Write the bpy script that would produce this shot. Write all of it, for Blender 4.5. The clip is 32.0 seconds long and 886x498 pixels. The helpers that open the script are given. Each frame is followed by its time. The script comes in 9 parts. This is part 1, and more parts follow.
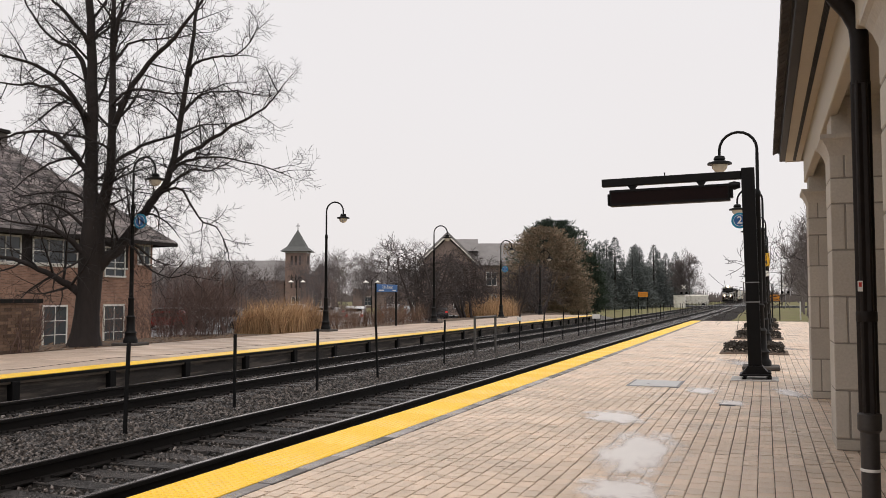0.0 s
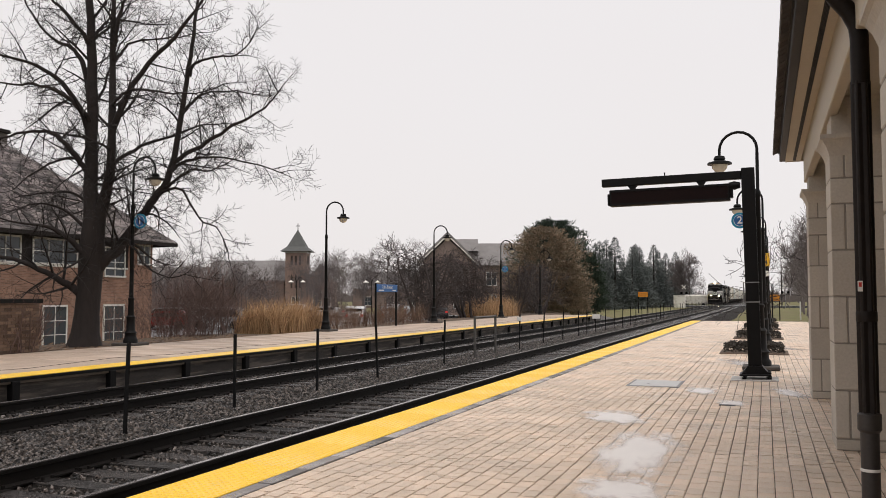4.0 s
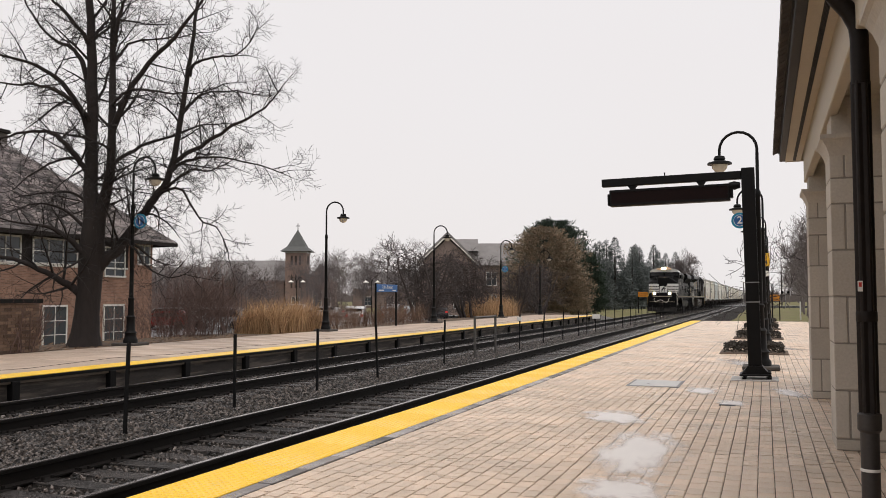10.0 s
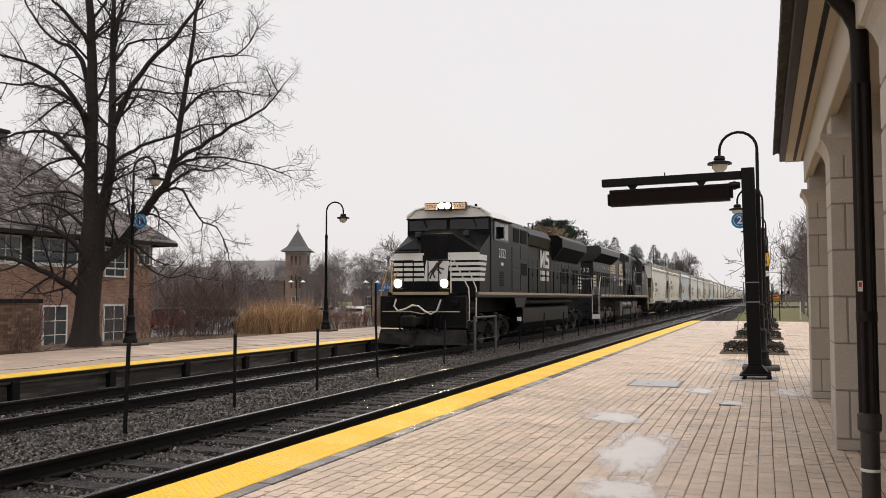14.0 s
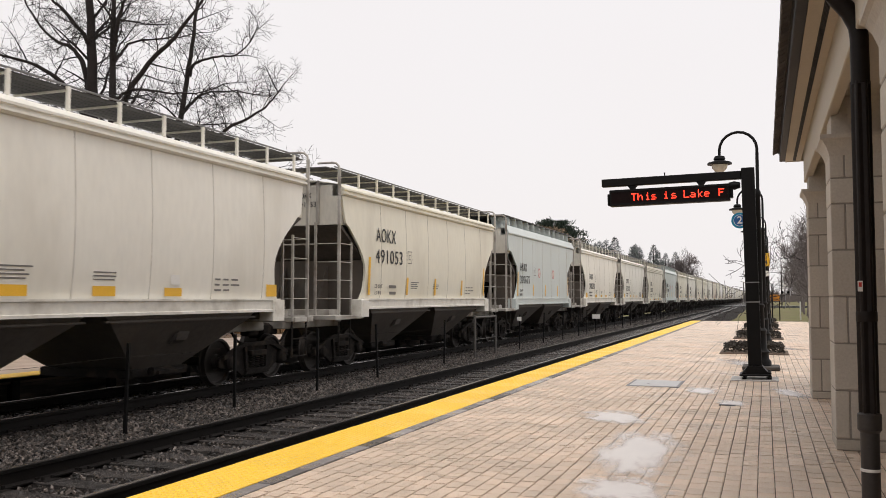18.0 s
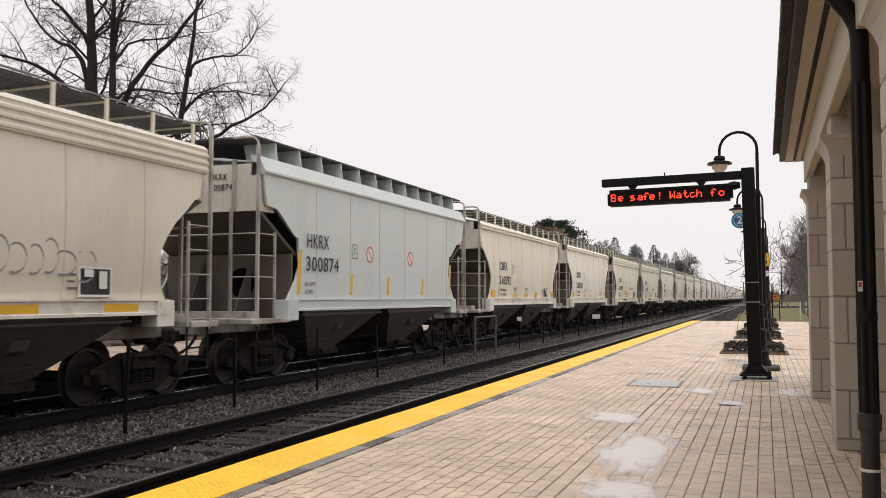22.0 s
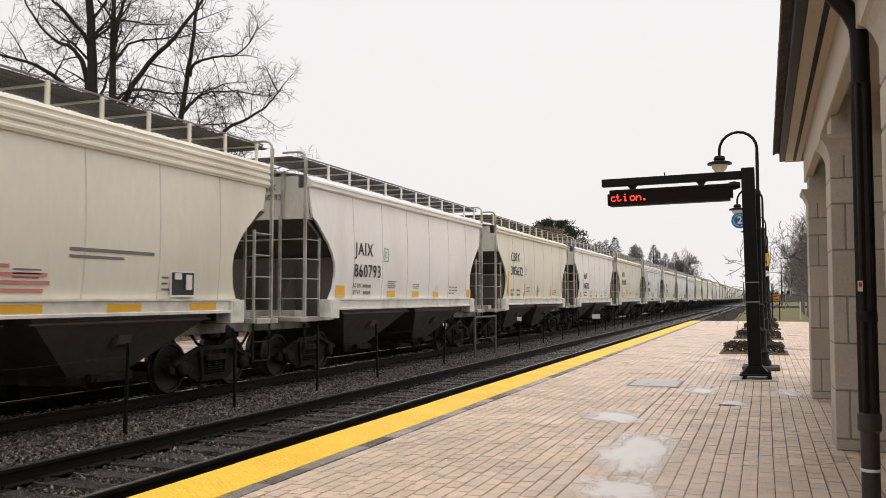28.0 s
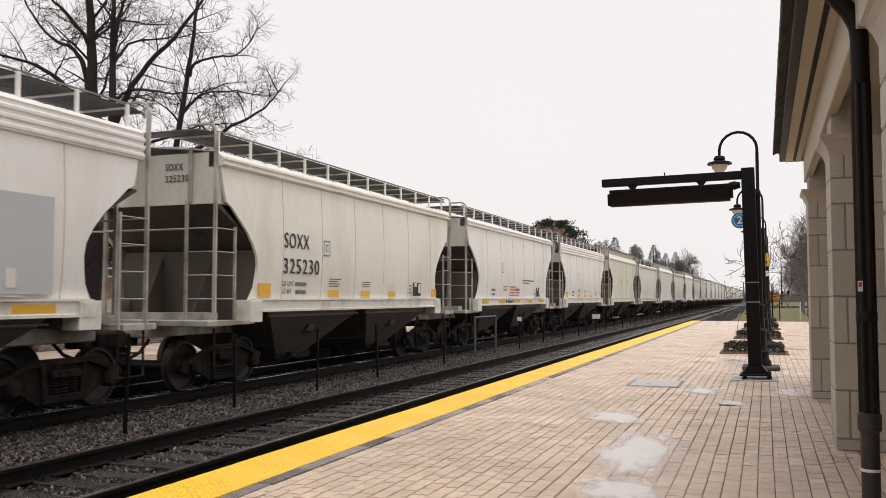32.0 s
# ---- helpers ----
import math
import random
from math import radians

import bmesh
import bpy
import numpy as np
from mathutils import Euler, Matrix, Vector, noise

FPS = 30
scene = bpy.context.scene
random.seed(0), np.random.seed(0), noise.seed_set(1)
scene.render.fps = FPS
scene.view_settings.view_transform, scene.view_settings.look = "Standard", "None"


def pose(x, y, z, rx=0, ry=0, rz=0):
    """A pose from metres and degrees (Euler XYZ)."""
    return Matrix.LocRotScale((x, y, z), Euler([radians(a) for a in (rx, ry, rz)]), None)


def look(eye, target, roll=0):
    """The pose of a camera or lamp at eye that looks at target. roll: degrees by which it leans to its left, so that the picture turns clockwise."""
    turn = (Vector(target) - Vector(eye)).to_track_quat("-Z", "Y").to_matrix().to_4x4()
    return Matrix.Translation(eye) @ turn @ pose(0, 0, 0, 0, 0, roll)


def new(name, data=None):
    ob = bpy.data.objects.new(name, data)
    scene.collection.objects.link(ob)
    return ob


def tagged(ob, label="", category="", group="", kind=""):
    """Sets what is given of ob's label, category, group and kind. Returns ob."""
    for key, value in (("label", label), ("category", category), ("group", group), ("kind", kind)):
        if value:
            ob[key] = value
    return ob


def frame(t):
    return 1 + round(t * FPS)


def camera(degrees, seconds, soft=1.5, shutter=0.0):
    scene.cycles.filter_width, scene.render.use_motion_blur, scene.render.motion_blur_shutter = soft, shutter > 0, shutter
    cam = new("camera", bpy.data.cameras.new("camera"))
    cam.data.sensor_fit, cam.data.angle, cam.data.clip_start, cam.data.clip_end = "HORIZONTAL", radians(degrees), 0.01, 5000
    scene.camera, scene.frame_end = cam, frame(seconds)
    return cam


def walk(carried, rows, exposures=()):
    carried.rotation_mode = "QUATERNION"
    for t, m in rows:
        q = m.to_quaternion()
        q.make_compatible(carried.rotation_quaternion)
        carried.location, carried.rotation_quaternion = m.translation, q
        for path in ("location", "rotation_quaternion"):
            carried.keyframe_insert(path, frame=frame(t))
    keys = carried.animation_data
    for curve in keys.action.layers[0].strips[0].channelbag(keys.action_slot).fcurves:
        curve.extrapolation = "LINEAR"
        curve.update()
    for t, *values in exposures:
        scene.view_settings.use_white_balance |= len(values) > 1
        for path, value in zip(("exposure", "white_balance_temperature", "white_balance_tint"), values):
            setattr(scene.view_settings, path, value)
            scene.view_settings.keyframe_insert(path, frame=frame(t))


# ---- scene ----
# The track runs along y; x is to the right of it, z = 0 is the top of the near platform.
EYE = (0.0, 0.0, 1.46)
YAW, PITCH = radians(20.28), radians(3.196)
cam = camera(53.96, 32.0, soft=0.55, shutter=0.06)
WAY = Vector((-math.sin(YAW) * math.cos(PITCH), math.cos(YAW) * math.cos(PITCH), math.sin(PITCH)))
CAM = look(EYE, Vector(EYE) + WAY)
walk(cam, [(0.0, CAM), (32.0, CAM)],
     exposures=[(0.0, 0.11, 6610, 12), (13.0, 0.11, 6610, 12), (14.5, 0.13, 6610, 12), (16.5, 0.19, 6610, 12), (18.0, 0.21, 6610, 12), (32.0, 0.21, 6610, 12)])

# ---- light: an even overcast sky with a faint, wide sun behind it ----
world = bpy.data.worlds.new("sky")
scene.world = world
world.use_nodes = True
nt = world.node_tree
nt.nodes.clear()
w_out = nt.nodes.new("ShaderNodeOutputWorld")
w_bg = nt.nodes.new("ShaderNodeBackground")
w_sky = nt.nodes.new("ShaderNodeTexSky")
w_sky.sky_type, w_sky.sun_disc = "NISHITA", False
w_sky.sun_elevation, w_sky.sun_rotation = radians(70), radians(120)
w_sky.dust_density = 6.0
w_scale = nt.nodes.new("ShaderNodeVectorMath")
w_scale.operation = "SCALE"
w_scale.inputs["Scale"].default_value = 0.1
w_noise = nt.nodes.new("ShaderNodeTexNoise")
w_noise.inputs["Scale"].default_value = 1.6
w_noise.inputs["Detail"].default_value = 3.0
w_ramp = nt.nodes.new("ShaderNodeValToRGB")
w_ramp.color_ramp.elements[0].position, w_ramp.color_ramp.elements[0].color = 0.3, (0.84, 0.815, 0.81, 1)
w_ramp.color_ramp.elements[1].position, w_ramp.color_ramp.elements[1].color = 0.75, (0.85, 0.84, 0.845, 1)
w_mix = nt.nodes.new("ShaderNodeMixRGB")
w_mix.inputs["Fac"].default_value = 0.9
nt.links.new(w_sky.outputs["Color"], w_scale.inputs[0])
nt.links.new(w_scale.outputs["Vector"], w_mix.inputs["Color1"])
nt.links.new(w_noise.outputs["Fac"], w_ramp.inputs["Fac"])
nt.links.new(w_ramp.outputs["Color"], w_mix.inputs["Color2"])
nt.links.new(w_mix.outputs["Color"], w_bg.inputs["Color"])
w_bg.inputs["Strength"].default_value = 1.0
nt.links.new(w_bg.outputs["Background"], w_out.inputs["Surface"])

sun = new("sun", bpy.data.lights.new("sun", "SUN"))
sun.data.energy, sun.data.angle, sun.data.color = 1.3, radians(35), (1.0, 0.96, 0.9)
sun.matrix_world = look((6, -8, 32), (0, 0, 0))

# ---- materials ----
def mat(name, base, rough=0.7, metal=0.0, vary=0.25, scale=4.0, fine=60.0, bump=0.0, rnd=0.0, tint=None, spec=0.5, stretch=(1, 1, 1), island=0.0, wet=0.0, dirt=None, dirt_scale=1.2, dirt_lo=0.5, dirt_hi=0.7):
    """A surface with colour variation at two scales, fine relief, patches of dirt and a spread between pieces."""
    m = bpy.data.materials.new(name)
    m.use_nodes = True
    t = m.node_tree
    n, l = t.nodes, t.links
    bs = n["Principled BSDF"]
    co = n.new("ShaderNodeTexCoord")
    mp = n.new("ShaderNodeMapping")
    mp.inputs["Scale"].default_value = stretch
    l.new(co.outputs["Object"], mp.inputs["Vector"])
    big, small = n.new("ShaderNodeTexNoise"), n.new("ShaderNodeTexNoise")
    big.inputs["Scale"].default_value, big.inputs["Detail"].default_value = scale, 4
    small.inputs["Scale"].default_value, small.inputs["Detail"].default_value = fine, 3
    for q in (big, small):
        l.new(mp.outputs["Vector"], q.inputs["Vector"])
    add = n.new("ShaderNodeMath")
    add.operation = "ADD"
    l.new(big.outputs["Fac"], add.inputs[0])
    l.new(small.outputs["Fac"], add.inputs[1])
    rng = n.new("ShaderNodeMapRange")
    rng.inputs["From Min"].default_value, rng.inputs["From Max"].default_value = 0.6, 1.4
    rng.inputs["To Min"].default_value, rng.inputs["To Max"].default_value = 1 - vary, 1 + vary
    l.new(add.outputs["Value"], rng.inputs["Value"])
    value = rng.outputs["Result"]
    for amount, node_kind, socket in ((rnd, "ShaderNodeObjectInfo", "Random"), (island, "ShaderNodeNewGeometry", "Random Per Island")):
        if amount:
            oi = n.new(node_kind)
            r2 = n.new("ShaderNodeMapRange")
            r2.inputs["To Min"].default_value, r2.inputs["To Max"].default_value = 1 - amount, 1 + amount
            l.new(oi.outputs[socket], r2.inputs["Value"])
            mu = n.new("ShaderNodeMath")
            mu.operation = "MULTIPLY"
            l.new(value, mu.inputs[0])
            l.new(r2.outputs["Result"], mu.inputs[1])
            value = mu.outputs["Value"]
    sc = n.new("ShaderNodeVectorMath")
    sc.operation = "SCALE"
    if tint:
        mx = n.new("ShaderNodeMixRGB")
        mx.inputs["Color1"].default_value, mx.inputs["Color2"].default_value = (*base, 1), (*tint, 1)
        if rnd or island:
            oi = n.new("ShaderNodeObjectInfo" if rnd else "ShaderNodeNewGeometry")
            l.new(oi.outputs["Random" if rnd else "Random Per Island"], mx.inputs["Fac"])
        else:
            l.new(big.outputs["Fac"], mx.inputs["Fac"])
        l.new(mx.outputs["Color"], sc.inputs[0])
    else:
        sc.inputs[0].default_value = base
    l.new(value, sc.inputs["Scale"])
    colour = sc.outputs["Vector"]
    rough_out = None
    if dirt:
        dn = n.new("ShaderNodeTexNoise")
        dn.inputs["Scale"].default_value, dn.inputs["Detail"].default_value = dirt_scale, 6
        l.new(mp.outputs["Vector"], dn.inputs["Vector"])
        dr = n.new("ShaderNodeMapRange")
        dr.inputs["From Min"].default_value, dr.inputs["From Max"].default_value = dirt_lo, dirt_hi
        l.new(dn.outputs["Fac"], dr.inputs["Value"])
        dm = n.new("ShaderNodeMixRGB")
        dm.inputs["Color2"].default_value = (*dirt, 1)
        l.new(dr.outputs["Result"], dm.inputs["Fac"])
        l.new(colour, dm.inputs["Color1"])
        colour = dm.outputs["Color"]
    l.new(colour, bs.inputs["Base Color"])
    if wet:
        wn = n.new("ShaderNodeTexNoise")
        wn.inputs["Scale"].default_value, wn.inputs["Detail"].default_value = 0.9, 5
        l.new(co.outputs["Object"], wn.inputs["Vector"])
        wr = n.new("ShaderNodeMapRange")
        wr.inputs["From Min"].default_value, wr.inputs["From Max"].default_value = 0.4, 0.62
        wr.inputs["To Min"].default_value, wr.inputs["To Max"].default_value = rough, wet
        l.new(wn.outputs["Fac"], wr.inputs["Value"])
        l.new(wr.outputs["Result"], bs.inputs["Roughness"])
    else:
        bs.inputs["Roughness"].default_value = rough
    bs.inputs["Metallic"].default_value = metal
    bs.inputs["Specular IOR Level"].default_value = spec
    if bump:
        b = n.new("ShaderNodeBump")
        b.inputs["Strength"].default_value, b.inputs["Distance"].default_value = bump, 0.02
        l.new(small.outputs["Fac"], b.inputs["Height"])
        l.new(b.outputs["Normal"], bs.inputs["Normal"])
    return m


def glow(name, colour, strength):
    m = bpy.data.materials.new(name)
    m.use_nodes = True
    bs = m.node_tree.nodes["Principled BSDF"]
    bs.inputs["Base Color"].default_value = (*colour, 1)
    bs.inputs["Emission Color"].default_value = (*colour, 1)
    bs.inputs["Emission Strength"].default_value = strength
    return m


def glass(name, colour=(0.06, 0.07, 0.08), rough=0.05):
    m = bpy.data.materials.new(name)
    m.use_nodes = True
    bs = m.node_tree.nodes["Principled BSDF"]
    bs.inputs["Base Color"].default_value = (*colour, 1)
    bs.inputs["Roughness"].default_value = rough
    bs.inputs["Specular IOR Level"].default_value = 0.4
    return m


PAVER_DIRT = dict(dirt=(0.60, 0.485, 0.375), dirt_scale=0.8, dirt_lo=0.45, dirt_hi=0.8)
PAVER = mat("paver_stone", (0.86, 0.68, 0.53), 0.5, vary=0.26, scale=1.1, fine=110, bump=1.0, rnd=0.16, tint=(0.76, 0.595, 0.465), wet=0.26, **PAVER_DIRT)
PAVER_J = mat("paver_stone_joined", (0.86, 0.68, 0.53), 0.5, vary=0.26, scale=1.1, fine=110, bump=1.0, island=0.16, tint=(0.76, 0.595, 0.465), wet=0.26, **PAVER_DIRT)
PAVER_FAR = mat("far_platform_pavers", (0.42, 0.325, 0.255), 0.7, vary=0.25, scale=0.8, fine=30, bump=0.3, rnd=0.16, wet=0.4)
JOINT = mat("joint_sand", (0.15, 0.118, 0.09), 0.9, vary=0.3, scale=2, fine=80, bump=0.3)
CONCRETE = mat("platform_concrete", (0.33, 0.31, 0.29), 0.6, vary=0.2, scale=0.7, fine=40, bump=0.25, wet=0.25)
DARK_CONC = mat("damp_concrete", (0.055, 0.048, 0.042), 0.8, vary=0.25, scale=1.5, fine=40, bump=0.2)
EDGE_GREY = mat("edge_strip_grey", (0.085, 0.075, 0.07), 0.5, vary=0.3, scale=2, fine=50, bump=0.25, rnd=0.5, tint=(0.25, 0.23, 0.225), wet=0.14)
YELLOW = mat("tactile_yellow", (0.88, 0.55, 0.04), 0.5, vary=0.1, scale=1.2, fine=50, bump=0.15, rnd=0.06, wet=0.3, dirt=(0.45, 0.28, 0.05), dirt_scale=2.5, dirt_lo=0.62, dirt_hi=0.85)
HEDGE = mat("hedge_twigs", (0.19, 0.115, 0.075), 0.9, vary=0.3, scale=2, island=0.35, tint=(0.12, 0.075, 0.055))
# Pale base colour stands in for the sky reflected in the water.
WATER = mat("puddle_sky_sheen", (0.74, 0.68, 0.64), 0.12, vary=0.08, scale=2.0, spec=0.8)


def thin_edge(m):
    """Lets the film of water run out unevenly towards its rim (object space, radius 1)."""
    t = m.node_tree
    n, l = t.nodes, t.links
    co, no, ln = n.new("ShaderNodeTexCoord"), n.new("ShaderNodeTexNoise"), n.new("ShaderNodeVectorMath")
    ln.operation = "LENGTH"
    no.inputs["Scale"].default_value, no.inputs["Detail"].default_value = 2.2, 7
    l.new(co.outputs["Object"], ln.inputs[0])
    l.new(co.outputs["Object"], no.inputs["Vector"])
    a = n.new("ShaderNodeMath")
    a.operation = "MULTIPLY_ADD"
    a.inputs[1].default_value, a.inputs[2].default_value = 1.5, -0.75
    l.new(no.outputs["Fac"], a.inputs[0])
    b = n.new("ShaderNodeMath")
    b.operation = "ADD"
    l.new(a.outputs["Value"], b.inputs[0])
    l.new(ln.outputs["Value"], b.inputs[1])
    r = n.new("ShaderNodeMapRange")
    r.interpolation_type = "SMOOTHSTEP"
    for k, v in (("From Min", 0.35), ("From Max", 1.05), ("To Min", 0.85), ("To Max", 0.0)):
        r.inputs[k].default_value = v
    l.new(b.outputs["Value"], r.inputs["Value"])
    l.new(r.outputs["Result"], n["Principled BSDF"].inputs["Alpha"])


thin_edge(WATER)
BALLAST = mat("ballast_stone", (0.013, 0.0115, 0.0105), 0.9, vary=0.5, scale=6, fine=45, bump=1.0, spec=0.15, dirt=(0.05, 0.043, 0.038), dirt_scale=22, dirt_lo=0.52, dirt_hi=0.66)
STONE = mat("ballast_stones", (0.010, 0.009, 0.0085), 0.36, vary=0.35, scale=6, fine=50, bump=0.5, island=0.75, tint=(0.098, 0.082, 0.072), spec=0.5)
TIE = mat("creosoted_tie", (0.03, 0.025, 0.023), 0.36, vary=0.55, scale=3, fine=40, bump=0.6, rnd=0.5, stretch=(1, 12, 12), wet=0.07, dirt=(0.10, 0.085, 0.075), dirt_scale=1.5, dirt_lo=0.5, dirt_hi=0.75)
RAIL = mat("rail_steel_rusty", (0.007, 0.0056, 0.005), 0.7, spec=0.18, vary=0.3, scale=5, fine=60, bump=0.2)
RAILTOP = mat("rail_head_polished", (0.35, 0.32, 0.31), 0.25, 0.9, vary=0.15, scale=2, fine=30)
LIMESTONE = mat("limestone_block", (0.49, 0.44, 0.375), 0.85, vary=0.13, scale=1.6, fine=40, bump=0.25, rnd=0.14, tint=(0.44, 0.40, 0.345), dirt=(0.34, 0.305, 0.26), dirt_scale=1.6, dirt_lo=0.5, dirt_hi=0.85)
MORTAR = mat("pale_mortar", (0.24, 0.215, 0.185), 0.9, vary=0.15)
SOFFIT = mat("soffit_paint", (0.42, 0.36, 0.27), 0.6, vary=0.07, scale=0.8, fine=20)
BRONZE = mat("bronze_metal", (0.014, 0.0105, 0.009), 0.5, 0.0, vary=0.25, scale=2, fine=30, bump=0.05, spec=0.16)
SHINGLE = mat("shingle", (0.075, 0.065, 0.058), 0.85, vary=0.3, scale=3, fine=30, bump=0.4, rnd=0.3)
SHINGLE_J = mat("shingle_rows", (0.05, 0.044, 0.043), 0.8, vary=0.35, scale=2, fine=20, bump=0.5, island=0.35, tint=(0.17, 0.145, 0.14))
BLACK = mat("black_painted_steel", (0.0045, 0.0043, 0.0045), 0.5, vary=0.3, scale=3, fine=40, bump=0.05, spec=0.16)
CLAY = mat("drain_boot", (0.03, 0.025, 0.023), 0.5, vary=0.3, scale=4)
WHITE = mat("white_paint", (0.72, 0.71, 0.68), 0.5, vary=0.07, scale=2)
BRICK = mat("wall_brick", (0.27, 0.15, 0.11), 0.9, vary=0.25, scale=1.5, fine=50, bump=0.3, tint=(0.31, 0.185, 0.135))


def coursed(m):
    """Brick courses with pale joints on a wall too far off for single bricks."""
    t = m.node_tree
    n, l = t.nodes, t.links
    bs = n["Principled BSDF"]
    old = bs.inputs["Base Color"].links[0].from_socket
    co, sp, ad, cb, br = n.new("ShaderNodeTexCoord"), n.new("ShaderNodeSeparateXYZ"), n.new("ShaderNodeMath"), n.new("ShaderNodeCombineXYZ"), n.new("ShaderNodeTexBrick")
    l.new(co.outputs["Object"], sp.inputs["Vector"])
    l.new(sp.outputs["X"], ad.inputs[0])
    l.new(sp.outputs["Y"], ad.inputs[1])
    l.new(ad.outputs["Value"], cb.inputs["X"])
    l.new(sp.outputs["Z"], cb.inputs["Y"])
    l.new(cb.outputs["Vector"], br.inputs["Vector"])
    for k, v in (("Scale", 1.0), ("Brick Width", 0.215), ("Row Height", 0.077), ("Mortar Size", 0.008), ("Mortar Smooth", 0.1)):
        br.inputs[k].default_value = v
    br.inputs["Color1"].default_value, br.inputs["Color2"].default_value, br.inputs["Mortar"].default_value = (1.15, 1.12, 1.1, 1), (0.7, 0.68, 0.66, 1), (1.05, 1.25, 1.35, 1)
    mx = n.new("ShaderNodeMixRGB")
    mx.blend_type, mx.inputs["Fac"].default_value = "MULTIPLY", 1.0
    l.new(old, mx.inputs["Color1"])
    l.new(br.outputs["Color"], mx.inputs["Color2"])
    l.new(mx.outputs["Color"], bs.inputs["Base Color"])


coursed(BRICK)
BRICK_B = mat("brick_piece", (0.105, 0.065, 0.045), 0.9, vary=0.2, scale=3, fine=50, bump=0.3, rnd=0.3, tint=(0.17, 0.11, 0.075))
BRICK_MORTAR = mat("brick_mortar", (0.13, 0.09, 0.07), 0.95, vary=0.15)
WINDOW = glass("window_glass")
BARK = mat("bark", (0.02, 0.0145, 0.013), 0.9, vary=0.35, scale=2, fine=14, bump=0.8, stretch=(1, 1, 0.25))
TWIG = mat("twig_bark", (0.016, 0.0125, 0.0115), 0.9, vary=0.3, scale=3)
# Haze is put into the colour of these three twig barks.
TWIG_LOW = mat("ornamental_twigs", (0.058, 0.047, 0.045), 0.9, vary=0.3, scale=3)
TWIG_FAR = mat("far_twigs_hazed", (0.15, 0.128, 0.125), 0.95, vary=0.3, scale=1)
TWIG_MID = mat("bushy_twigs_hazed", (0.135, 0.108, 0.102), 0.95, vary=0.3, scale=1)
SHRUB = mat("shrub_twigs", (0.115, 0.075, 0.064), 0.9, vary=0.3, scale=2, island=0.3)
REED = mat("dry_grass_blades", (0.33, 0.185, 0.085), 0.85, vary=0.25, scale=1, island=0.45, tint=(0.48, 0.32, 0.18))
GRASS = mat("winter_lawn", (0.13, 0.125, 0.04), 0.95, vary=0.35, scale=0.3, fine=20, bump=0.6, dirt=(0.16, 0.12, 0.07), dirt_scale=0.5)
SOIL = mat("mulch_soil", (0.10, 0.075, 0.055), 0.95, vary=0.4, scale=0.8, fine=20, bump=0.7, dirt=(0.15, 0.085, 0.05), dirt_scale=4)
ASPHALT = mat("asphalt", (0.06, 0.06, 0.062), 0.5, vary=0.2, scale=0.4, fine=40, bump=0.2, wet=0.2)
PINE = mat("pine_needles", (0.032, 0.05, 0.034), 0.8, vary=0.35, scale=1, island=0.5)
# Paler, bluer than the near pines: haze is put into the colour.
PINE_FAR = mat("far_pine_needles_hazed", (0.092, 0.106, 0.103), 0.9, vary=0.35, scale=1, island=0.4)
OAK = mat("withered_leaves", (0.15, 0.135, 0.09), 0.85, vary=0.35, scale=0.6, island=0.45, tint=(0.26, 0.18, 0.122))
LEAF = mat("fallen_leaves", (0.17, 0.10, 0.055), 0.9, vary=0.3, scale=5, island=0.5)
BLUE = mat("sign_blue", (0.01, 0.10, 0.30), 0.4, vary=0.06)
TEAL = mat("sign_teal", (0.0, 0.20, 0.36), 0.4, vary=0.06)
ORANGE = mat("sign_orange", (0.65, 0.24, 0.01), 0.5, vary=0.06)
SIGNYEL = mat("sign_yellow", (0.75, 0.42, 0.01), 0.5, vary=0.06)


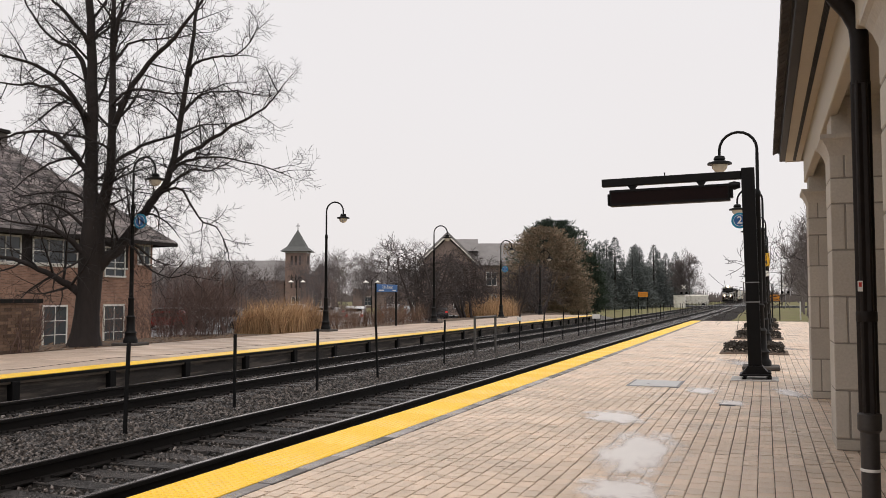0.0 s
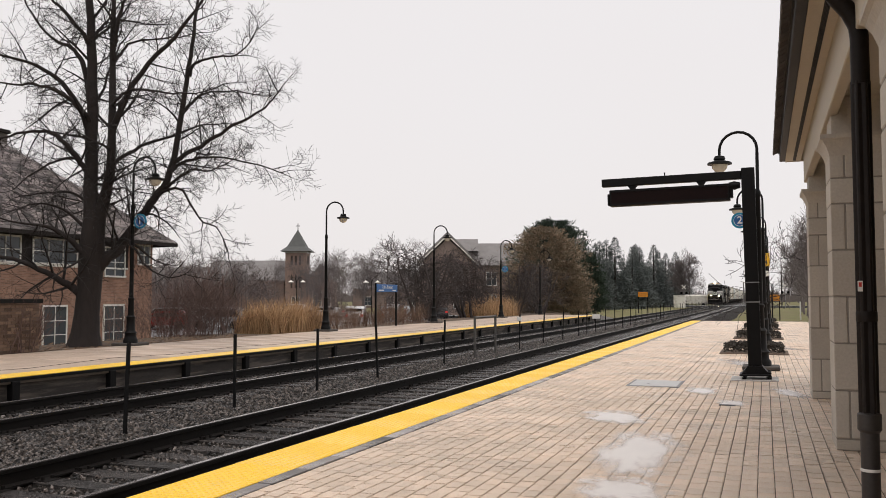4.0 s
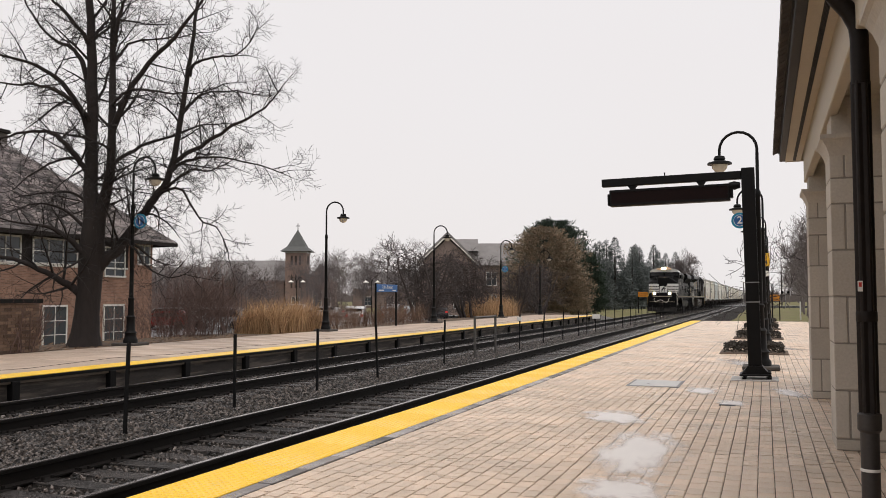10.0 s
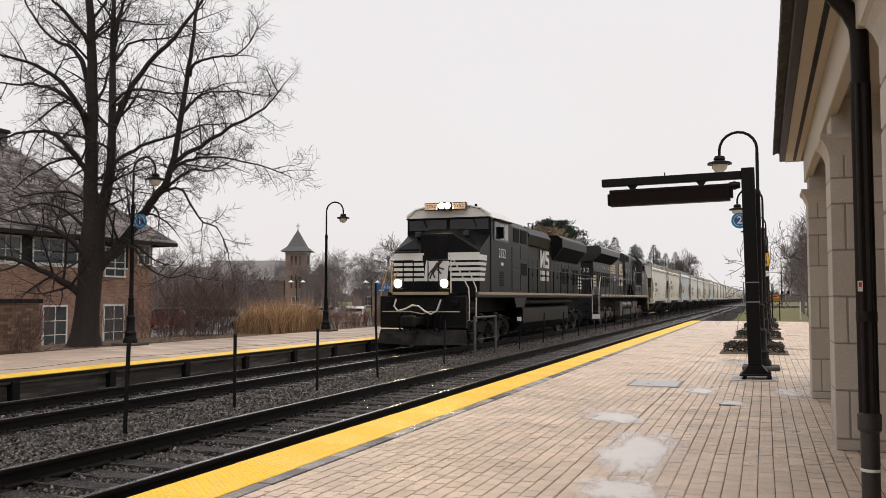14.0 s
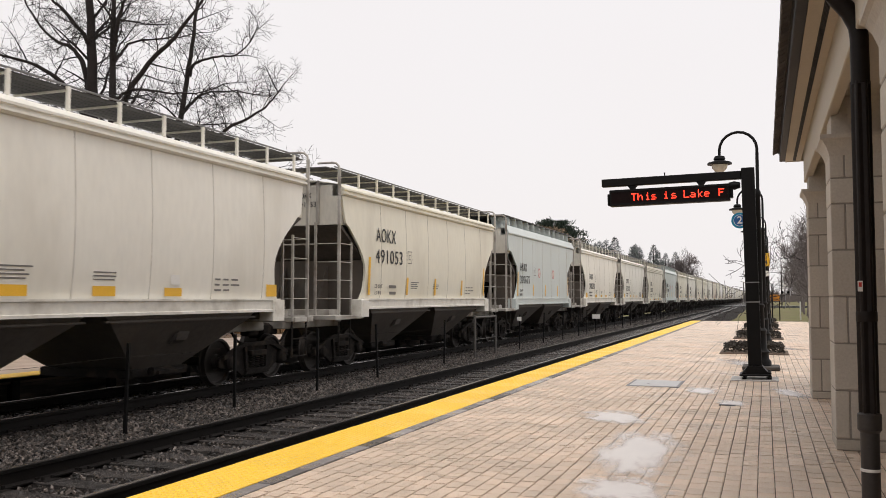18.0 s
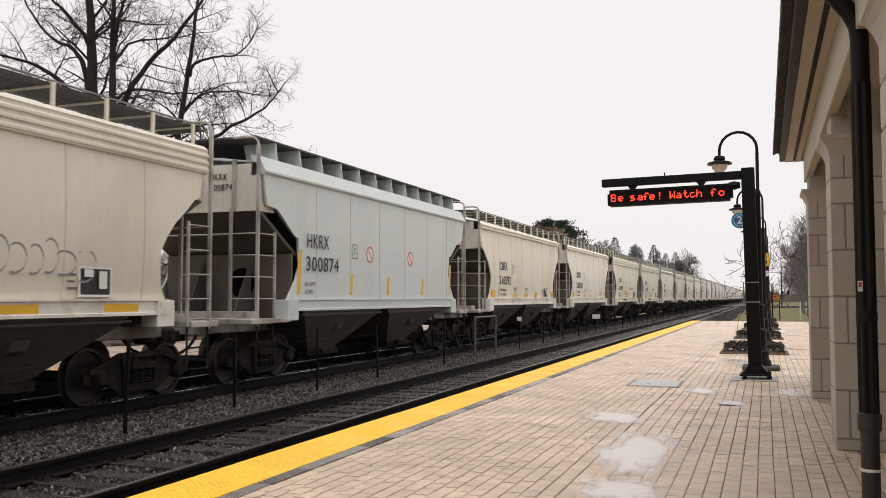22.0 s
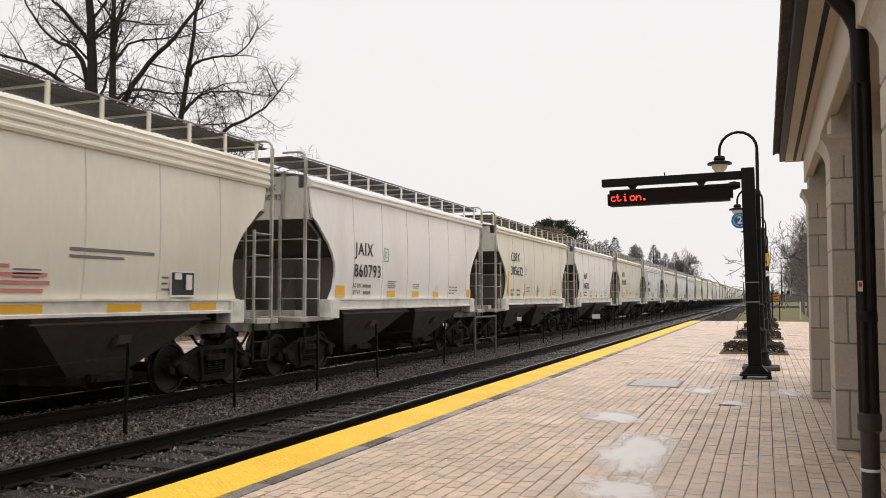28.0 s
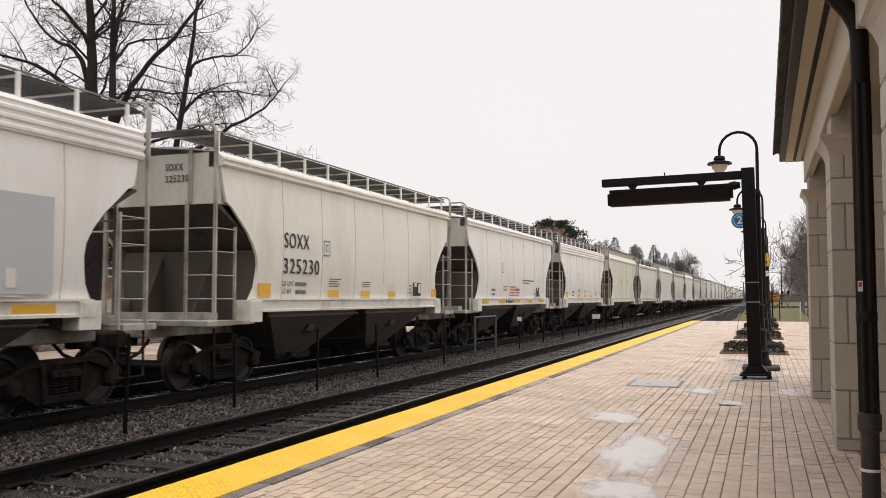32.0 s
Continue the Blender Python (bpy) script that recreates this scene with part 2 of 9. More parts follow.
# ---- mesh tools ----
class Mesh:
    """Gathers vertices and faces for one mesh."""

    def __init__(self):
        self.v, self.f, self.s = [], [], []

    def add(self, verts, faces, smooth=False):
        k = len(self.v)
        self.v.extend(tuple(p) for p in verts)
        self.f.extend(tuple(k + i for i in q) for q in faces)
        self.s.extend([smooth] * len(faces))
        return self

    def box(self, x0, x1, y0, y1, z0, z1, b=0.0):
        if not b:
            c = [(x, y, z) for z in (z0, z1) for y in (y0, y1) for x in (x0, x1)]
            return self.add(c, [(0, 2, 3, 1), (4, 5, 7, 6), (0, 1, 5, 4), (2, 6, 7, 3), (0, 4, 6, 2), (1, 3, 7, 5)])
        lo, hi = (x0, y0, z0), (x1, y1, z1)
        vs, ix = [], {}
        for sx in (0, 1):
            for sy in (0, 1):
                for sz in (0, 1):
                    s = (sx, sy, sz)
                    for a in range(3):
                        p = []
                        for i in range(3):
                            e = hi[i] if s[i] else lo[i]
                            p.append(e if i == a else (e - b if s[i] else e + b))
                        ix[s, a] = len(vs)
                        vs.append(p)
        fs = []
        for a in range(3):
            u, w = [i for i in range(3) if i != a]
            for side in (0, 1):
                q = []
                for pu, pw in ((0, 0), (1, 0), (1, 1), (0, 1)):
                    s = [0, 0, 0]
                    s[a], s[u], s[w] = side, pu, pw
                    q.append(ix[tuple(s), a])
                if (side == 1) == (a == 1):
                    q.reverse()
                fs.append(q)
            for pu in (0, 1):
                for pw in (0, 1):
                    s0, s1 = [0, 0, 0], [0, 0, 0]
                    s0[u] = s1[u] = pu
                    s0[w] = s1[w] = pw
                    s0[a], s1[a] = 0, 1
                    q = [ix[tuple(s0), u], ix[tuple(s1), u], ix[tuple(s1), w], ix[tuple(s0), w]]
                    fs.append(q)
        for s in [(i, j, k) for i in (0, 1) for j in (0, 1) for k in (0, 1)]:
            fs.append([ix[s, 0], ix[s, 1], ix[s, 2]])
        return self.add(vs, fs)

    def ring(self, c, axis_u, axis_w, r, n):
        return [c + (axis_u * math.cos(2 * math.pi * i / n) + axis_w * math.sin(2 * math.pi * i / n)) * r for i in range(n)]

    def tube(self, pts, radii, n=8, caps=True, smooth=True):
        pts = [Vector(p) for p in pts]
        if not isinstance(radii, (list, tuple)):
            radii = [radii] * len(pts)
        vs, u = [], None
        for i, p in enumerate(pts):
            d = (pts[min(i + 1, len(pts) - 1)] - pts[max(i - 1, 0)]).normalized()
            if u is None:
                u = d.orthogonal().normalized()
            u = (u - d * u.dot(d))
            u = u.normalized() if u.length > 1e-6 else d.orthogonal().normalized()
            vs.extend(self.ring(p, u, d.cross(u), radii[i], n))
        fs = [(i * n + j, i * n + (j + 1) % n, (i + 1) * n + (j + 1) % n, (i + 1) * n + j) for i in range(len(pts) - 1) for j in range(n)]
        self.add(vs, fs, smooth)
        if caps:
            self.add(vs[:n], [tuple(range(n - 1, -1, -1))])
            self.add(vs[-n:], [tuple(range(n))])
        return self

    def lathe(self, profile, c=(0, 0, 0), n=16, axis="z", smooth=True, caps=True):
        vs = []
        for r, z in profile:
            for j in range(n):
                a = 2 * math.pi * j / n
                p = (r * math.cos(a), r * math.sin(a), z)
                if axis == "x":
                    p = (p[2], p[0], p[1])
                elif axis == "y":
                    p = (p[1], p[2], p[0])
                vs.append((p[0] + c[0], p[1] + c[1], p[2] + c[2]))
        k = len(profile)
        fs = [(i * n + j, i * n + (j + 1) % n, (i + 1) * n + (j + 1) % n, (i + 1) * n + j) for i in range(k - 1) for j in range(n)]
        self.add(vs, fs, smooth)
        if not caps:
            return self
        self.add(vs[:n], [tuple(range(n - 1, -1, -1))])
        return self.add(vs[-n:], [tuple(range(n))])

    def prism(self, outline, a0, a1, axis="y"):
        """A closed outline pulled along an axis. Outline in (x, z) for y, (y, z) for x, (x, y) for z."""
        def at(p, a):
            return (p[0], a, p[1]) if axis == "y" else (a, p[0], p[1]) if axis == "x" else (p[0], p[1], a)
        n = len(outline)
        vs = [at(p, a0) for p in outline] + [at(p, a1) for p in outline]
        fs = [(i, (i + 1) % n, n + (i + 1) % n, n + i) for i in range(n)]
        return self.add(vs, fs + [tuple(range(n - 1, -1, -1)), tuple(range(n, 2 * n))])

    def quad(self, a, b, c, d):
        return self.add([a, b, c, d], [(0, 1, 2, 3)])

    def data(self, name, material):
        me = bpy.data.meshes.new(name)
        v, f, s = self.v, self.f, self.s
        if len(v) < 6000:         # weld equal corners
            seen, ids = {}, []
            for p in v:
                ids.append(seen.setdefault((round(p[0], 5), round(p[1], 5), round(p[2], 5)), len(seen)))
            v = list(seen)
            g = [(tuple(dict.fromkeys(ids[i] for i in q)), k) for q, k in zip(f, s)]
            g = [(q, k) for q, k in g if len(q) > 2]
            f, s = [q for q, _ in g], [k for _, k in g]
        me.from_pydata(v, [], f)
        me.polygons.foreach_set("use_smooth", s)
        if any(s):
            me.set_sharp_from_angle(angle=radians(38))
        for m in (material if isinstance(material, (list, tuple)) else [material]):
            me.materials.append(m)
        me.update()
        return me


def part(name, m, material, parent, label="", at=None):
    """One mesh object under a thing or a part; m is a Mesh or finished mesh data."""
    ob = new(name, m.data(name, material) if isinstance(m, Mesh) else m)
    ob.parent = parent
    if at is not None:
        ob.matrix_basis = at
    if label:
        ob["label"] = label
    return ob


def thing(name, at, label, category, group="", kind=""):
    ob = new(name)
    ob.empty_display_size = 0.2
    ob.matrix_basis = at
    return tagged(ob, label, category, group, kind)


def solid(name, m, material, label="", category="", group="", kind="", at=None):
    ob = new(name, m.data(name, material))
    if at is not None:
        ob.matrix_basis = at
    return tagged(ob, label, category, group, kind)


def words(text, size, depth=0.003, thin=-0.008):
    """Lettering as mesh data, centred, in the x-z plane, read from -y."""
    cu = bpy.data.curves.new("letters", "FONT")
    cu.body, cu.size, cu.extrude, cu.align_x, cu.align_y = text, size, depth, "CENTER", "CENTER"
    cu.resolution_u, cu.space_character, cu.offset = 3, 1.12, thin * size
    ob = bpy.data.objects.new("letters", cu)
    scene.collection.objects.link(ob)
    dg = bpy.context.evaluated_depsgraph_get()
    me = bpy.data.meshes.new_from_object(ob.evaluated_get(dg))
    bpy.data.objects.remove(ob)
    me.transform(Matrix.Rotation(radians(90), 4, "X"))
    return me


def lettered(text, size, material, depth=0.003, thin=-0.008):
    me = words(text, size, depth, thin)
    me.materials.clear()
    me.materials.append(material)
    return me


def fitted(text, size, width, material):
    """Lettering that starts at x = 0 and is width metres long."""
    me = lettered(text, size, material, thin=0.0)
    xs = [v.co.x for v in me.vertices]
    lo, k = min(xs), width / (max(xs) - min(xs))
    for v in me.vertices:
        v.co.x = (v.co.x - lo) * k
    return me


# ---- ground, tracks and platforms ----
RZ = -0.13                      # top of the rails
NEAR, FAR = -5.90, -10.12       # centre lines of the two tracks
BED = -0.335                    # top of the ballast
LZ = 0.13                       # top of the far platform
P_END = 57.5                    # end of the near platform


def terrain(x, y):
    t = min(1.0, max(0.0, (-x - 19.0) / 8.0)) * min(1.0, max(0.0, (y + 20) / 30)) * min(1.0, max(0.0, (150 - y) / 40))
    return -0.36 - 0.72 * t * t * (3 - 2 * t) + 0.04 * noise.noise((x * 0.05, y * 0.05, 0.3))


def build_ground():
    m = Mesh()
    xs = [-2500, -900, -400, -200, -120] + list(range(-90, 61, 6)) + [90, 140, 250, 500, 1000, 2500]
    ys = [-1500, -500, -150, -60] + list(range(-30, 241, 8)) + [280, 340, 420, 600, 900, 1500, 3000]
    vs = [(x, y, terrain(x, y) - 0.12) for y in ys for x in xs]
    n = len(xs)
    fs = [(j * n + i, j * n + i + 1, (j + 1) * n + i + 1, (j + 1) * n + i) for j in range(len(ys) - 1) for i in range(n - 1)]
    m.add(vs, fs, True)
    solid("ground", m, GRASS, "dull winter grass reaching to the horizon", "ground", kind="structure")
    m = Mesh().prism([(-12.2, -0.5), (-11.6, BED), (-4.3, BED), (-4.2, -0.5)], -40, P_END, "y")
    m.prism([(-13.6, -0.5), (-11.9, BED), (-4.2, BED), (-2.6, -0.5)], P_END, 900, "y")
    solid("ballast_bed", m, BALLAST, "dark wet crushed stone ballast under two tracks", "ballast", kind="structure")
    solid("parking_lot", Mesh().box(-110, -31, 41, 128, -1.6, -1.05), ASPHALT, "wet dark asphalt car park behind the far platform", "car park", kind="structure")
    solid("planting_bed", Mesh().prism([(-16.6, -0.6), (-16.6, 0.10), (-20.0, 0.06), (-27.5, -1.0), (-27.5, -1.6)], -30, 78, "y"), SOIL, "brown mulch planting bed behind the far platform", "planting bed", kind="structure")


def stones(name, count, x0, x1, y0, y1, z, size, bias=1.6):
    """Angular broken stones, each a tilted wedge with a flat top."""
    rng = random.Random(name)
    m = Mesh()
    for _ in range(count):
        y = y0 + (y1 - y0) * rng.random() ** bias
        x = x0 + (x1 - x0) * rng.random()
        s = size * rng.uniform(0.55, 1.35)
        turn, tx, ty = rng.uniform(0, 6.28), rng.uniform(-.7, .7), rng.uniform(-.7, .7)
        c, q = math.cos(turn), math.sin(turn)
        pts = []
        zb = z + rng.uniform(-0.5, 0.35) * s
        for h, k in ((-0.5, 1.0), (0.45, 0.72)):
            for a in range(4):
                t = a * math.pi / 2 + rng.uniform(-0.45, 0.45)
                px_, py_ = s * k * 1.2 * math.cos(t), s * k * 0.7 * math.sin(t)
                pts.append((x + px_ * c - py_ * q, y + px_ * q + py_ * c, zb + s * h + tx * px_ + ty * py_))
        m.add(pts, [(4, 5, 6, 7), (0, 1, 5, 4), (1, 2, 6, 5), (2, 3, 7, 6), (3, 0, 4, 7)])
    return m


RAIL_OUT = [(-0.070, -0.172), (0.070, -0.172), (0.070, -0.160), (0.012, -0.145), (0.010, -0.045), (0.036, -0.036), (0.036, -0.006), (0.030, 0.0), (-0.030, 0.0), (-0.036, -0.006), (-0.036, -0.036), (-0.010, -0.045), (-0.012, -0.145), (-0.070, -0.160)]


def build_track(name, x, label):
    tr = thing(name, pose(x, 0, RZ), label, "railway track", kind="structure")
    for side in (-0.754, 0.754):
        m = Mesh().prism([(a + side, b) for a, b in RAIL_OUT], -40, 700, "y")
        part("rail", m, RAIL, tr, "dark rusted steel rail")
        part("rail_head", Mesh().box(side - 0.03, side + 0.026, -40, 700, -0.001, 0.002), RAILTOP, tr, "polished running surface")
    tie = Mesh().box(-1.3, 1.3, -0.115, 0.115, -0.33, -0.165, 0.012).data("tie", TIE)
    plate = Mesh()
    for side in (-0.754, 0.754):
        plate.box(side - 0.18, side + 0.18, -0.09, 0.09, -0.168, -0.158)
        for dx in (-0.1, 0.1):
            for dy in (-0.06, 0.06):
                plate.box(side + dx - 0.012, side + dx + 0.012, dy - 0.012, dy + 0.012, -0.16, -0.125)
    plate = plate.data("tie_plate", RAIL)
    rng = random.Random(name)
    y = 3.0
    for i in range(150):
        t = part("tie", tie, None, tr, at=pose(rng.uniform(-0.04, 0.04), y, rng.uniform(-0.012, 0.006), 0, 0, rng.uniform(-0.8, 0.8)))
        if i < 60:
            part("tie_plate", plate, None, t)
        y += 0.52
    m = Mesh()
    while y < 400:
        m.box(-1.3, 1.3, y - 0.115, y + 0.115, -0.33, -0.165)
        y += 0.52
    y = 3.0 - 0.52
    while y > -39:
        m.box(-1.3, 1.3, y - 0.115, y + 0.115, -0.33, -0.165)
        y -= 0.52
    tagged(part("far_ties", m, TIE, tr, "weathered timber ties"), kind="stuff")
    m = Mesh()
    y = 4.0
    while y < 60:
        for side in (-0.754, 0.754):
            for s in (-1, 1):
                m.box(side + s * 0.052 - 0.012, side + s * 0.052 + 0.012, y - 0.02, y + 0.02, -0.16, -0.135)
        y += 0.52
    tagged(part("rail_clips", m, RAIL, tr), kind="stuff")
    return tr


def build_tracks():
    build_track("near_track", NEAR, "empty near track of dark rails on wet timber ties")
    build_track("far_track", FAR, "far track of dark rails beside the far platform")
    m = stones("between", 44000, -9.25, -6.72, 5, 62, BED + 0.012, 0.025, 1.9)
    m2 = stones("nearfour", 15000, -6.58, -4.45, 5, 50, BED + 0.012, 0.023, 1.8)
    m3 = stones("farfour", 12000, -11.75, -9.42, 8, 60, BED + 0.012, 0.03, 1.8)
    m4 = stones("beyond", 4500, -11.3, -4.5, 55, 130, BED + 0.01, 0.06, 1.5)
    for q in (m2, m3, m4):
        m.add(q.v, q.f)
    solid("ballast_stones", m, STONE, "loose dark grey and brown crushed stones between the rails", "ballast", kind="stuff")


def build_near_platform():
    solid("platform_near", Mesh().box(-4.30, 9.0, -12, P_END, -0.5, -0.012), JOINT, "near platform of tan clay pavers", "platform", kind="structure")
    lip = Mesh().box(-4.41, -4.30, -12, P_END, -0.5, -0.03)
    solid("platform_edge", lip, CONCRETE, "concrete edge under the yellow strip", "platform edge", kind="structure")
    # yellow tactile tiles with domes
    t = Mesh().box(-0.30, 0.30, -0.6, 0.6, -0.028, 0.004, 0.004)
    for i in range(10):
        for j in range(20):
            x, y = -0.27 + 0.06 * i, -0.57 + 0.06 * j
            r = 0.013
            t.add([(x - r, y - r, 0.004), (x + r, y - r, 0.004), (x + r, y + r, 0.004), (x - r, y + r, 0.004), (x - r * .5, y - r * .5, 0.010), (x + r * .5, y - r * .5, 0.010), (x + r * .5, y + r * .5, 0.010), (x - r * .5, y + r * .5, 0.010)],
                  [(0, 1, 5, 4), (1, 2, 6, 5), (2, 3, 7, 6), (3, 0, 4, 7), (4, 5, 6, 7)])
    t = t.data("tactile_tile", YELLOW)
    strip = thing("tactile_strip", pose(-4.10, 0, 0), "yellow tactile warning strip with raised domes along the platform edge", "tactile paving", kind="structure")
    y = -10.845
    rng = random.Random(4)
    while y < P_END - 0.6:
        part("tactile_tile", t, None, strip, at=pose(rng.uniform(-0.003, 0.003), y, rng.uniform(-0.002, 0.002), 0, 0, rng.uniform(-0.1, 0.1)))
        y += 1.205
    g = Mesh().box(-0.078, 0.052, -0.298, 0.298, -0.028, 0.003, 0.005).data("edge_slab", EDGE_GREY)
    kerb = thing("edge_slabs", pose(-3.715, 0, 0), "narrow grey slabs beside the yellow strip, wet", "edging", kind="structure")
    y = -11.145
    while y < P_END - 0.6:
        part("edge_slab", g, None, kerb, at=pose(rng.uniform(-0.004, 0.004), y, rng.uniform(-0.004, 0.002), 0, rng.uniform(-0.8, 0.8), rng.uniform(-0.3, 0.3)))
        y += 0.6025


PW, PL = 0.127, 0.207


def build_pavers():
    """Courses run along the platform; pavers lie in running bond."""
    field = thing("paving", pose(0, 0, 0), "tan clay pavers in running bond with dark joints, partly wet", "paving", kind="structure")
    one = Mesh().box(-PW / 2 + 0.003, PW / 2 - 0.003, -PL / 2 + 0.0055, PL / 2 - 0.0055, -0.03, 0.0, 0.005).data("paver", PAVER)
    rng = random.Random(9)
    rest, far = Mesh(), Mesh()
    made = 0
    cols = int((2.4 + 3.64) / PW)
    for c in range(cols):
        x0 = -3.64 + PW * (c + 0.5)
        off = (0.5 * PL if c % 2 else 0.0) + rng.uniform(-.018, .018)
        y = 3.6 - 74 * PL + off
        while y < 30:
            x = x0 + 0.009 * noise.noise((x0 * 0.5, y * 0.5, 2.0))
            if y > -11.8:
                dz = rng.uniform(-0.003, 0.002) + 0.004 * noise.noise((x, y * 0.6, 5.0))
                if abs(x0 + 1.48) < PW / 2:      # the sunken course of the expansion joint
                    dz -= 0.005
                if -1.6 < x < 0.3 and 5.4 < y < 8.6 and made < 300 and rng.random() < 1.0:
                    part("paver", one, None, field, at=pose(x, y, dz, rng.uniform(-.3, .3), rng.uniform(-.5, .5), rng.uniform(-.4, .4)))
                    made += 1
                else:
                    a, b = PW / 2 - 0.003 - rng.uniform(0, .0014) - (0.009 if abs(x0 + 1.48) < PW / 2 else 0), PL / 2 - 0.0052 - rng.uniform(0, .002)
                    rest.add([(x - a, y - b, -0.02), (x + a, y - b, -0.02), (x + a, y + b, -0.02), (x - a, y + b, -0.02), (x - a + .003, y - b + .004, dz), (x + a - .003, y - b + .004, dz), (x + a - .003, y + b - .004, dz), (x - a + .003, y + b - .004, dz)],
                             [(4, 5, 6, 7), (0, 1, 5, 4), (1, 2, 6, 5), (2, 3, 7, 6), (3, 0, 4, 7)])
            y += PL
        while y < P_END - 0.2:
            x = x0
            a, b = PW / 2 - 0.0032, PL / 2 - 0.0055
            far.add([(x - a, y - b, -0.002), (x + a, y - b, -0.002), (x + a, y + b, -0.002), (x - a, y + b, -0.002)], [(0, 1, 2, 3)])
            y += PL
    far.box(2.4, 9.0, -12, P_END, -0.03, -0.003)
    rest.add(far.v, far.f)
    tagged(part("more_pavers", rest, PAVER_J, field), kind="stuff")


def puddle(x, y, rx, ry, seed):
    """A shallow film of water; its rim thins out in the material."""
    n = 32
    vs = [(0, 0, 0)] + [(1.15 * math.cos(2 * math.pi * i / n), 1.15 * math.sin(2 * math.pi * i / n), 0) for i in range(n)]
    m = Mesh().add(vs, [(0, 1 + i, 1 + (i + 1) % n) for i in range(n)])
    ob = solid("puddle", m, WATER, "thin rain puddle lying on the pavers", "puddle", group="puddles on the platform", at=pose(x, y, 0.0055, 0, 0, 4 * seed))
    ob.scale = (rx, ry, 1)
    return ob


def build_far_platform():
    pl = thing("platform_far", pose(0, 0, 0), "far platform with a yellow edge on timber posts", "platform", kind="structure")
    e = -11.72
    part("deck", Mesh().box(-16.6, e - 0.01, -30, 66.5, LZ - 0.10, LZ), JOINT, pl, "tan paved deck")
    slab = Mesh().box(-0.525, 0.525, -0.595, 0.595, 0.0, 0.012, 0.004).data("deck_slab", PAVER_FAR)
    for j in range(4):
        for i in range(46):
            part("deck_slab", slab, None, pl, at=pose(-16.07 + 1.065 * j, 11.5 + 1.2 * i + 0.6 * (j % 2), LZ - 0.004))
    y = -30.0
    m = Mesh().box(-0.30, 0.30, -0.95, 0.95, 0.0, 0.012, 0.003).data("tactile_tile", YELLOW)
    while y < 65:
        part("tactile_tile", m, None, pl, at=pose(e - 0.31, y, LZ))
        y += 1.91
    # Thin black beam: the shadow line below the yellow edge is put into it.
    part("edge_beam_shadow", Mesh().box(e - 0.02, e + 0.02, -30, 66.5, LZ - 0.055, LZ - 0.004), BLACK, pl)
    post = Mesh().box(-0.1, 0.03, -0.085, 0.085, -0.5, LZ - 0.055, 0.01).data("post", BLACK)
    y = 2.0
    while y < 66:
        part("post", post, None, pl, at=pose(e, y, 0))
        y += 2.3
    board = mat("weathered_board", (0.035, 0.029, 0.025), 0.8, vary=0.45, scale=2, fine=20, bump=0.4, stretch=(4, 0.6, 6), dirt=(0.12, 0.10, 0.083), dirt_scale=1.3, dirt_lo=0.5, dirt_hi=0.62)
    part("retaining_boards", Mesh().box(e - 0.16, e - 0.08, -30, 66.5, -0.5, LZ - 0.10), board, pl, "weathered grey retaining boards")
    solid("ramp_kerb", Mesh().prism([(66.5, LZ), (66.5, -0.4), (73, -0.4), (73, -0.3)], -16.5, -11.75, "x"), CONCRETE, "sloped concrete end of the far platform", "ramp", kind="structure")


# ---- station building on the near platform ----
SO = 3.74                       # underside of the eaves
Y_END = 15.6


def column(y):
    w, d = 0.75, 0.60
    c = thing("column", pose(0.615, y, 0), "square limestone column with moulded capital under the eaves", "column", group="station columns")
    rng = random.Random(int(y * 10))
    g = 0.008
    zs = [0.0, 0.11, 0.57, 1.02, 1.47, 1.92, 2.37, 2.62, 2.86]
    for i in range(len(zs) - 1):
        z0, z1 = zs[i] + g, zs[i + 1] - g
        if i % 2:
            s = 0.13
            part("stone", Mesh().box(0, s - g, 0, d, z0, z1, 0.006), LIMESTONE, c)
            part("stone", Mesh().box(s + g, w, 0, d, z0, z1, 0.006), LIMESTONE, c)
        else:
            part("stone", Mesh().box(0, w, 0, d, z0, z1, 0.006), LIMESTONE, c)
    part("mortar", Mesh().box(0.006, w - 0.006, 0.006, d - 0.006, 0, 2.86), MORTAR, c)
    cap = Mesh()
    prof = [(0.0, 2.84), (0.012, 2.88), (0.03, 2.93), (0.06, 2.98), (0.085, 3.0), (0.085, 3.04), (0.0, 3.04)]
    for k in range(len(prof) - 1):
        (e0, z0), (e1, z1) = prof[k], prof[k + 1]
        a = [(-e0, -e0, z0), (w + e0, -e0, z0), (w + e0, d + e0, z0), (-e0, d + e0, z0)]
        b = [(-e1, -e1, z1), (w + e1, -e1, z1), (w + e1, d + e1, z1), (-e1, d + e1, z1)]
        cap.add(a + b, [(j, (j + 1) % 4, 4 + (j + 1) % 4, 4 + j) for j in range(4)])
    cap.add([(0, 0, 3.04), (w, 0, 3.04), (w, d, 3.04), (0, d, 3.04)], [(0, 1, 2, 3)])
    part("capital", cap, LIMESTONE, c, "moulded stone capital")
    part("stone", Mesh().box(0.02, 0.27 - g, 0.02, d - 0.02, 3.04 + g, SO - 0.2, 0.006), LIMESTONE, c)
    part("stone", Mesh().box(0.27 + g, w - 0.02, 0.02, d - 0.02, 3.04 + g, SO - 0.2, 0.006), LIMESTONE, c)
    return c


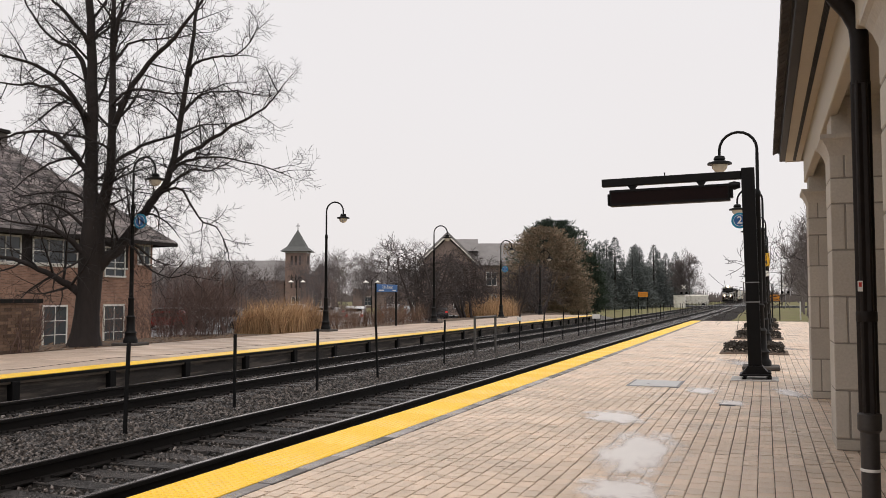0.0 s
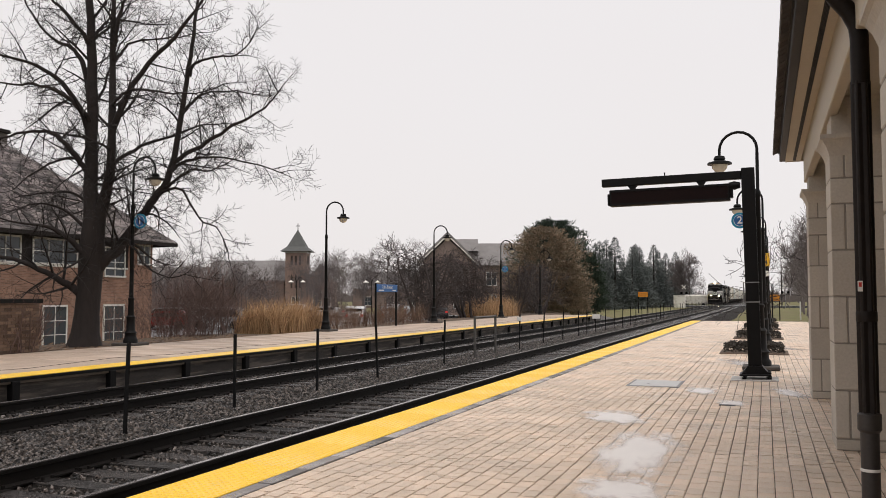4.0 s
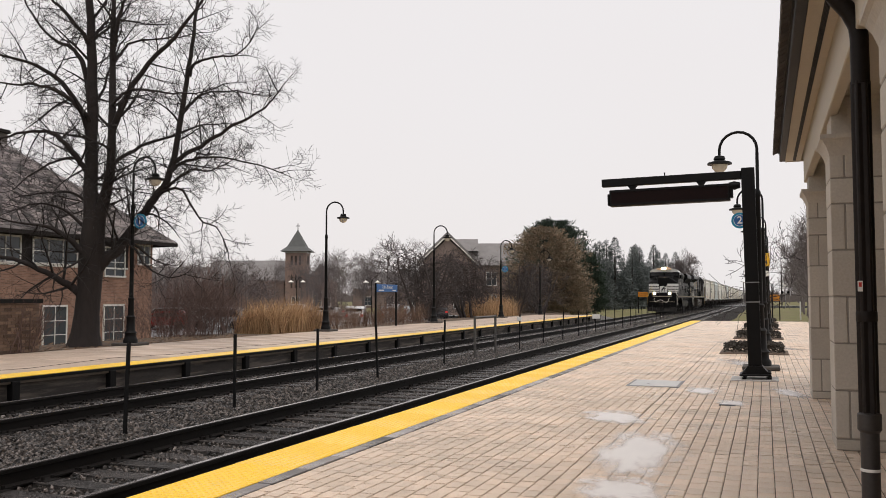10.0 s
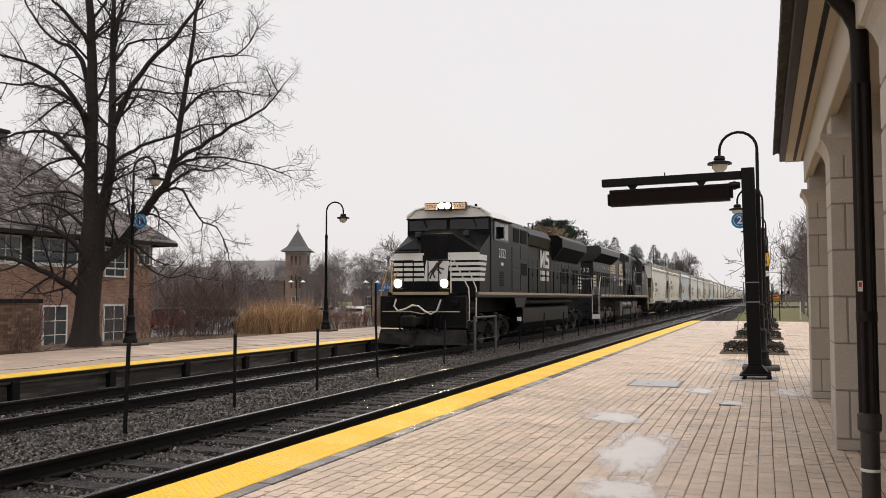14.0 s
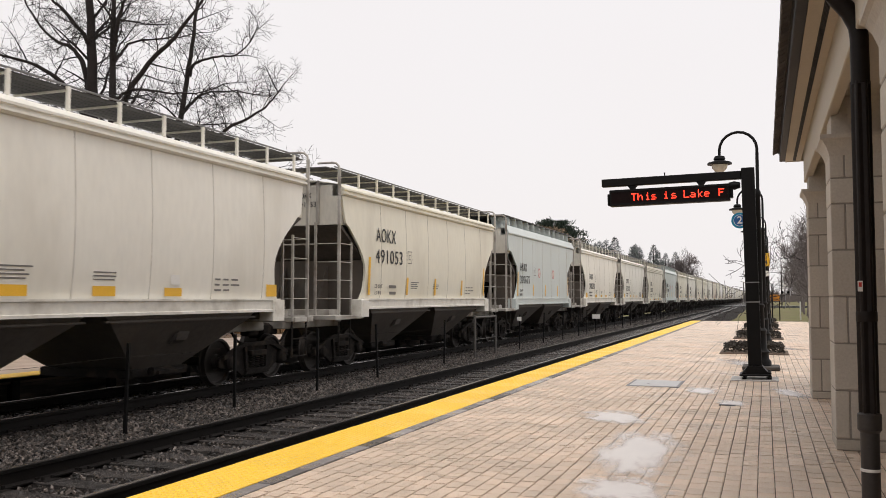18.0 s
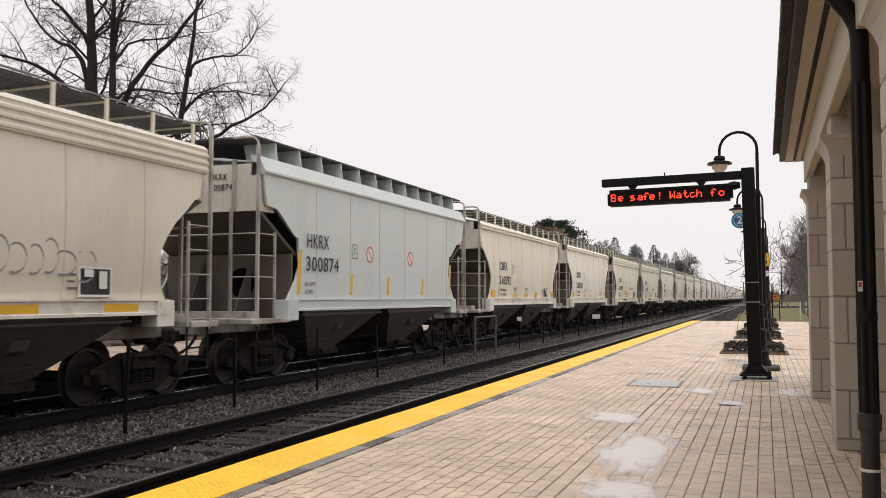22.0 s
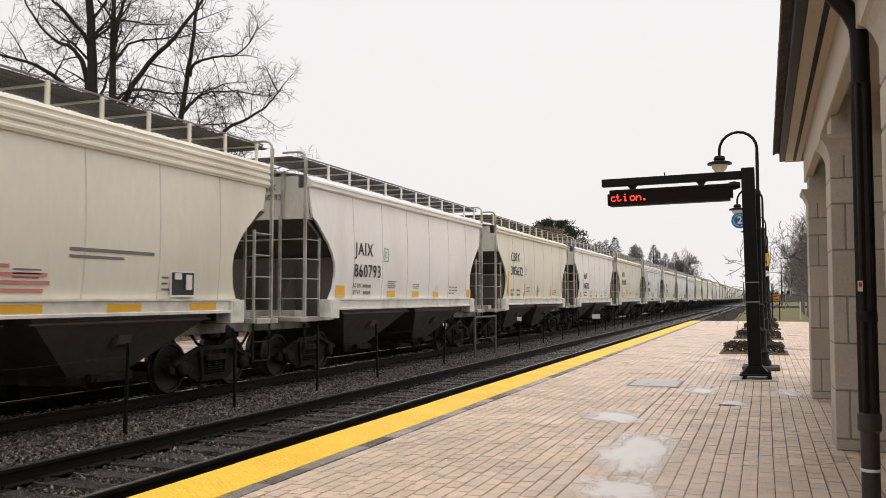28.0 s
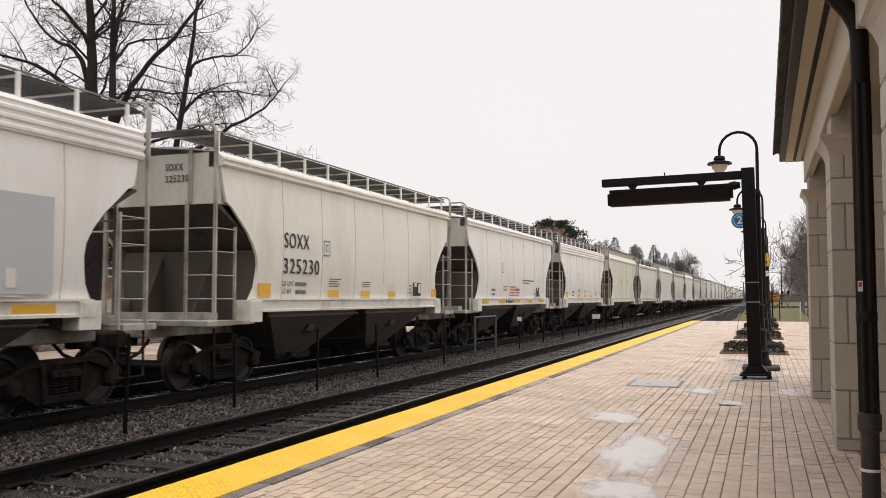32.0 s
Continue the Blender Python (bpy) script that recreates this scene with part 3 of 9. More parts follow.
def build_station():
    for y in (9.21, 13.74, 4.68, 0.15):
        column(y)
    st = thing("station_building", pose(0, 0, 0), "pale stone station building with deep painted eaves and bronze gutter", "station")
    part("beam", Mesh().box(0.60, 0.70, -8, 14.55, 3.24, SO + 0.05, 0.01), SOFFIT, st, "painted beam face over the columns")
    part("beam", Mesh().box(0.70, 1.30, -8, 14.40, 3.42, SO + 0.05), SOFFIT, st)
    part("beam", Mesh().box(1.30, 1.42, -8, 14.50, 3.26, SO + 0.05, 0.01), SOFFIT, st)
    s = Mesh()
    for a, b in ((0.385, 0.475), (0.525, 0.60)):
        s.box(a, b, -8, Y_END, SO, SO + 0.02)
    part("soffit", s, SOFFIT, st, "cream painted soffit boards")
    part("soffit_step", Mesh().box(0.36, 0.387, -8, Y_END, SO - 0.015, SO + 0.02), SOFFIT, st)
    v = Mesh()
    for i in range(5):
        v.box(0.476 + i * 0.0105, 0.4815 + i * 0.0105, -8, Y_END - 0.05, SO + 0.0, SO + 0.012)
    part("soffit_vent", v, BRONZE, st, "dark slotted soffit vent strip")
    part("vent_back", Mesh().box(0.475, 0.525, -8, Y_END, SO + 0.014, SO + 0.022), BLACK, st)
    part("fascia", Mesh().box(0.27, 0.362, -8, Y_END + 0.02, SO + 0.0, SO + 0.20, 0.008), BRONZE, st, "dark bronze gutter")
    part("gutter_lip", Mesh().box(0.255, 0.275, -8, Y_END + 0.03, SO + 0.13, SO + 0.22, 0.006), BRONZE, st)
    part("soffit_end", Mesh().box(0.36, 1.6, Y_END - 0.02, Y_END + 0.02, SO - 0.01, SO + 0.2, 0.005), SOFFIT, st)
    roof = part("roof", Mesh().prism([(0.20, SO + 0.22), (5.0, SO + 2.7), (9.8, SO + 0.22), (9.8, SO + 0.17), (5.0, SO + 2.6), (0.24, SO + 0.15)], -8, Y_END + 0.06, "y"), SHINGLE, st, "dark layered shingle roof")
    rng = random.Random(3)
    sh = Mesh().box(-0.05, 0.05, -0.07, 0.07, -0.012, 0.012).data("shingle", SHINGLE)
    for row in range(2):
        y = 4.0 + row * 0.05
        while y < Y_END:
            part("shingle", sh, None, roof, at=pose(0.215 + 0.018 * row + rng.uniform(-.002, .002), y, SO + 0.15 + 0.045 * row + rng.uniform(-.002, .002), 0, -27, 0))
            y += 0.15
    part("wall", Mesh().box(3.6, 3.9, -8, 14.2, 0, SO), LIMESTONE, st, "pale stone back wall")
    part("porch_ceiling", Mesh().box(1.42, 3.6, -8, 14.4, SO - 0.2, SO - 0.1), SOFFIT, st)
    # bronze downspout with its boot
    d = thing("downspout", pose(0.50, 6.35, 0), "dark bronze square downspout with a cast iron boot and small sticker", "downspout")
    prof = []
    n = 32
    for i in range(n):
        a = 2 * math.pi * i / n
        r = 0.056 * (1 + 0.12 * math.cos(6 * a))
        prof.append((r * math.cos(a) + 0.125, r * math.sin(a)))
    part("pipe", Mesh().prism(prof, 0.66, 2.9, "z"), BRONZE, d, "fluted bronze pipe")
    part("elbow", Mesh().tube([(0.125, 0, 2.88), (0.125, 0, 3.2), (0.115, 0, 3.28), (0.07, 0, 3.38), (-0.02, 0, 3.5), (-0.11, 0, 3.62), (-0.15, 0, SO + 0.06)], 0.06, 12), BRONZE, d)
    part("strap", Mesh().lathe([(0.063, 1.30), (0.066, 1.31), (0.066, 1.36), (0.063, 1.37)], (0.125, 0, 0), 20), BRONZE, d)
    part("boot", Mesh().lathe([(0.058, 0.0), (0.058, 0.58), (0.074, 0.60), (0.074, 0.70), (0.06, 0.71)], (0.125, 0, 0), 24), CLAY, d, "cast iron boot with a wide collar")
    part("sticker", Mesh().box(0.07, 0.1, -0.064, -0.061, 1.50, 1.57), WHITE, d, "small white sticker")
    part("sticker_mark", Mesh().box(0.076, 0.094, -0.0665, -0.0642, 1.53, 1.56), mat("sticker_red", (0.5, 0.04, 0.03)), d)
    part("pipe_band", Mesh().lathe([(0.0605, 0.33), (0.062, 0.335), (0.062, 0.345), (0.0605, 0.35)], (0.125, 0, 0), 24), WHITE, d)


# ---- the freight train ----
SPEED = 17.04                   # metres a second, towards -y
MOVERS = []                     # (thing, place along the track at 0 s)

CAR_GREY = mat("car_paint_light_grey", (0.81, 0.79, 0.72), 0.45, vary=0.06, scale=0.5, fine=9, dirt=(0.58, 0.545, 0.46), dirt_scale=0.9, dirt_lo=0.5, dirt_hi=0.95, stretch=(1, 1, 0.35))
CAR_WHITE = mat("car_paint_white", (0.83, 0.815, 0.80), 0.45, vary=0.05, scale=0.5, fine=9, dirt=(0.66, 0.63, 0.58), dirt_scale=0.9, dirt_lo=0.5, dirt_hi=0.95, stretch=(1, 1, 0.35))
CAR_CREAM = mat("car_paint_cream", (0.75, 0.72, 0.61), 0.5, vary=0.06, scale=0.5, fine=9, dirt=(0.56, 0.52, 0.42), dirt_scale=0.9, dirt_lo=0.5, dirt_hi=0.9, stretch=(1, 1, 0.35))
CAR_BLUE = mat("car_paint_pale_blue", (0.56, 0.615, 0.605), 0.4, vary=0.05, scale=0.5, fine=9, dirt=(0.47, 0.505, 0.485), dirt_scale=0.9, dirt_lo=0.5, dirt_hi=0.95, stretch=(1, 1, 0.35))
CAR_TAN = mat("car_paint_tan_grey", (0.69, 0.655, 0.56), 0.5, vary=0.07, scale=0.5, fine=9, dirt=(0.55, 0.495, 0.40), dirt_scale=1.0, dirt_lo=0.45, dirt_hi=0.9, stretch=(1, 1, 0.35))
CAR_RUST = mat("car_paint_rusty_white", (0.74, 0.70, 0.61), 0.55, vary=0.1, scale=0.7, fine=12, dirt=(0.30, 0.12, 0.05), dirt_scale=1.6, dirt_lo=0.48, dirt_hi=0.7, stretch=(1, 1, 0.3))
WALKWAY = mat("walkway_grating", (0.07, 0.07, 0.07), 0.6, 0.0, vary=0.3, scale=3, fine=40)
GRATE = mat("galvanised_grating", (0.20, 0.20, 0.20), 0.55, 0.5, vary=0.3, scale=3, fine=40)
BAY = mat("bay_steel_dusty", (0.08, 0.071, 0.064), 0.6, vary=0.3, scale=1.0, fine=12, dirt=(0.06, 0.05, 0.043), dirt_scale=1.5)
# Slope sheets: dark base puts the recess's shade into the grime colour.
SLOPE = mat("slope_sheet_grime_shade", (0.075, 0.065, 0.057), 0.8, vary=0.3, scale=1.0, fine=12, dirt=(0.04, 0.034, 0.03), dirt_scale=1.5)
RUNGEAR = mat("running_gear_grime", (0.012, 0.010, 0.009), 0.8, 0.0, vary=0.4, scale=3, fine=25, bump=0.3, spec=0.2, dirt=(0.04, 0.03, 0.022), dirt_scale=4)
WHEEL = mat("wheel_steel", (0.03, 0.025, 0.022), 0.55, 0.4, vary=0.3, scale=4, fine=30)
# Flat near-black disc; the hole's inner shade is put into its colour.
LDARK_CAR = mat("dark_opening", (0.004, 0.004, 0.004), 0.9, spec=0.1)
MARK = mat("black_stencil", (0.02, 0.02, 0.022), 0.6, vary=0.2)
MARK_SOFT = mat("grey_stencil", (0.16, 0.15, 0.14), 0.6, vary=0.2)
MARK_RED = mat("red_stencil", (0.55, 0.20, 0.17), 0.6, vary=0.2)
REFLECT = mat("yellow_reflector", (0.75, 0.42, 0.02), 0.4, vary=0.1)
SILL = mat("sill_paint_white", (0.74, 0.72, 0.66), 0.5, vary=0.1, scale=0.8, fine=15, dirt=(0.3, 0.26, 0.2), dirt_scale=2, dirt_lo=0.5, dirt_hi=0.9)
SCRAWL = mat("spray_paint_grey", (0.22, 0.23, 0.25), 0.5, vary=0.2)

# Ribbed cars' end panels: paint darkened for the end's shade, with dust.
END_GREY = mat("dusty_shaded_end_grey", (0.52, 0.495, 0.455), 0.7, vary=0.15, scale=0.8, fine=15, dirt=(0.34, 0.31, 0.275), dirt_scale=1.2, dirt_lo=0.45, dirt_hi=0.8)
# Bulkheads: own grime and streaks, darkened further for the shade between cars.
END_DARK = mat("car_end_grime_shade", (0.125, 0.111, 0.097), 0.8, vary=0.2, scale=1.0, fine=15, dirt=(0.13, 0.105, 0.085), dirt_scale=1.3, dirt_lo=0.45, dirt_hi=0.75, stretch=(1, 1, 0.3))
# Other end panels: car paint darkened for shade, with dusty patches.
END_PALE = mat("dusty_shaded_end_cream", (0.66, 0.635, 0.565), 0.65, vary=0.12, scale=0.8, fine=15, dirt=(0.42, 0.385, 0.33), dirt_scale=1.2, dirt_lo=0.45, dirt_hi=0.85, stretch=(1, 1, 0.35))
# Ladders: paint darkened for their shade; platforms share the material.
END_STEEL = mat("car_end_steelwork", (0.43, 0.41, 0.375), 0.65, vary=0.15, scale=1.5, fine=20, dirt=(0.16, 0.135, 0.11), dirt_scale=2.5, dirt_lo=0.42, dirt_hi=0.75)
SEAM = mat("seam_dirt", (0.47, 0.44, 0.385), 0.7, vary=0.2)

CACHE = {}


def cached(key, make, material):
    k = (key, material.name)
    if k not in CACHE:
        CACHE[k] = make().data(key, material)
    return CACHE[k]


# half length of the side sheet by height, for the two body shapes
SHAPE = {
    "round": [(1.40, 4.57), (1.65, 4.42), (2.0, 4.37), (2.20, 4.40), (2.40, 4.52), (2.63, 4.72), (2.82, 4.95), (3.02, 5.18), (3.09, 5.32), (3.40, 5.40), (3.75, 5.46), (3.84, 5.48)],
    "flat": [(1.40, 4.62), (1.80, 4.30), (2.10, 4.16), (2.62, 4.22), (2.66, 4.36), (3.12, 5.00), (3.16, 5.34), (3.50, 5.42), (3.84, 5.48)],
}


def half_width(z, kind):
    if kind == "flat":
        return 1.55
    t = (z - 1.4) / 2.44
    return 1.50 + 0.06 * math.sin(math.pi * min(1, max(0, t)) ** 0.8)


def side_sheet(kind, rib):
    def make():
        m = Mesh()
        rows = SHAPE["flat" if kind == "flat" else "round"]
        cols = [-1 + 2 * i / 16 for i in range(17)]
        for off, flip in ((0.0, False), (-0.05, True)):
            vs = [(half_width(z, kind) + off, c * l * 1.03, z) for z, l in rows for c in cols]
            n = len(cols)
            fs = []
            for r in range(len(rows) - 1):
                for c in range(n - 1):
                    q = (r * n + c, r * n + c + 1, (r + 1) * n + c + 1, (r + 1) * n + c)
                    fs.append(q[::-1] if flip else q)
            m.add(vs, fs, True)
        n = len(cols)
        for e in (0, n - 1):      # close the two cut edges
            a = [(half_width(z, kind), cols[e] * l * 1.03, z) for z, l in rows]
            b = [(half_width(z, kind) - 0.05, cols[e] * l * 1.03, z) for z, l in rows]
            k = len(rows)
            m.add(a + b, [(i, i + 1, k + i + 1, k + i) for i in range(k - 1)])
        return m
    return make


def seams(kind):
    def make():
        m = Mesh()
        y = -3.62
        while y < 4.3:
            for z0, z1 in ((1.42, 1.8), (1.8, 2.2), (2.2, 2.6), (2.6, 3.0), (3.0, 3.4), (3.4, 3.7)):
                w0, w1 = half_width(z0, kind), half_width(z1, kind)
                m.add([(w0, y - .009, z0), (w0 + .007, y, z0), (w0, y + .009, z0), (w1, y - .009, z1), (w1 + .007, y, z1), (w1, y + .009, z1)], [(0, 1, 4, 3), (1, 2, 5, 4)])
            y += 1.55
        return m
    return make


def eave(kind):
    def make():
        m = Mesh()
        if kind == "ribbed":
            out = [(1.50, 3.48), (1.552, 3.49), (1.56, 3.51)]
            z = 3.53
            for _ in range(3):
                out += [(1.575, z), (1.575, z + 0.035), (1.548, z + 0.06), (1.548, z + 0.09)]
                z += 0.115
            out += [(1.56, 3.88), (1.47, 3.95), (1.30, 3.95), (1.30, 3.48)]
        elif kind == "flat":
            out = [(1.50, 3.72), (1.56, 3.72), (1.605, 3.76), (1.605, 3.80), (1.575, 3.83), (1.47, 4.06), (1.30, 4.09), (1.30, 3.70)]
        else:
            out = [(1.48, 3.68), (1.545, 3.69), (1.585, 3.72), (1.585, 3.755), (1.535, 3.765), (1.535, 3.80), (1.585, 3.81), (1.585, 3.845), (1.545, 3.86), (1.46, 3.94), (1.30, 3.95), (1.30, 3.68)]
        return m.prism(out, -5.66, 5.66, "y")
    return make


def roof():
    m = Mesh()
    n = 10
    vs = []
    for y in (-5.66, 5.66):
        for i in range(n + 1):
            a = -1 + 2 * i / n
            vs.append((1.47 * a, y, 3.93 + 0.16 * (1 - a * a)))
    m.add(vs, [(i, i + 1, n + 2 + i, n + 1 + i) for i in range(n)], True)
    for y in (-5.66, 5.66):
        e = [(1.47 * (-1 + 2 * i / n), y, 3.93 + 0.16 * (1 - (-1 + 2 * i / n) ** 2)) for i in range(n + 1)]
        m.add(e, [tuple(range(n + 1))])
    return m


def end_panel():
    # the closed upper end box, and its seam strips
    m = Mesh().prism([(-1.46, 3.05), (1.46, 3.05), (1.485, 3.84), (1.43, 3.94), (0, 4.08), (-1.43, 3.94), (-1.485, 3.84)], -5.66, -5.12, "y")
    m.box(-1.46, 1.46, -5.675, -5.66, 3.05, 3.09)
    return m


def slope_sheet():
    return Mesh().prism([(-5.63, 3.10), (-5.63, 3.02), (-2.6, 1.30), (-2.55, 1.36)], -1.46, 1.46, "x")


def end_bulkhead():
    m = Mesh().box(-1.44, 1.46, -4.47, -4.41, 1.06, 2.32)
    for x in (-0.55, 0.55):
        m.prism([(-5.1, 1.1), (-4.47, 1.1), (-4.47, 2.2)], x - 0.02, x + 0.02, "x")
    return m


def bay():
    # the sides lean in towards a narrow outlet, so the shade between two bays stays deep
    m = Mesh()
    t = [(-1.46, -2.0, 1.28), (1.46, -2.0, 1.28), (1.46, 2.0, 1.28), (-1.46, 2.0, 1.28)]
    c = [(-1.42, -1.75, 1.08), (1.42, -1.75, 1.08), (1.42, 1.75, 1.08), (-1.42, 1.75, 1.08)]
    b = [(-0.85, -0.6, 0.34), (0.85, -0.6, 0.34), (0.85, 0.6, 0.34), (-0.85, 0.6, 0.34)]
    for lo, hi in ((c, t), (b, c)):
        m.add(lo + hi, [(0, 1, 5, 4), (1, 2, 6, 5), (2, 3, 7, 6), (3, 0, 4, 7)])
    m.add(b, [(3, 2, 1, 0)])
    # stiffening angle, vibrator bracket on the side sheet
    m.box(1.40, 1.47, -1.9, 1.9, 1.10, 1.13)
    m.prism([(1.17, 0.72), (1.30, 0.78), (1.36, 0.92), (1.22, 0.86)], -0.14, 0.14, "y")
    return m


def gate():
    m = Mesh().box(-0.92, 0.92, -0.7, 0.7, 0.20, 0.34, 0.02)
    m.box(0.90, 1.12, -0.30, 0.30, 0.25, 0.30)
    m.tube([(1.05, -0.42, 0.30), (1.05, 0.42, 0.30)], 0.025, 6)
    m.lathe([(0.07, -0.03), (0.07, 0.03)], (1.05, -0.38, 0.30), 10, "y")
    return m


def side_sill():
    m = Mesh().prism([(1.44, 1.20), (1.60, 1.20), (1.60, 1.24), (1.575, 1.25), (1.575, 1.40), (1.60, 1.41), (1.60, 1.44), (1.44, 1.44)], -4.66, 4.66, "y")
    for s in (-1, 1):
        m.box(1.30, 1.605, s * 4.60 - 0.2, s * 4.60 + 0.2, 1.02, 1.42, 0.01)
        m.box(1.605, 1.612, s * 4.60 - 0.14, s * 4.60 + 0.14, 1.2, 1.38)
    return m


def end_platform():
    m = Mesh().box(-1.55, 1.58, -6.02, -5.30, 0.98, 1.08, 0.01)
    m.box(1.30, 1.58, -5.35, -4.62, 0.99, 1.07, 0.01)
    m.box(-0.35, 0.35, -6.1, -2.0, 0.78, 1.0, 0.02)
    m.box(-1.2, 1.2, -5.6, -5.2, 1.08, 1.2)
    return m


def corner_ladder(s):
    def make():
        m = Mesh()
        y0 = s * 5.78
        y1 = s * 5.2
        m.box(1.50, 1.56, y0 - 0.022, y0 + 0.022, 0.95, 4.24)
        m.box(1.51, 1.555, y1 - 0.018, y1 + 0.018, 1.0, 2.68)
        m.tube([(1.53, y0, 4.2), (1.515, y0, 4.30), (1.45, y0, 4.37), (1.35, y0, 4.39), (1.0, y0, 4.39)], 0.024, 8)
        return m
    return make


def end_ladder(s):
    def make():
        m = Mesh()
        y = s * 5.78
        m.box(0.93, 0.985, y - 0.02, y + 0.02, 0.98, 3.1)
        m.box(0.925, 0.99, s * 5.69 - 0.03, s * 5.69 + 0.03, 3.05, 4.02)
        for i in range(4):
            z = 1.44 + 0.396 * i
            m.tube([(0.96, y, z), (1.53, y, z)], 0.011, 6)
        m.tube([(-1.45, y, 2.62), (0.96, y, 2.62)], 0.018, 6)
        m.box(-0.93, -0.86, s * 5.6 - 0.03, s * 5.6 + 0.03, 1.05, 3.1)
        m.tube([(-1.5, y, 1.0), (-1.5, y, 2.7)], 0.02, 6)
        return m
    return make


def stirrup(s):
    def make():
        y0, y1 = s * 5.76, s * 5.22
        return Mesh().tube([(1.52, y0, 1.0), (1.52, y0, 0.32), (1.52, y1, 0.32), (1.52, y1, 1.0)], 0.02, 6).tube([(1.52, y0, 0.66), (1.52, y1, 0.66)], 0.016, 6)
    return make


def plank():
    return Mesh().box(-0.055, 0.055, -5.75, 5.75, 4.265, 4.29)


def end_walk():
    return Mesh().box(-1.3, 1.3, -0.2, 0.2, 4.262, 4.285)


def rail_post():
    return Mesh().box(1.35, 1.385, -0.03, 0.03, 3.97, 4.30).box(0.4, 1.385, -0.02, 0.02, 4.235, 4.262)


def top_rail():
    return Mesh().tube([(1.37, -5.7, 4.31), (1.37, 5.7, 4.31)], 0.018, 6)


def gusset():
    return Mesh().prism([(1.46, 4.03), (1.41, 4.41), (0.7, 4.41), (0.8, 4.0)], -0.012, 0.012, "y")


def flat_top():
    return Mesh().box(-1.42, 1.42, -5.7, 5.7, 4.405, 4.435)


def trough():
    return Mesh().box(-0.38, 0.38, -5.2, 5.2, 4.05, 4.16, 0.03)


def truck_frame():
    """One cast side frame with its springs, journals and bolster end, outside the wheels at x = +1.0."""
    m = Mesh()
    out = [(-1.15, 0.36), (-1.15, 0.22), (-0.98, 0.16), (-0.78, 0.22), (-0.42, 0.02), (0.42, 0.02), (0.78, 0.22), (0.98, 0.16), (1.15, 0.22), (1.15, 0.36), (0.82, 0.46), (0.45, 0.60), (-0.45, 0.60), (-0.82, 0.46)]
    m.prism(out, 0.95, 1.02, "x")
    m.prism([(p * 0.97, q * 0.96 + 0.02) for p, q in out[4:6]] + [(0.30, 0.14), (-0.30, 0.14)], 1.02, 1.08, "x")
    m.prism([(-1.1, 0.34), (-0.45, 0.56), (0.45, 0.56), (1.1, 0.34), (1.1, 0.42), (0.47, 0.63), (-0.47, 0.63), (-1.1, 0.42)], 1.02, 1.09, "x")
    for s in (-1, 1):
        m.prism([(s * 0.28, 0.05), (s * 0.36, 0.05), (s * 0.42, 0.55), (s * 0.34, 0.55)], 1.02, 1.07, "x")
    return m


def truck_springs():
    m = Mesh()
    for y in (-0.17, 0.0, 0.17):
        for k in range(6):
            m.lathe([(0.055, 0.12 + k * 0.042), (0.07, 0.13 + k * 0.042), (0.055, 0.145 + k * 0.042)], (1.04, y, 0), 10)
    m.box(0.9, 1.12, -0.26, 0.26, 0.37, 0.47, 0.01)
    return m


def journal():
    m = Mesh()
    m.lathe([(0.11, 0.95), (0.13, 0.97), (0.13, 1.08), (0.09, 1.12), (0.05, 1.125)], (0, 0, 0.29), 14, "x")
    return m


def wheelset():
    m = Mesh()
    for s in (-1, 1):
        prof = [(0.06, 0.66), (0.36, 0.68), (0.40, 0.685), (0.445, 0.69), (0.445, 0.72), (0.425, 0.735), (0.42, 0.82), (0.38, 0.82), (0.36, 0.78), (0.14, 0.75), (0.12, 0.82), (0.06, 0.83)]
        m.lathe([(r, s * x) for r, x in prof], (0, 0, 0), 28, "x")
    m.lathe([(0.085, -0.95), (0.085, 0.95)], (0, 0, 0), 10, "x")
    for k in range(3):
        a = 2 * math.pi * k / 3
        m.box(0.825, 0.86, 0.02 * k - 0.02, 0.02 * k + 0.02, 0.03, 0.06)
    return m


def coupler():
    m = Mesh().box(-0.11, 0.11, -6.48, -5.9, 0.66, 0.86, 0.03)
    m.box(-0.2, 0.2, -6.52, -6.28, 0.60, 0.92, 0.05)
    m.tube([(0.32, -5.9, 0.75), (0.34, -6.15, 0.55), (0.30, -6.4, 0.45), (0.2, -6.55, 0.42)], 0.03, 6)
    return m


def brake_gear():
    m = Mesh()
    m.lathe([(0.17, -0.25), (0.17, 0.25)], (-0.5, -5.3, 1.65), 14, "x")
    m.lathe([(0.27, -0.02), (0.29, 0.0), (0.27, 0.02), (0.255, 0.0), (0.27, -0.02)], (0.6, -5.72, 2.35), 20, "y", caps=False)
    for a in range(4):
        m.tube([(0.6, -5.72, 2.35), (0.6 + 0.27 * math.cos(a * 1.571), -5.72, 2.35 + 0.27 * math.sin(a * 1.571))], 0.014, 5)
    m.tube([(0.6, -5.7, 2.35), (0.3, -5.4, 1.4), (-0.2, -5.2, 1.1)], 0.025, 6)
    m.box(-0.8, -0.2, -5.45, -5.1, 1.15, 1.5, 0.03)
    return m


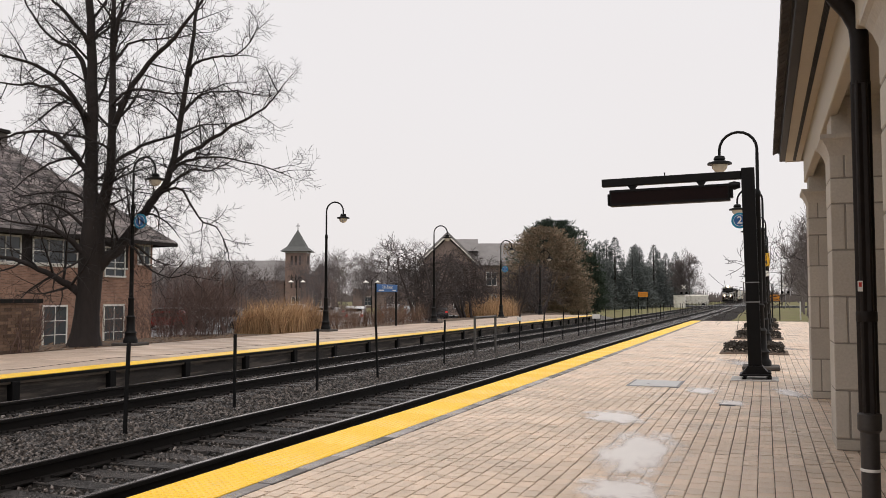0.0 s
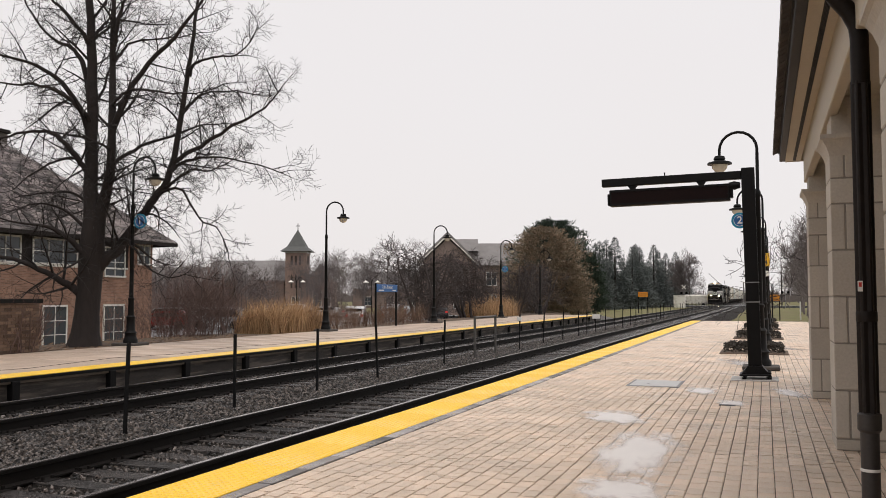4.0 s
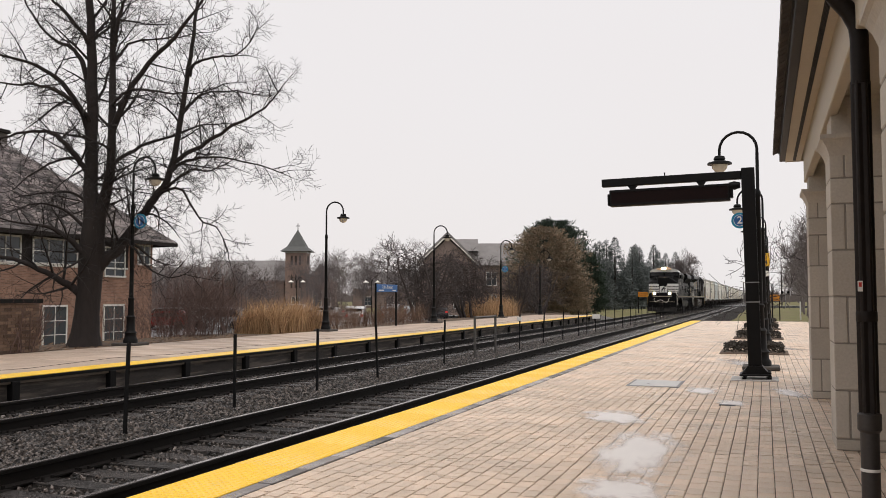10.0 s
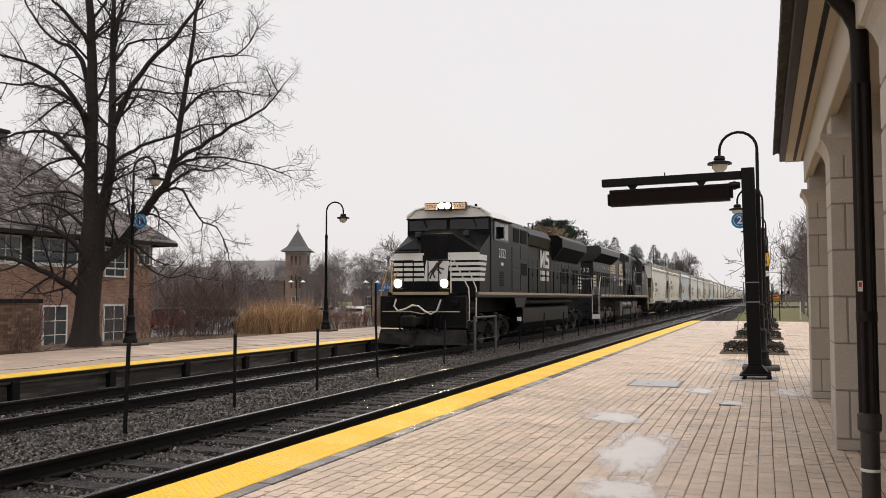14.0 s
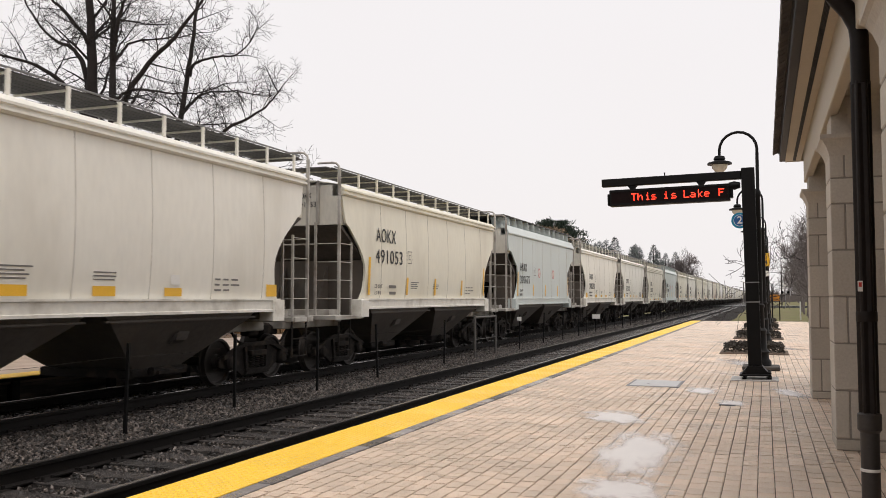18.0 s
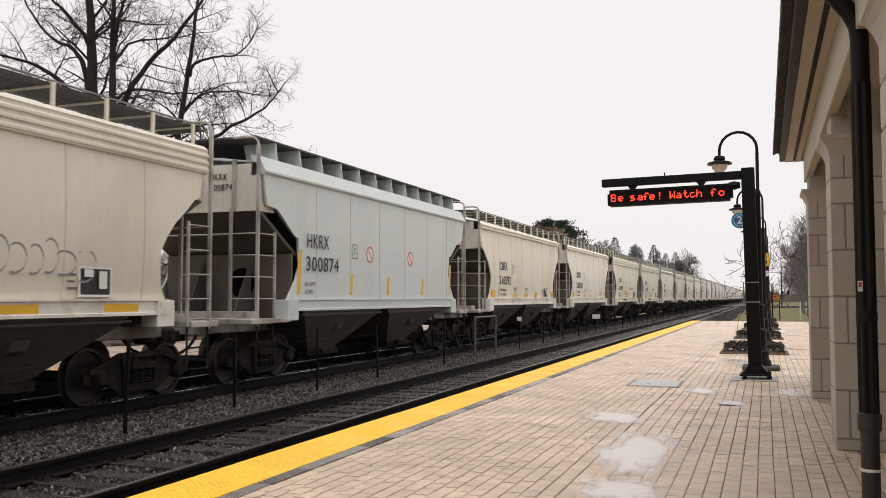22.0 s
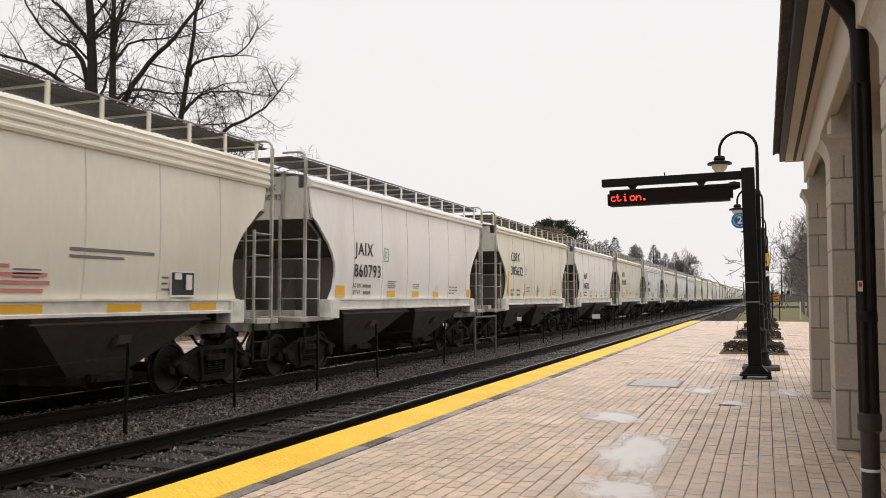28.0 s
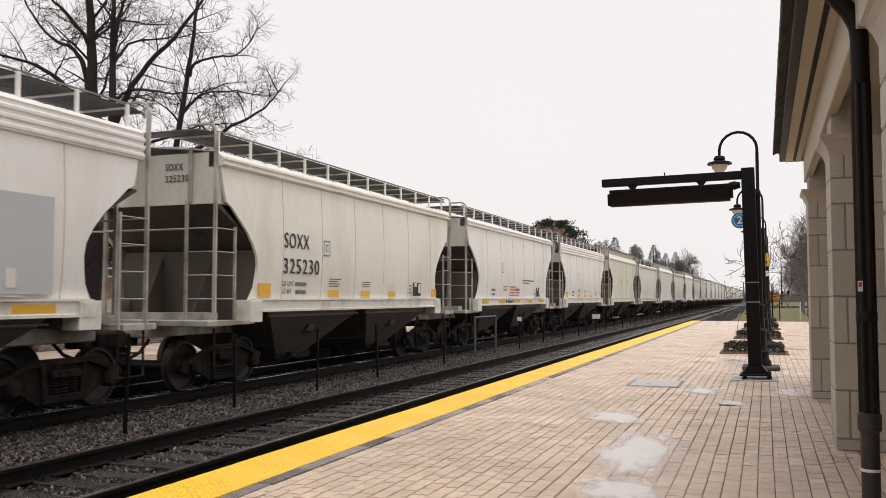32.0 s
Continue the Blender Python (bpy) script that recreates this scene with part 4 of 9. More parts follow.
def scrawl(seed):
    """Loops of sprayed line on the side sheet."""
    rng = random.Random(seed)
    m = Mesh()
    y = 0.6
    for _ in range(9):
        z = 1.62 + rng.uniform(0, 0.15)
        w, h = rng.uniform(0.22, 0.42), rng.uniform(0.35, 0.75)
        pts = []
        for i in range(12):
            a = -0.6 + 5.2 * i / 11
            pts.append((half_width(z + h / 2, "round") + 0.004, y + w * 0.5 * math.sin(a) + 0.05 * i / 11, z + h * 0.5 * (1 - math.cos(a)) * 0.5 + 0.25 * h * i / 11))
        for p, q in zip(pts, pts[1:]):
            m.quad(p, q, (q[0], q[1] + .008, q[2] + .032), (p[0], p[1] + .008, p[2] + .032))
        y += w * 0.95
    return m


def bars(rows, lift=0.004):
    """Small unreadable stencilling: plain bars (y, z, length, height)."""
    m = Mesh()
    for y, z, l, h in rows:
        w = max(half_width(z + h * i / 4, "round") for i in range(5)) + lift
        m.quad((w, y, z), (w, y + l, z), (w, y + l, z + h), (w, y, z + h))
    return m


def hopper(k, kind, paint, mark, number, label, style="rect", extra=""):
    """A two-bay covered hopper car. k counts cars from the front."""
    full = k <= 23
    c = 316.0 + 13.006 * (k - 1) + SLACK.get(k, 0.22)
    car = thing("hopper_car", pose(FAR, c, 0), label, "freight car", "covered hopper cars of the train")
    MOVERS.append((car, c))
    turn = pose(0, 0, 0, 0, 0, 180)
    flat = kind == "flat"
    sheet = part("side_sheet", cached("side_" + kind, side_sheet(kind, 0), paint), None, car, "welded steel side with faint seams")
    part("side_sheet", cached("side_" + kind, side_sheet(kind, 0), paint), None, car, at=turn)
    part("eave_beam", cached("eave_" + kind, eave(kind), paint), None, car)
    part("eave_beam", cached("eave_" + kind, eave(kind), paint), None, car, at=turn)
    part("roof", cached("roof", roof, paint), None, car)
    for t in (None, turn):
        part("end_panel", cached("end_panel", end_panel, END_GREY if kind == "ribbed" else END_PALE), None, car, at=t)
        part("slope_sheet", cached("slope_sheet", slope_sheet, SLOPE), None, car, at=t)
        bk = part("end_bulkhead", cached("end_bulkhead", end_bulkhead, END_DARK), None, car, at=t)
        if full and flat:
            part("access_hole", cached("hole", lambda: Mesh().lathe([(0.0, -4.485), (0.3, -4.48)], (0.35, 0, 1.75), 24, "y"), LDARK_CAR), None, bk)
        part("side_sill", cached("side_sill", side_sill, SILL if not flat else paint), None, car, "pale side sill", at=t)
        part("end_platform", cached("end_platform", end_platform, END_STEEL), None, car, at=t)
        part("coupler", cached("coupler", coupler, RUNGEAR), None, car, at=t)
    for y in (-2.1, 2.1):
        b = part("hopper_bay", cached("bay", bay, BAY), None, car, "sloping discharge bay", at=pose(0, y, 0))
        part("gate", cached("gate", gate, RUNGEAR), None, b)
    if flat:
        part("roof_walk", cached("flat_top", flat_top, WALKWAY), None, car)
        for i in range(12):
            part("gusset", cached("gusset", gusset, paint), None, car, at=pose(0, -5.0 + 0.91 * i, 0))
    else:
        for i in range(7):
            part("walkway_plank", cached("plank", plank, WALKWAY), None, car, at=pose(0.475 + 0.135 * i, 0, 0))
        for s in (-1, 1):
            part("end_walkway", cached("end_walk", end_walk, WALKWAY), None, car, at=pose(0, s * 5.75, 0))
        part("walkway_rail", cached("top_rail", top_rail, GRATE), None, car)
        for i in range(12 if full else 6):
            part("walkway_post", cached("rail_post", rail_post, paint), None, car, at=pose(0, -5.5 + (1.0 if full else 2.2) * i, 0))
    part("hatch_trough", cached("trough", trough, paint), None, car)
    if full:
        tagged(part("weld_seam", cached("seams_" + kind, seams(kind), SEAM), None, car), kind="stuff")
    for s in (-1, 1):
        ld = part("ladder", cached("ladder%d" % s, corner_ladder(s), END_STEEL), None, car, "steel corner ladder")
        for i in range(4 if k < 30 else 0):
            part("rung", cached("rung", lambda: Mesh().tube([(1.53, -0.31, 0), (1.53, 0.31, 0)], 0.011, 6), END_STEEL), None, ld, at=pose(0, s * 5.49, 1.44 + 0.396 * i))
        if full:
            part("end_ladder", cached("end_ladder%d" % s, end_ladder(s), END_STEEL), None, car)
            part("stirrup", cached("stirrup%d" % s, stirrup(s), RUNGEAR), None, car)
    if full:
        part("brake_gear", cached("brake_gear", brake_gear, RUNGEAR), None, car, at=turn)
    for y in (-4.72, 4.72):
        tr = part("truck_frame", cached("truck_frame", truck_frame, RUNGEAR), None, car, "cast steel side frame of a two-axle truck", at=pose(0, y, 0))
        for dy in (-0.89, 0.89):
            ws = part("wheelset", cached("wheelset", wheelset, WHEEL), None, car, "steel wheels on their axle", at=pose(0, y + dy, 0.30))
            if full:
                SPIN.append((ws, y + dy, 0.30, 0.42))
                part("journal", cached("journal", journal, RUNGEAR), None, tr, at=pose(0, dy, 0))
        if full:
            part("spring_nest", cached("springs", truck_springs, RUNGEAR), None, tr)
    # markings on the side towards the platform
    x = 1.585 if flat else 1.575
    face = pose(x, 0, 0, 0, 0, 90)
    sc = 1.0 if k <= 23 else 0
    high = style == "slash" and not flat
    if sc and mark:
        y0, zm, zn, wm, wn = (-4.05, 2.58, 2.12, 0.92, 1.4) if flat else (-3.95, 2.92, 2.42, 1.15, 1.6) if high else (-3.6, 2.54, 2.05, 0.95, 1.4)
        part("lettering", fitted(mark, 0.47 if high else 0.42, wm, MARK), None, car, at=pose(x, y0, zm, 0, 0, 90))
        part("lettering", fitted(number, 0.47 if high else 0.42, wn, MARK), None, car, at=pose(x, y0 - 0.03, zn, 0, 0, 90))
        xe = 1.0 if kind == "ribbed" else 0.42
        part("lettering", fitted(mark, 0.17, 0.36, MARK), None, car, at=pose(xe, -5.672, 3.70))
        part("lettering", fitted(number, 0.17, 0.42 if kind == "ribbed" else 0.48, MARK), None, car, at=pose(xe, -5.672, 3.50))
        part("stencil", fitted("LD LMT", 0.13, 0.42, MARK_SOFT), None, car, at=pose(x, y0 - 0.08, 1.725, 0, 0, 90))
        part("stencil", fitted("LT WT", 0.13, 0.34, MARK_SOFT), None, car, at=pose(x, y0 - 0.08, 1.57, 0, 0, 90))
    if sc:
        tagged(part("stencilling", cached("stencils", lambda: bars([(-3.15, 1.69, .45, .07), (-3.1, 1.535, .4, .07), (-1.75, 1.84, .55, .02), (-1.75, 1.79, .42, .02), (-1.75, 1.74, .5, .02), (-1.75, 1.69, .45, .02), (-0.15, 1.80, .45, .02), (-0.15, 1.75, .45, .02), (-0.15, 1.70, .42, .02), (2.65, 1.75, .16, .03), (2.88, 1.75, .16, .03), (3.12, 1.75, .2, .03), (2.65, 1.66, .14, .03), (2.88, 1.66, .18, .03), (3.12, 1.66, .25, .03), (2.65, 1.57, .2, .03), (2.9, 1.57, .18, .03)]), MARK_SOFT), None, car), kind="stuff")
        def frame_mark():
            m = Mesh()
            for y0, y1, z0, z1 in ((-2.05, -1.77, 2.62, 2.64), (-2.05, -1.77, 2.32, 2.34), (-2.05, -2.03, 2.32, 2.64), (-1.79, -1.77, 2.32, 2.64), (-1.96, -1.86, 2.53, 2.55), (-1.96, -1.86, 2.42, 2.44), (-1.96, -1.94, 2.44, 2.53)):
                m.quad((x + .006, y0, z0), (x + .006, y1, z0), (x + .006, y1, z1), (x + .006, y0, z1))
            return m
        part("placard_mark", cached("frame_mark" + kind, frame_mark, MARK_SOFT), None, car)
    if style == "rect":
        part("white_tag", cached("white_tag", lambda: bars([(1.5, 1.66, .22, .15)]), WHITE), None, car)
        for i, (y, l, h) in enumerate(((-4.45, 0.42, 0.24), (-1.75, 0.48, 0.14), (-0.15, 0.45, 0.14), (1.37, 0.42, 0.13), (4.25, 0.36, 0.22))):
            part("reflector", cached("rect%d" % i, lambda: bars([(y, 1.48, l, h)]), REFLECT), None, car, "yellow reflector")
    elif style == "slash":
        for i, y in enumerate((-4.4, -2.1, -0.1, 2.15, 4.3)):
            h = 0.88 if abs(y) > 4 else 0.45
            w0 = w1 = max(half_width(1.52 + h * j / 6, "round") for j in range(7)) + 0.004
            if flat:
                w0 = w1 = 1.555
            part("reflector", cached("slash%d%d" % (i, flat), lambda: Mesh().quad((w0, y, 1.52), (w0, y + 0.12, 1.52), (w1, y + 0.18, 1.52 + h), (w1, y + 0.06, 1.52 + h)), REFLECT), None, car, "slanted yellow reflector")
    elif style == "sill":
        for y in (-4.3, -2.4, -0.4, 1.45, 3.3):
            part("reflector", cached("sillrect", lambda: Mesh().quad((1.578, 0, 1.26), (1.578, .7, 1.26), (1.578, .7, 1.375), (1.578, 0, 1.375)), REFLECT), None, car, "yellow reflector on the sill", at=pose(0, y, 0))
        if sc:
            part("lettering", fitted("ABI THROUGH SILL", 0.13, 1.1, MARK), None, car, at=pose(1.58, -1.6, 1.318, 0, 0, 90))
    if sc and (style == "sill" or extra == "plate"):
        m = lambda: bars([(2.88, 1.50, 0.56, 0.35)])
        part("plate_border", cached("plate_border", lambda: bars([(2.84, 1.47, 0.64, 0.41)], 0.002), WHITE), None, car)
        part("data_plate", cached("data_plate", m, MARK), None, car, "black data plate")
        part("data_plate_mark", cached("plate_lines", lambda: Mesh().add([(1.575, 2.92 + .19 * i, 1.74 + dz) for i, dz in ((0, 0), (.9, 0), (.9, .1), (0, .1))], [(0, 1, 2, 3)]).add([(1.575, 3.2 + .19 * i, 1.58 + dz) for i, dz in ((0, 0), (.8, 0), (.8, .24), (0, .24))], [(0, 1, 2, 3)]), WHITE), None, car)
        if style == "sill" and extra != "scrawl":
            part("red_notice", cached("red_notice", lambda: bars([(-0.95, 1.82, .75, .05), (-0.95, 1.72, 1.35, .05), (-0.95, 1.62, 1.4, .05), (-0.95, 1.52, 1.3, .05)]), MARK_RED), None, car, "faded red notice")
            part("long_stencil", cached("long_st", lambda: bars([(0.75, 2.08, 1.7, .05), (0.75, 1.99, 1.05, .04)]), MARK_SOFT), None, car)
    if flat and sc:
        def rings():
            q = Mesh()
            for y in (-1.05, 1.4):
                q.lathe([(0.145, 0), (0.15, .004), (0.19, .004), (0.195, 0)], (1.552, y, 2.45), 24, "x", caps=False)
                q.quad((1.557, y - .10, 2.54), (1.557, y - .06, 2.57), (1.557, y + .10, 2.36), (1.557, y + .06, 2.33))
            return q
        part("warning_rings", cached("rings", rings, MARK_RED), None, car, "round red and white warning marks")
        def disc():
            q = Mesh()
            for y in (-1.05, 1.4):
                q.lathe([(0.0, .0015), (0.148, .0015)], (1.5515, y, 2.45), 24, "x")
            return q
        part("warning_discs", cached("discs", disc, WHITE), None, car)
    if extra == "scrawl":
        part("sprayed_scrawl", scrawl(k), SCRAWL, car, "grey sprayed scrawl")
    if extra == "patch":
        grey = mat("patch_grey", (0.50, 0.535, 0.56), 0.4, vary=0.06, scale=1)
        part("repaint_patch", Mesh().box(1.555, 1.566, 2.9, 3.95, 1.5, 2.75), grey, car, "grey repainted patch")
        m = Mesh()
        rows = [q for q in SHAPE["round"] if q[0] < 3.5]
        for (za, la), (zb, lb) in zip(rows, rows[1:]):
            ya, yb = (-3.35 if za < 2.9 else -3.5), (-3.35 if zb < 2.9 else -3.5)
            wa, wb = half_width(za, kind) + 0.005, half_width(zb, kind) + 0.005
            m.quad((wa, -la * 1.028, za), (wa, ya, za), (wb, yb, zb), (wb, -lb * 1.028, zb))
        part("repaint_patch", m, grey, car, "blue-grey repainted end")
        part("repaint_patch", Mesh().box(-1.44, 1.455, -5.668, -5.662, 3.1, 3.86), grey, car)
        part("white_tag", Mesh().box(0.98, 1.44, -5.6705, -5.6685, 3.40, 3.82), WHITE, car)
    return car


SPIN = []
# slack in the couplings: how far each car stands from the even spacing
SLACK = {1: 0.34, 2: 0.28, 3: 0.2, 4: 0.45, 5: 0.33, 6: 0.2, 7: 0.2, 9: 0.33, 10: 0.38, 14: 0.3, 15: 0.12, 18: 0.1, 19: -0.05}
CARS = [
    ("round", CAR_GREY, "HKRX", "300277", "light grey covered hopper car with yellow reflectors", "rect", ""),
    ("round", CAR_CREAM, "AOKX", "491053", "cream covered hopper car with slanted yellow strips", "slash", ""),
    ("flat", CAR_BLUE, "HKRX", "300675", "pale blue-grey covered hopper car with angular ends", "slash", ""),
    ("round", CAR_GREY, "HKRX", "300233", "light grey covered hopper car with yellow reflectors", "rect", ""),
    ("round", CAR_GREY, "SOXX", "325373", "light grey covered hopper car with a black data plate", "rect", "plate"),
    ("ribbed", CAR_TAN, "CEFX", "309147", "tan-grey covered hopper car with sprayed scrawl on its side", "sill", "scrawl"),
    ("flat", CAR_BLUE, "HKRX", "300874", "pale blue-grey covered hopper car with angular ends", "slash", ""),
    ("round", CAR_CREAM, "CBFX", "316592", "cream covered hopper car with yellow reflectors", "rect", "plate"),
    ("round", CAR_GREY, "HKRX", "300264", "light grey covered hopper car with yellow reflectors", "rect", ""),
    ("ribbed", CAR_CREAM, "CEFX", "313220", "cream covered hopper car with ribbed eaves", "sill", ""),
    ("ribbed", CAR_CREAM, "CEFX", "312899", "cream covered hopper car with ribbed eaves", "sill", ""),
    ("round", CAR_GREY, "AOKX", "482155", "light grey covered hopper car with sprayed marks", "rect", "scrawl"),
    ("ribbed", CAR_RUST, "", "", "pale covered hopper car with rust streaks", "sill", ""),
    ("ribbed", CAR_CREAM, "CBFX", "313949", "cream covered hopper car with ribbed eaves", "sill", ""),
    ("round", CAR_WHITE, "JAIX", "860793", "off-white covered hopper car with yellow reflectors", "rect", ""),
    ("round", CAR_CREAM, "CBFX", "305632", "cream covered hopper car with slanted strips", "slash", ""),
    ("round", CAR_WHITE, "JAIX", "860752", "off-white covered hopper car with yellow reflectors", "rect", ""),
    ("round", CAR_CREAM, "AOKX", "491698", "cream covered hopper car with slanted yellow strips", "slash", ""),
    ("ribbed", CAR_WHITE, "SHPX", "433244", "off-white covered hopper car with a grey repaint patch", "sill", "patch"),
    ("round", CAR_GREY, "SOXX", "325230", "light grey covered hopper car with a black data plate", "rect", "plate"),
]


def build_cars():
    rng = random.Random(21)
    for i in range(54):
        if i < len(CARS):
            hopper(i + 1, *CARS[i])
        else:
            hopper(i + 1, rng.choice(("round", "round", "ribbed", "flat")), rng.choice((CAR_GREY, CAR_CREAM, CAR_TAN, CAR_WHITE)), "", "", "covered hopper car far back in the train", rng.choice(("rect", "sill")))




# ---- the two locomotives ----
LB = mat("loco_black_paint", (0.0045, 0.0045, 0.005), 0.35, spec=0.10, vary=0.25, scale=1.0, fine=20, dirt=(0.012, 0.0115, 0.011), dirt_scale=1.2, dirt_lo=0.5, dirt_hi=0.9)
LB_OLD = mat("loco_black_faded", (0.017, 0.0175, 0.020), 0.32, spec=0.4, vary=0.35, scale=0.8, fine=20, bump=0.04, dirt=(0.05, 0.046, 0.043), dirt_scale=0.9, dirt_lo=0.5, dirt_hi=0.8, stretch=(1, 1, 0.4))
LDARK = mat("loco_recess", (0.004, 0.004, 0.0045), 0.7, spec=0.1, vary=0.2)
LWHITE = mat("loco_white_stripe", (0.66, 0.65, 0.62), 0.5, vary=0.06, scale=1)
LCREAM = mat("loco_aged_stripe", (0.58, 0.48, 0.33), 0.55, vary=0.1, scale=2, dirt=(0.4, 0.22, 0.1), dirt_scale=3, dirt_lo=0.6, dirt_hi=0.8)
LTAN = mat("loco_sill_tan", (0.33, 0.27, 0.19), 0.6, vary=0.15, scale=2)
LGRIME = mat("loco_truck_dust", (0.12, 0.095, 0.078), 0.75, vary=0.4, scale=2, fine=18, bump=0.3, dirt=(0.035, 0.03, 0.027), dirt_scale=1.6, dirt_lo=0.45, dirt_hi=0.65)
LTANK = mat("loco_air_tank", (0.075, 0.072, 0.07), 0.3, vary=0.3, scale=1.5, fine=20, spec=0.6, dirt=(0.03, 0.028, 0.026), dirt_scale=2)
LTRUCK = mat("loco_truck_black", (0.007, 0.0065, 0.006), 0.7, spec=0.15, vary=0.4, scale=2, fine=18, bump=0.3, dirt=(0.02, 0.017, 0.015), dirt_scale=3)
LGLASS = glass("cab_glass", (0.008, 0.009, 0.010), 0.06)
HANDRAIL = mat("handrail_white", (0.55, 0.52, 0.47), 0.5, vary=0.1)
YELLOWRAIL = mat("handrail_yellow", (0.45, 0.30, 0.06), 0.5, vary=0.1)
LAMP_ON = glow("headlight_lit", (1.0, 0.80, 0.48), 90.0)
NUMBOARD = glow("number_board_lit", (0.62, 0.42, 0.26), 0.35)


def tread(m, x0, x1, y, z, d=0.22):
    return m.box(x0, x1, y - d / 2, y + d / 2, z, z + 0.03)


def loco_truck(parent, y, old=False):
    out = [(-2.35, 0.62), (-2.25, 0.30), (-1.95, 0.10), (-1.75, 0.10), (-1.6, 0.34), (-1.0, 0.30), (-0.3, 0.22), (-0.2, 0.10), (0.2, 0.10), (0.3, 0.22), (1.0, 0.30), (1.6, 0.34), (1.75, 0.10), (1.95, 0.10), (2.25, 0.30), (2.35, 0.62), (1.9, 0.74), (1.2, 0.66), (-1.2, 0.66), (-1.9, 0.74)]
    mt = LGRIME if old else LTRUCK
    tr = part("truck_frame", Mesh().prism(out, 0.98, 1.10, "x").prism(out, -1.10, -0.98, "x"), mt, parent, ("dusty" if old else "dark") + " cast steel frame of a three-axle truck", at=pose(0, y, 0))
    for dy in (-1.86, 0.0, 1.86):
        m = Mesh()
        for s in (-1, 1):
            prof = [(0.08, 0.66), (0.46, 0.68), (0.555, 0.69), (0.555, 0.72), (0.535, 0.74), (0.53, 0.82), (0.48, 0.82), (0.2, 0.75), (0.16, 0.84), (0.08, 0.85)]
            m.lathe([(r, s * q) for r, q in prof], (0, 0, 0), 30, "x")
        m.lathe([(0.1, -0.98), (0.1, 0.98)], (0, 0, 0), 10, "x")
        ws = part("wheelset", m, WHEEL, parent, at=pose(0, y + dy, 0.40))
        SPIN.append((ws, y + dy, 0.40, 0.53))
        j = Mesh().box(1.08, 1.20, dy - 0.2, dy + 0.2, 0.24, 0.60, 0.03)
        j.lathe([(0.13, 1.20), (0.13, 1.24), (0.08, 1.25)], (0, dy, 0.42), 14, "x")
        part("axle_box", j, mt, tr)
        for s in (-1, 1):
            sp = Mesh()
            for k in range(6):
                sp.lathe([(0.07, 0.14 + k * 0.05), (0.095, 0.155 + k * 0.05), (0.07, 0.17 + k * 0.05)], (1.12, dy + s * 0.36, 0.04), 12)
            part("spring", sp, RUNGEAR, tr)
    for dy in (-0.95, 0.95):
        c = Mesh().tube([(1.16, dy - 0.25, 0.78), (1.16, dy + 0.25, 0.78)], 0.1, 12)
        c.tube([(1.16, dy + 0.25, 0.78), (1.16, dy + 0.5, 0.66)], 0.03, 6)
        part("brake_cylinder", c, mt, tr)
    part("pipe", Mesh().tube([(1.22, -2.2, 0.66), (1.22, -1.4, 0.80), (1.22, 1.4, 0.80), (1.22, 2.2, 0.66)], 0.02, 6), RUNGEAR, tr)
    return tr


def hand_rail(parent, pts, mt, r=0.02):
    return part("handrail", Mesh().tube(pts, r, 8), mt, parent)


def stanchions(parent, y0, y1, n, z0, z1, x, mt):
    me = Mesh().tube([(0, 0, z0), (0, 0, z1)], 0.022, 6).data("stanchion", mt)
    for i in range(n):
        part("stanchion", me, None, parent, at=pose(x, y0 + (y1 - y0) * i / (n - 1), 0))


def hood_doors(parent, x, spans, z0, z1, mt, louvre=()):
    for i, (a, b) in enumerate(spans):
        d = part("hood_door", Mesh().box(x, x + 0.025, a + 0.02, b - 0.02, z0, z1, 0.008), mt, parent)
        part("latch", Mesh().box(x + 0.025, x + 0.05, b - 0.14, b - 0.08, (z0 + z1) / 2 - 0.06, (z0 + z1) / 2 + 0.06, 0.008), LDARK, d)
        if i in louvre:
            part("vent", Mesh().box(x + 0.02, x + 0.03, a + 0.12, b - 0.12, z0 + 0.35, z1 - 0.2), LDARK, d, "dark intake screen")


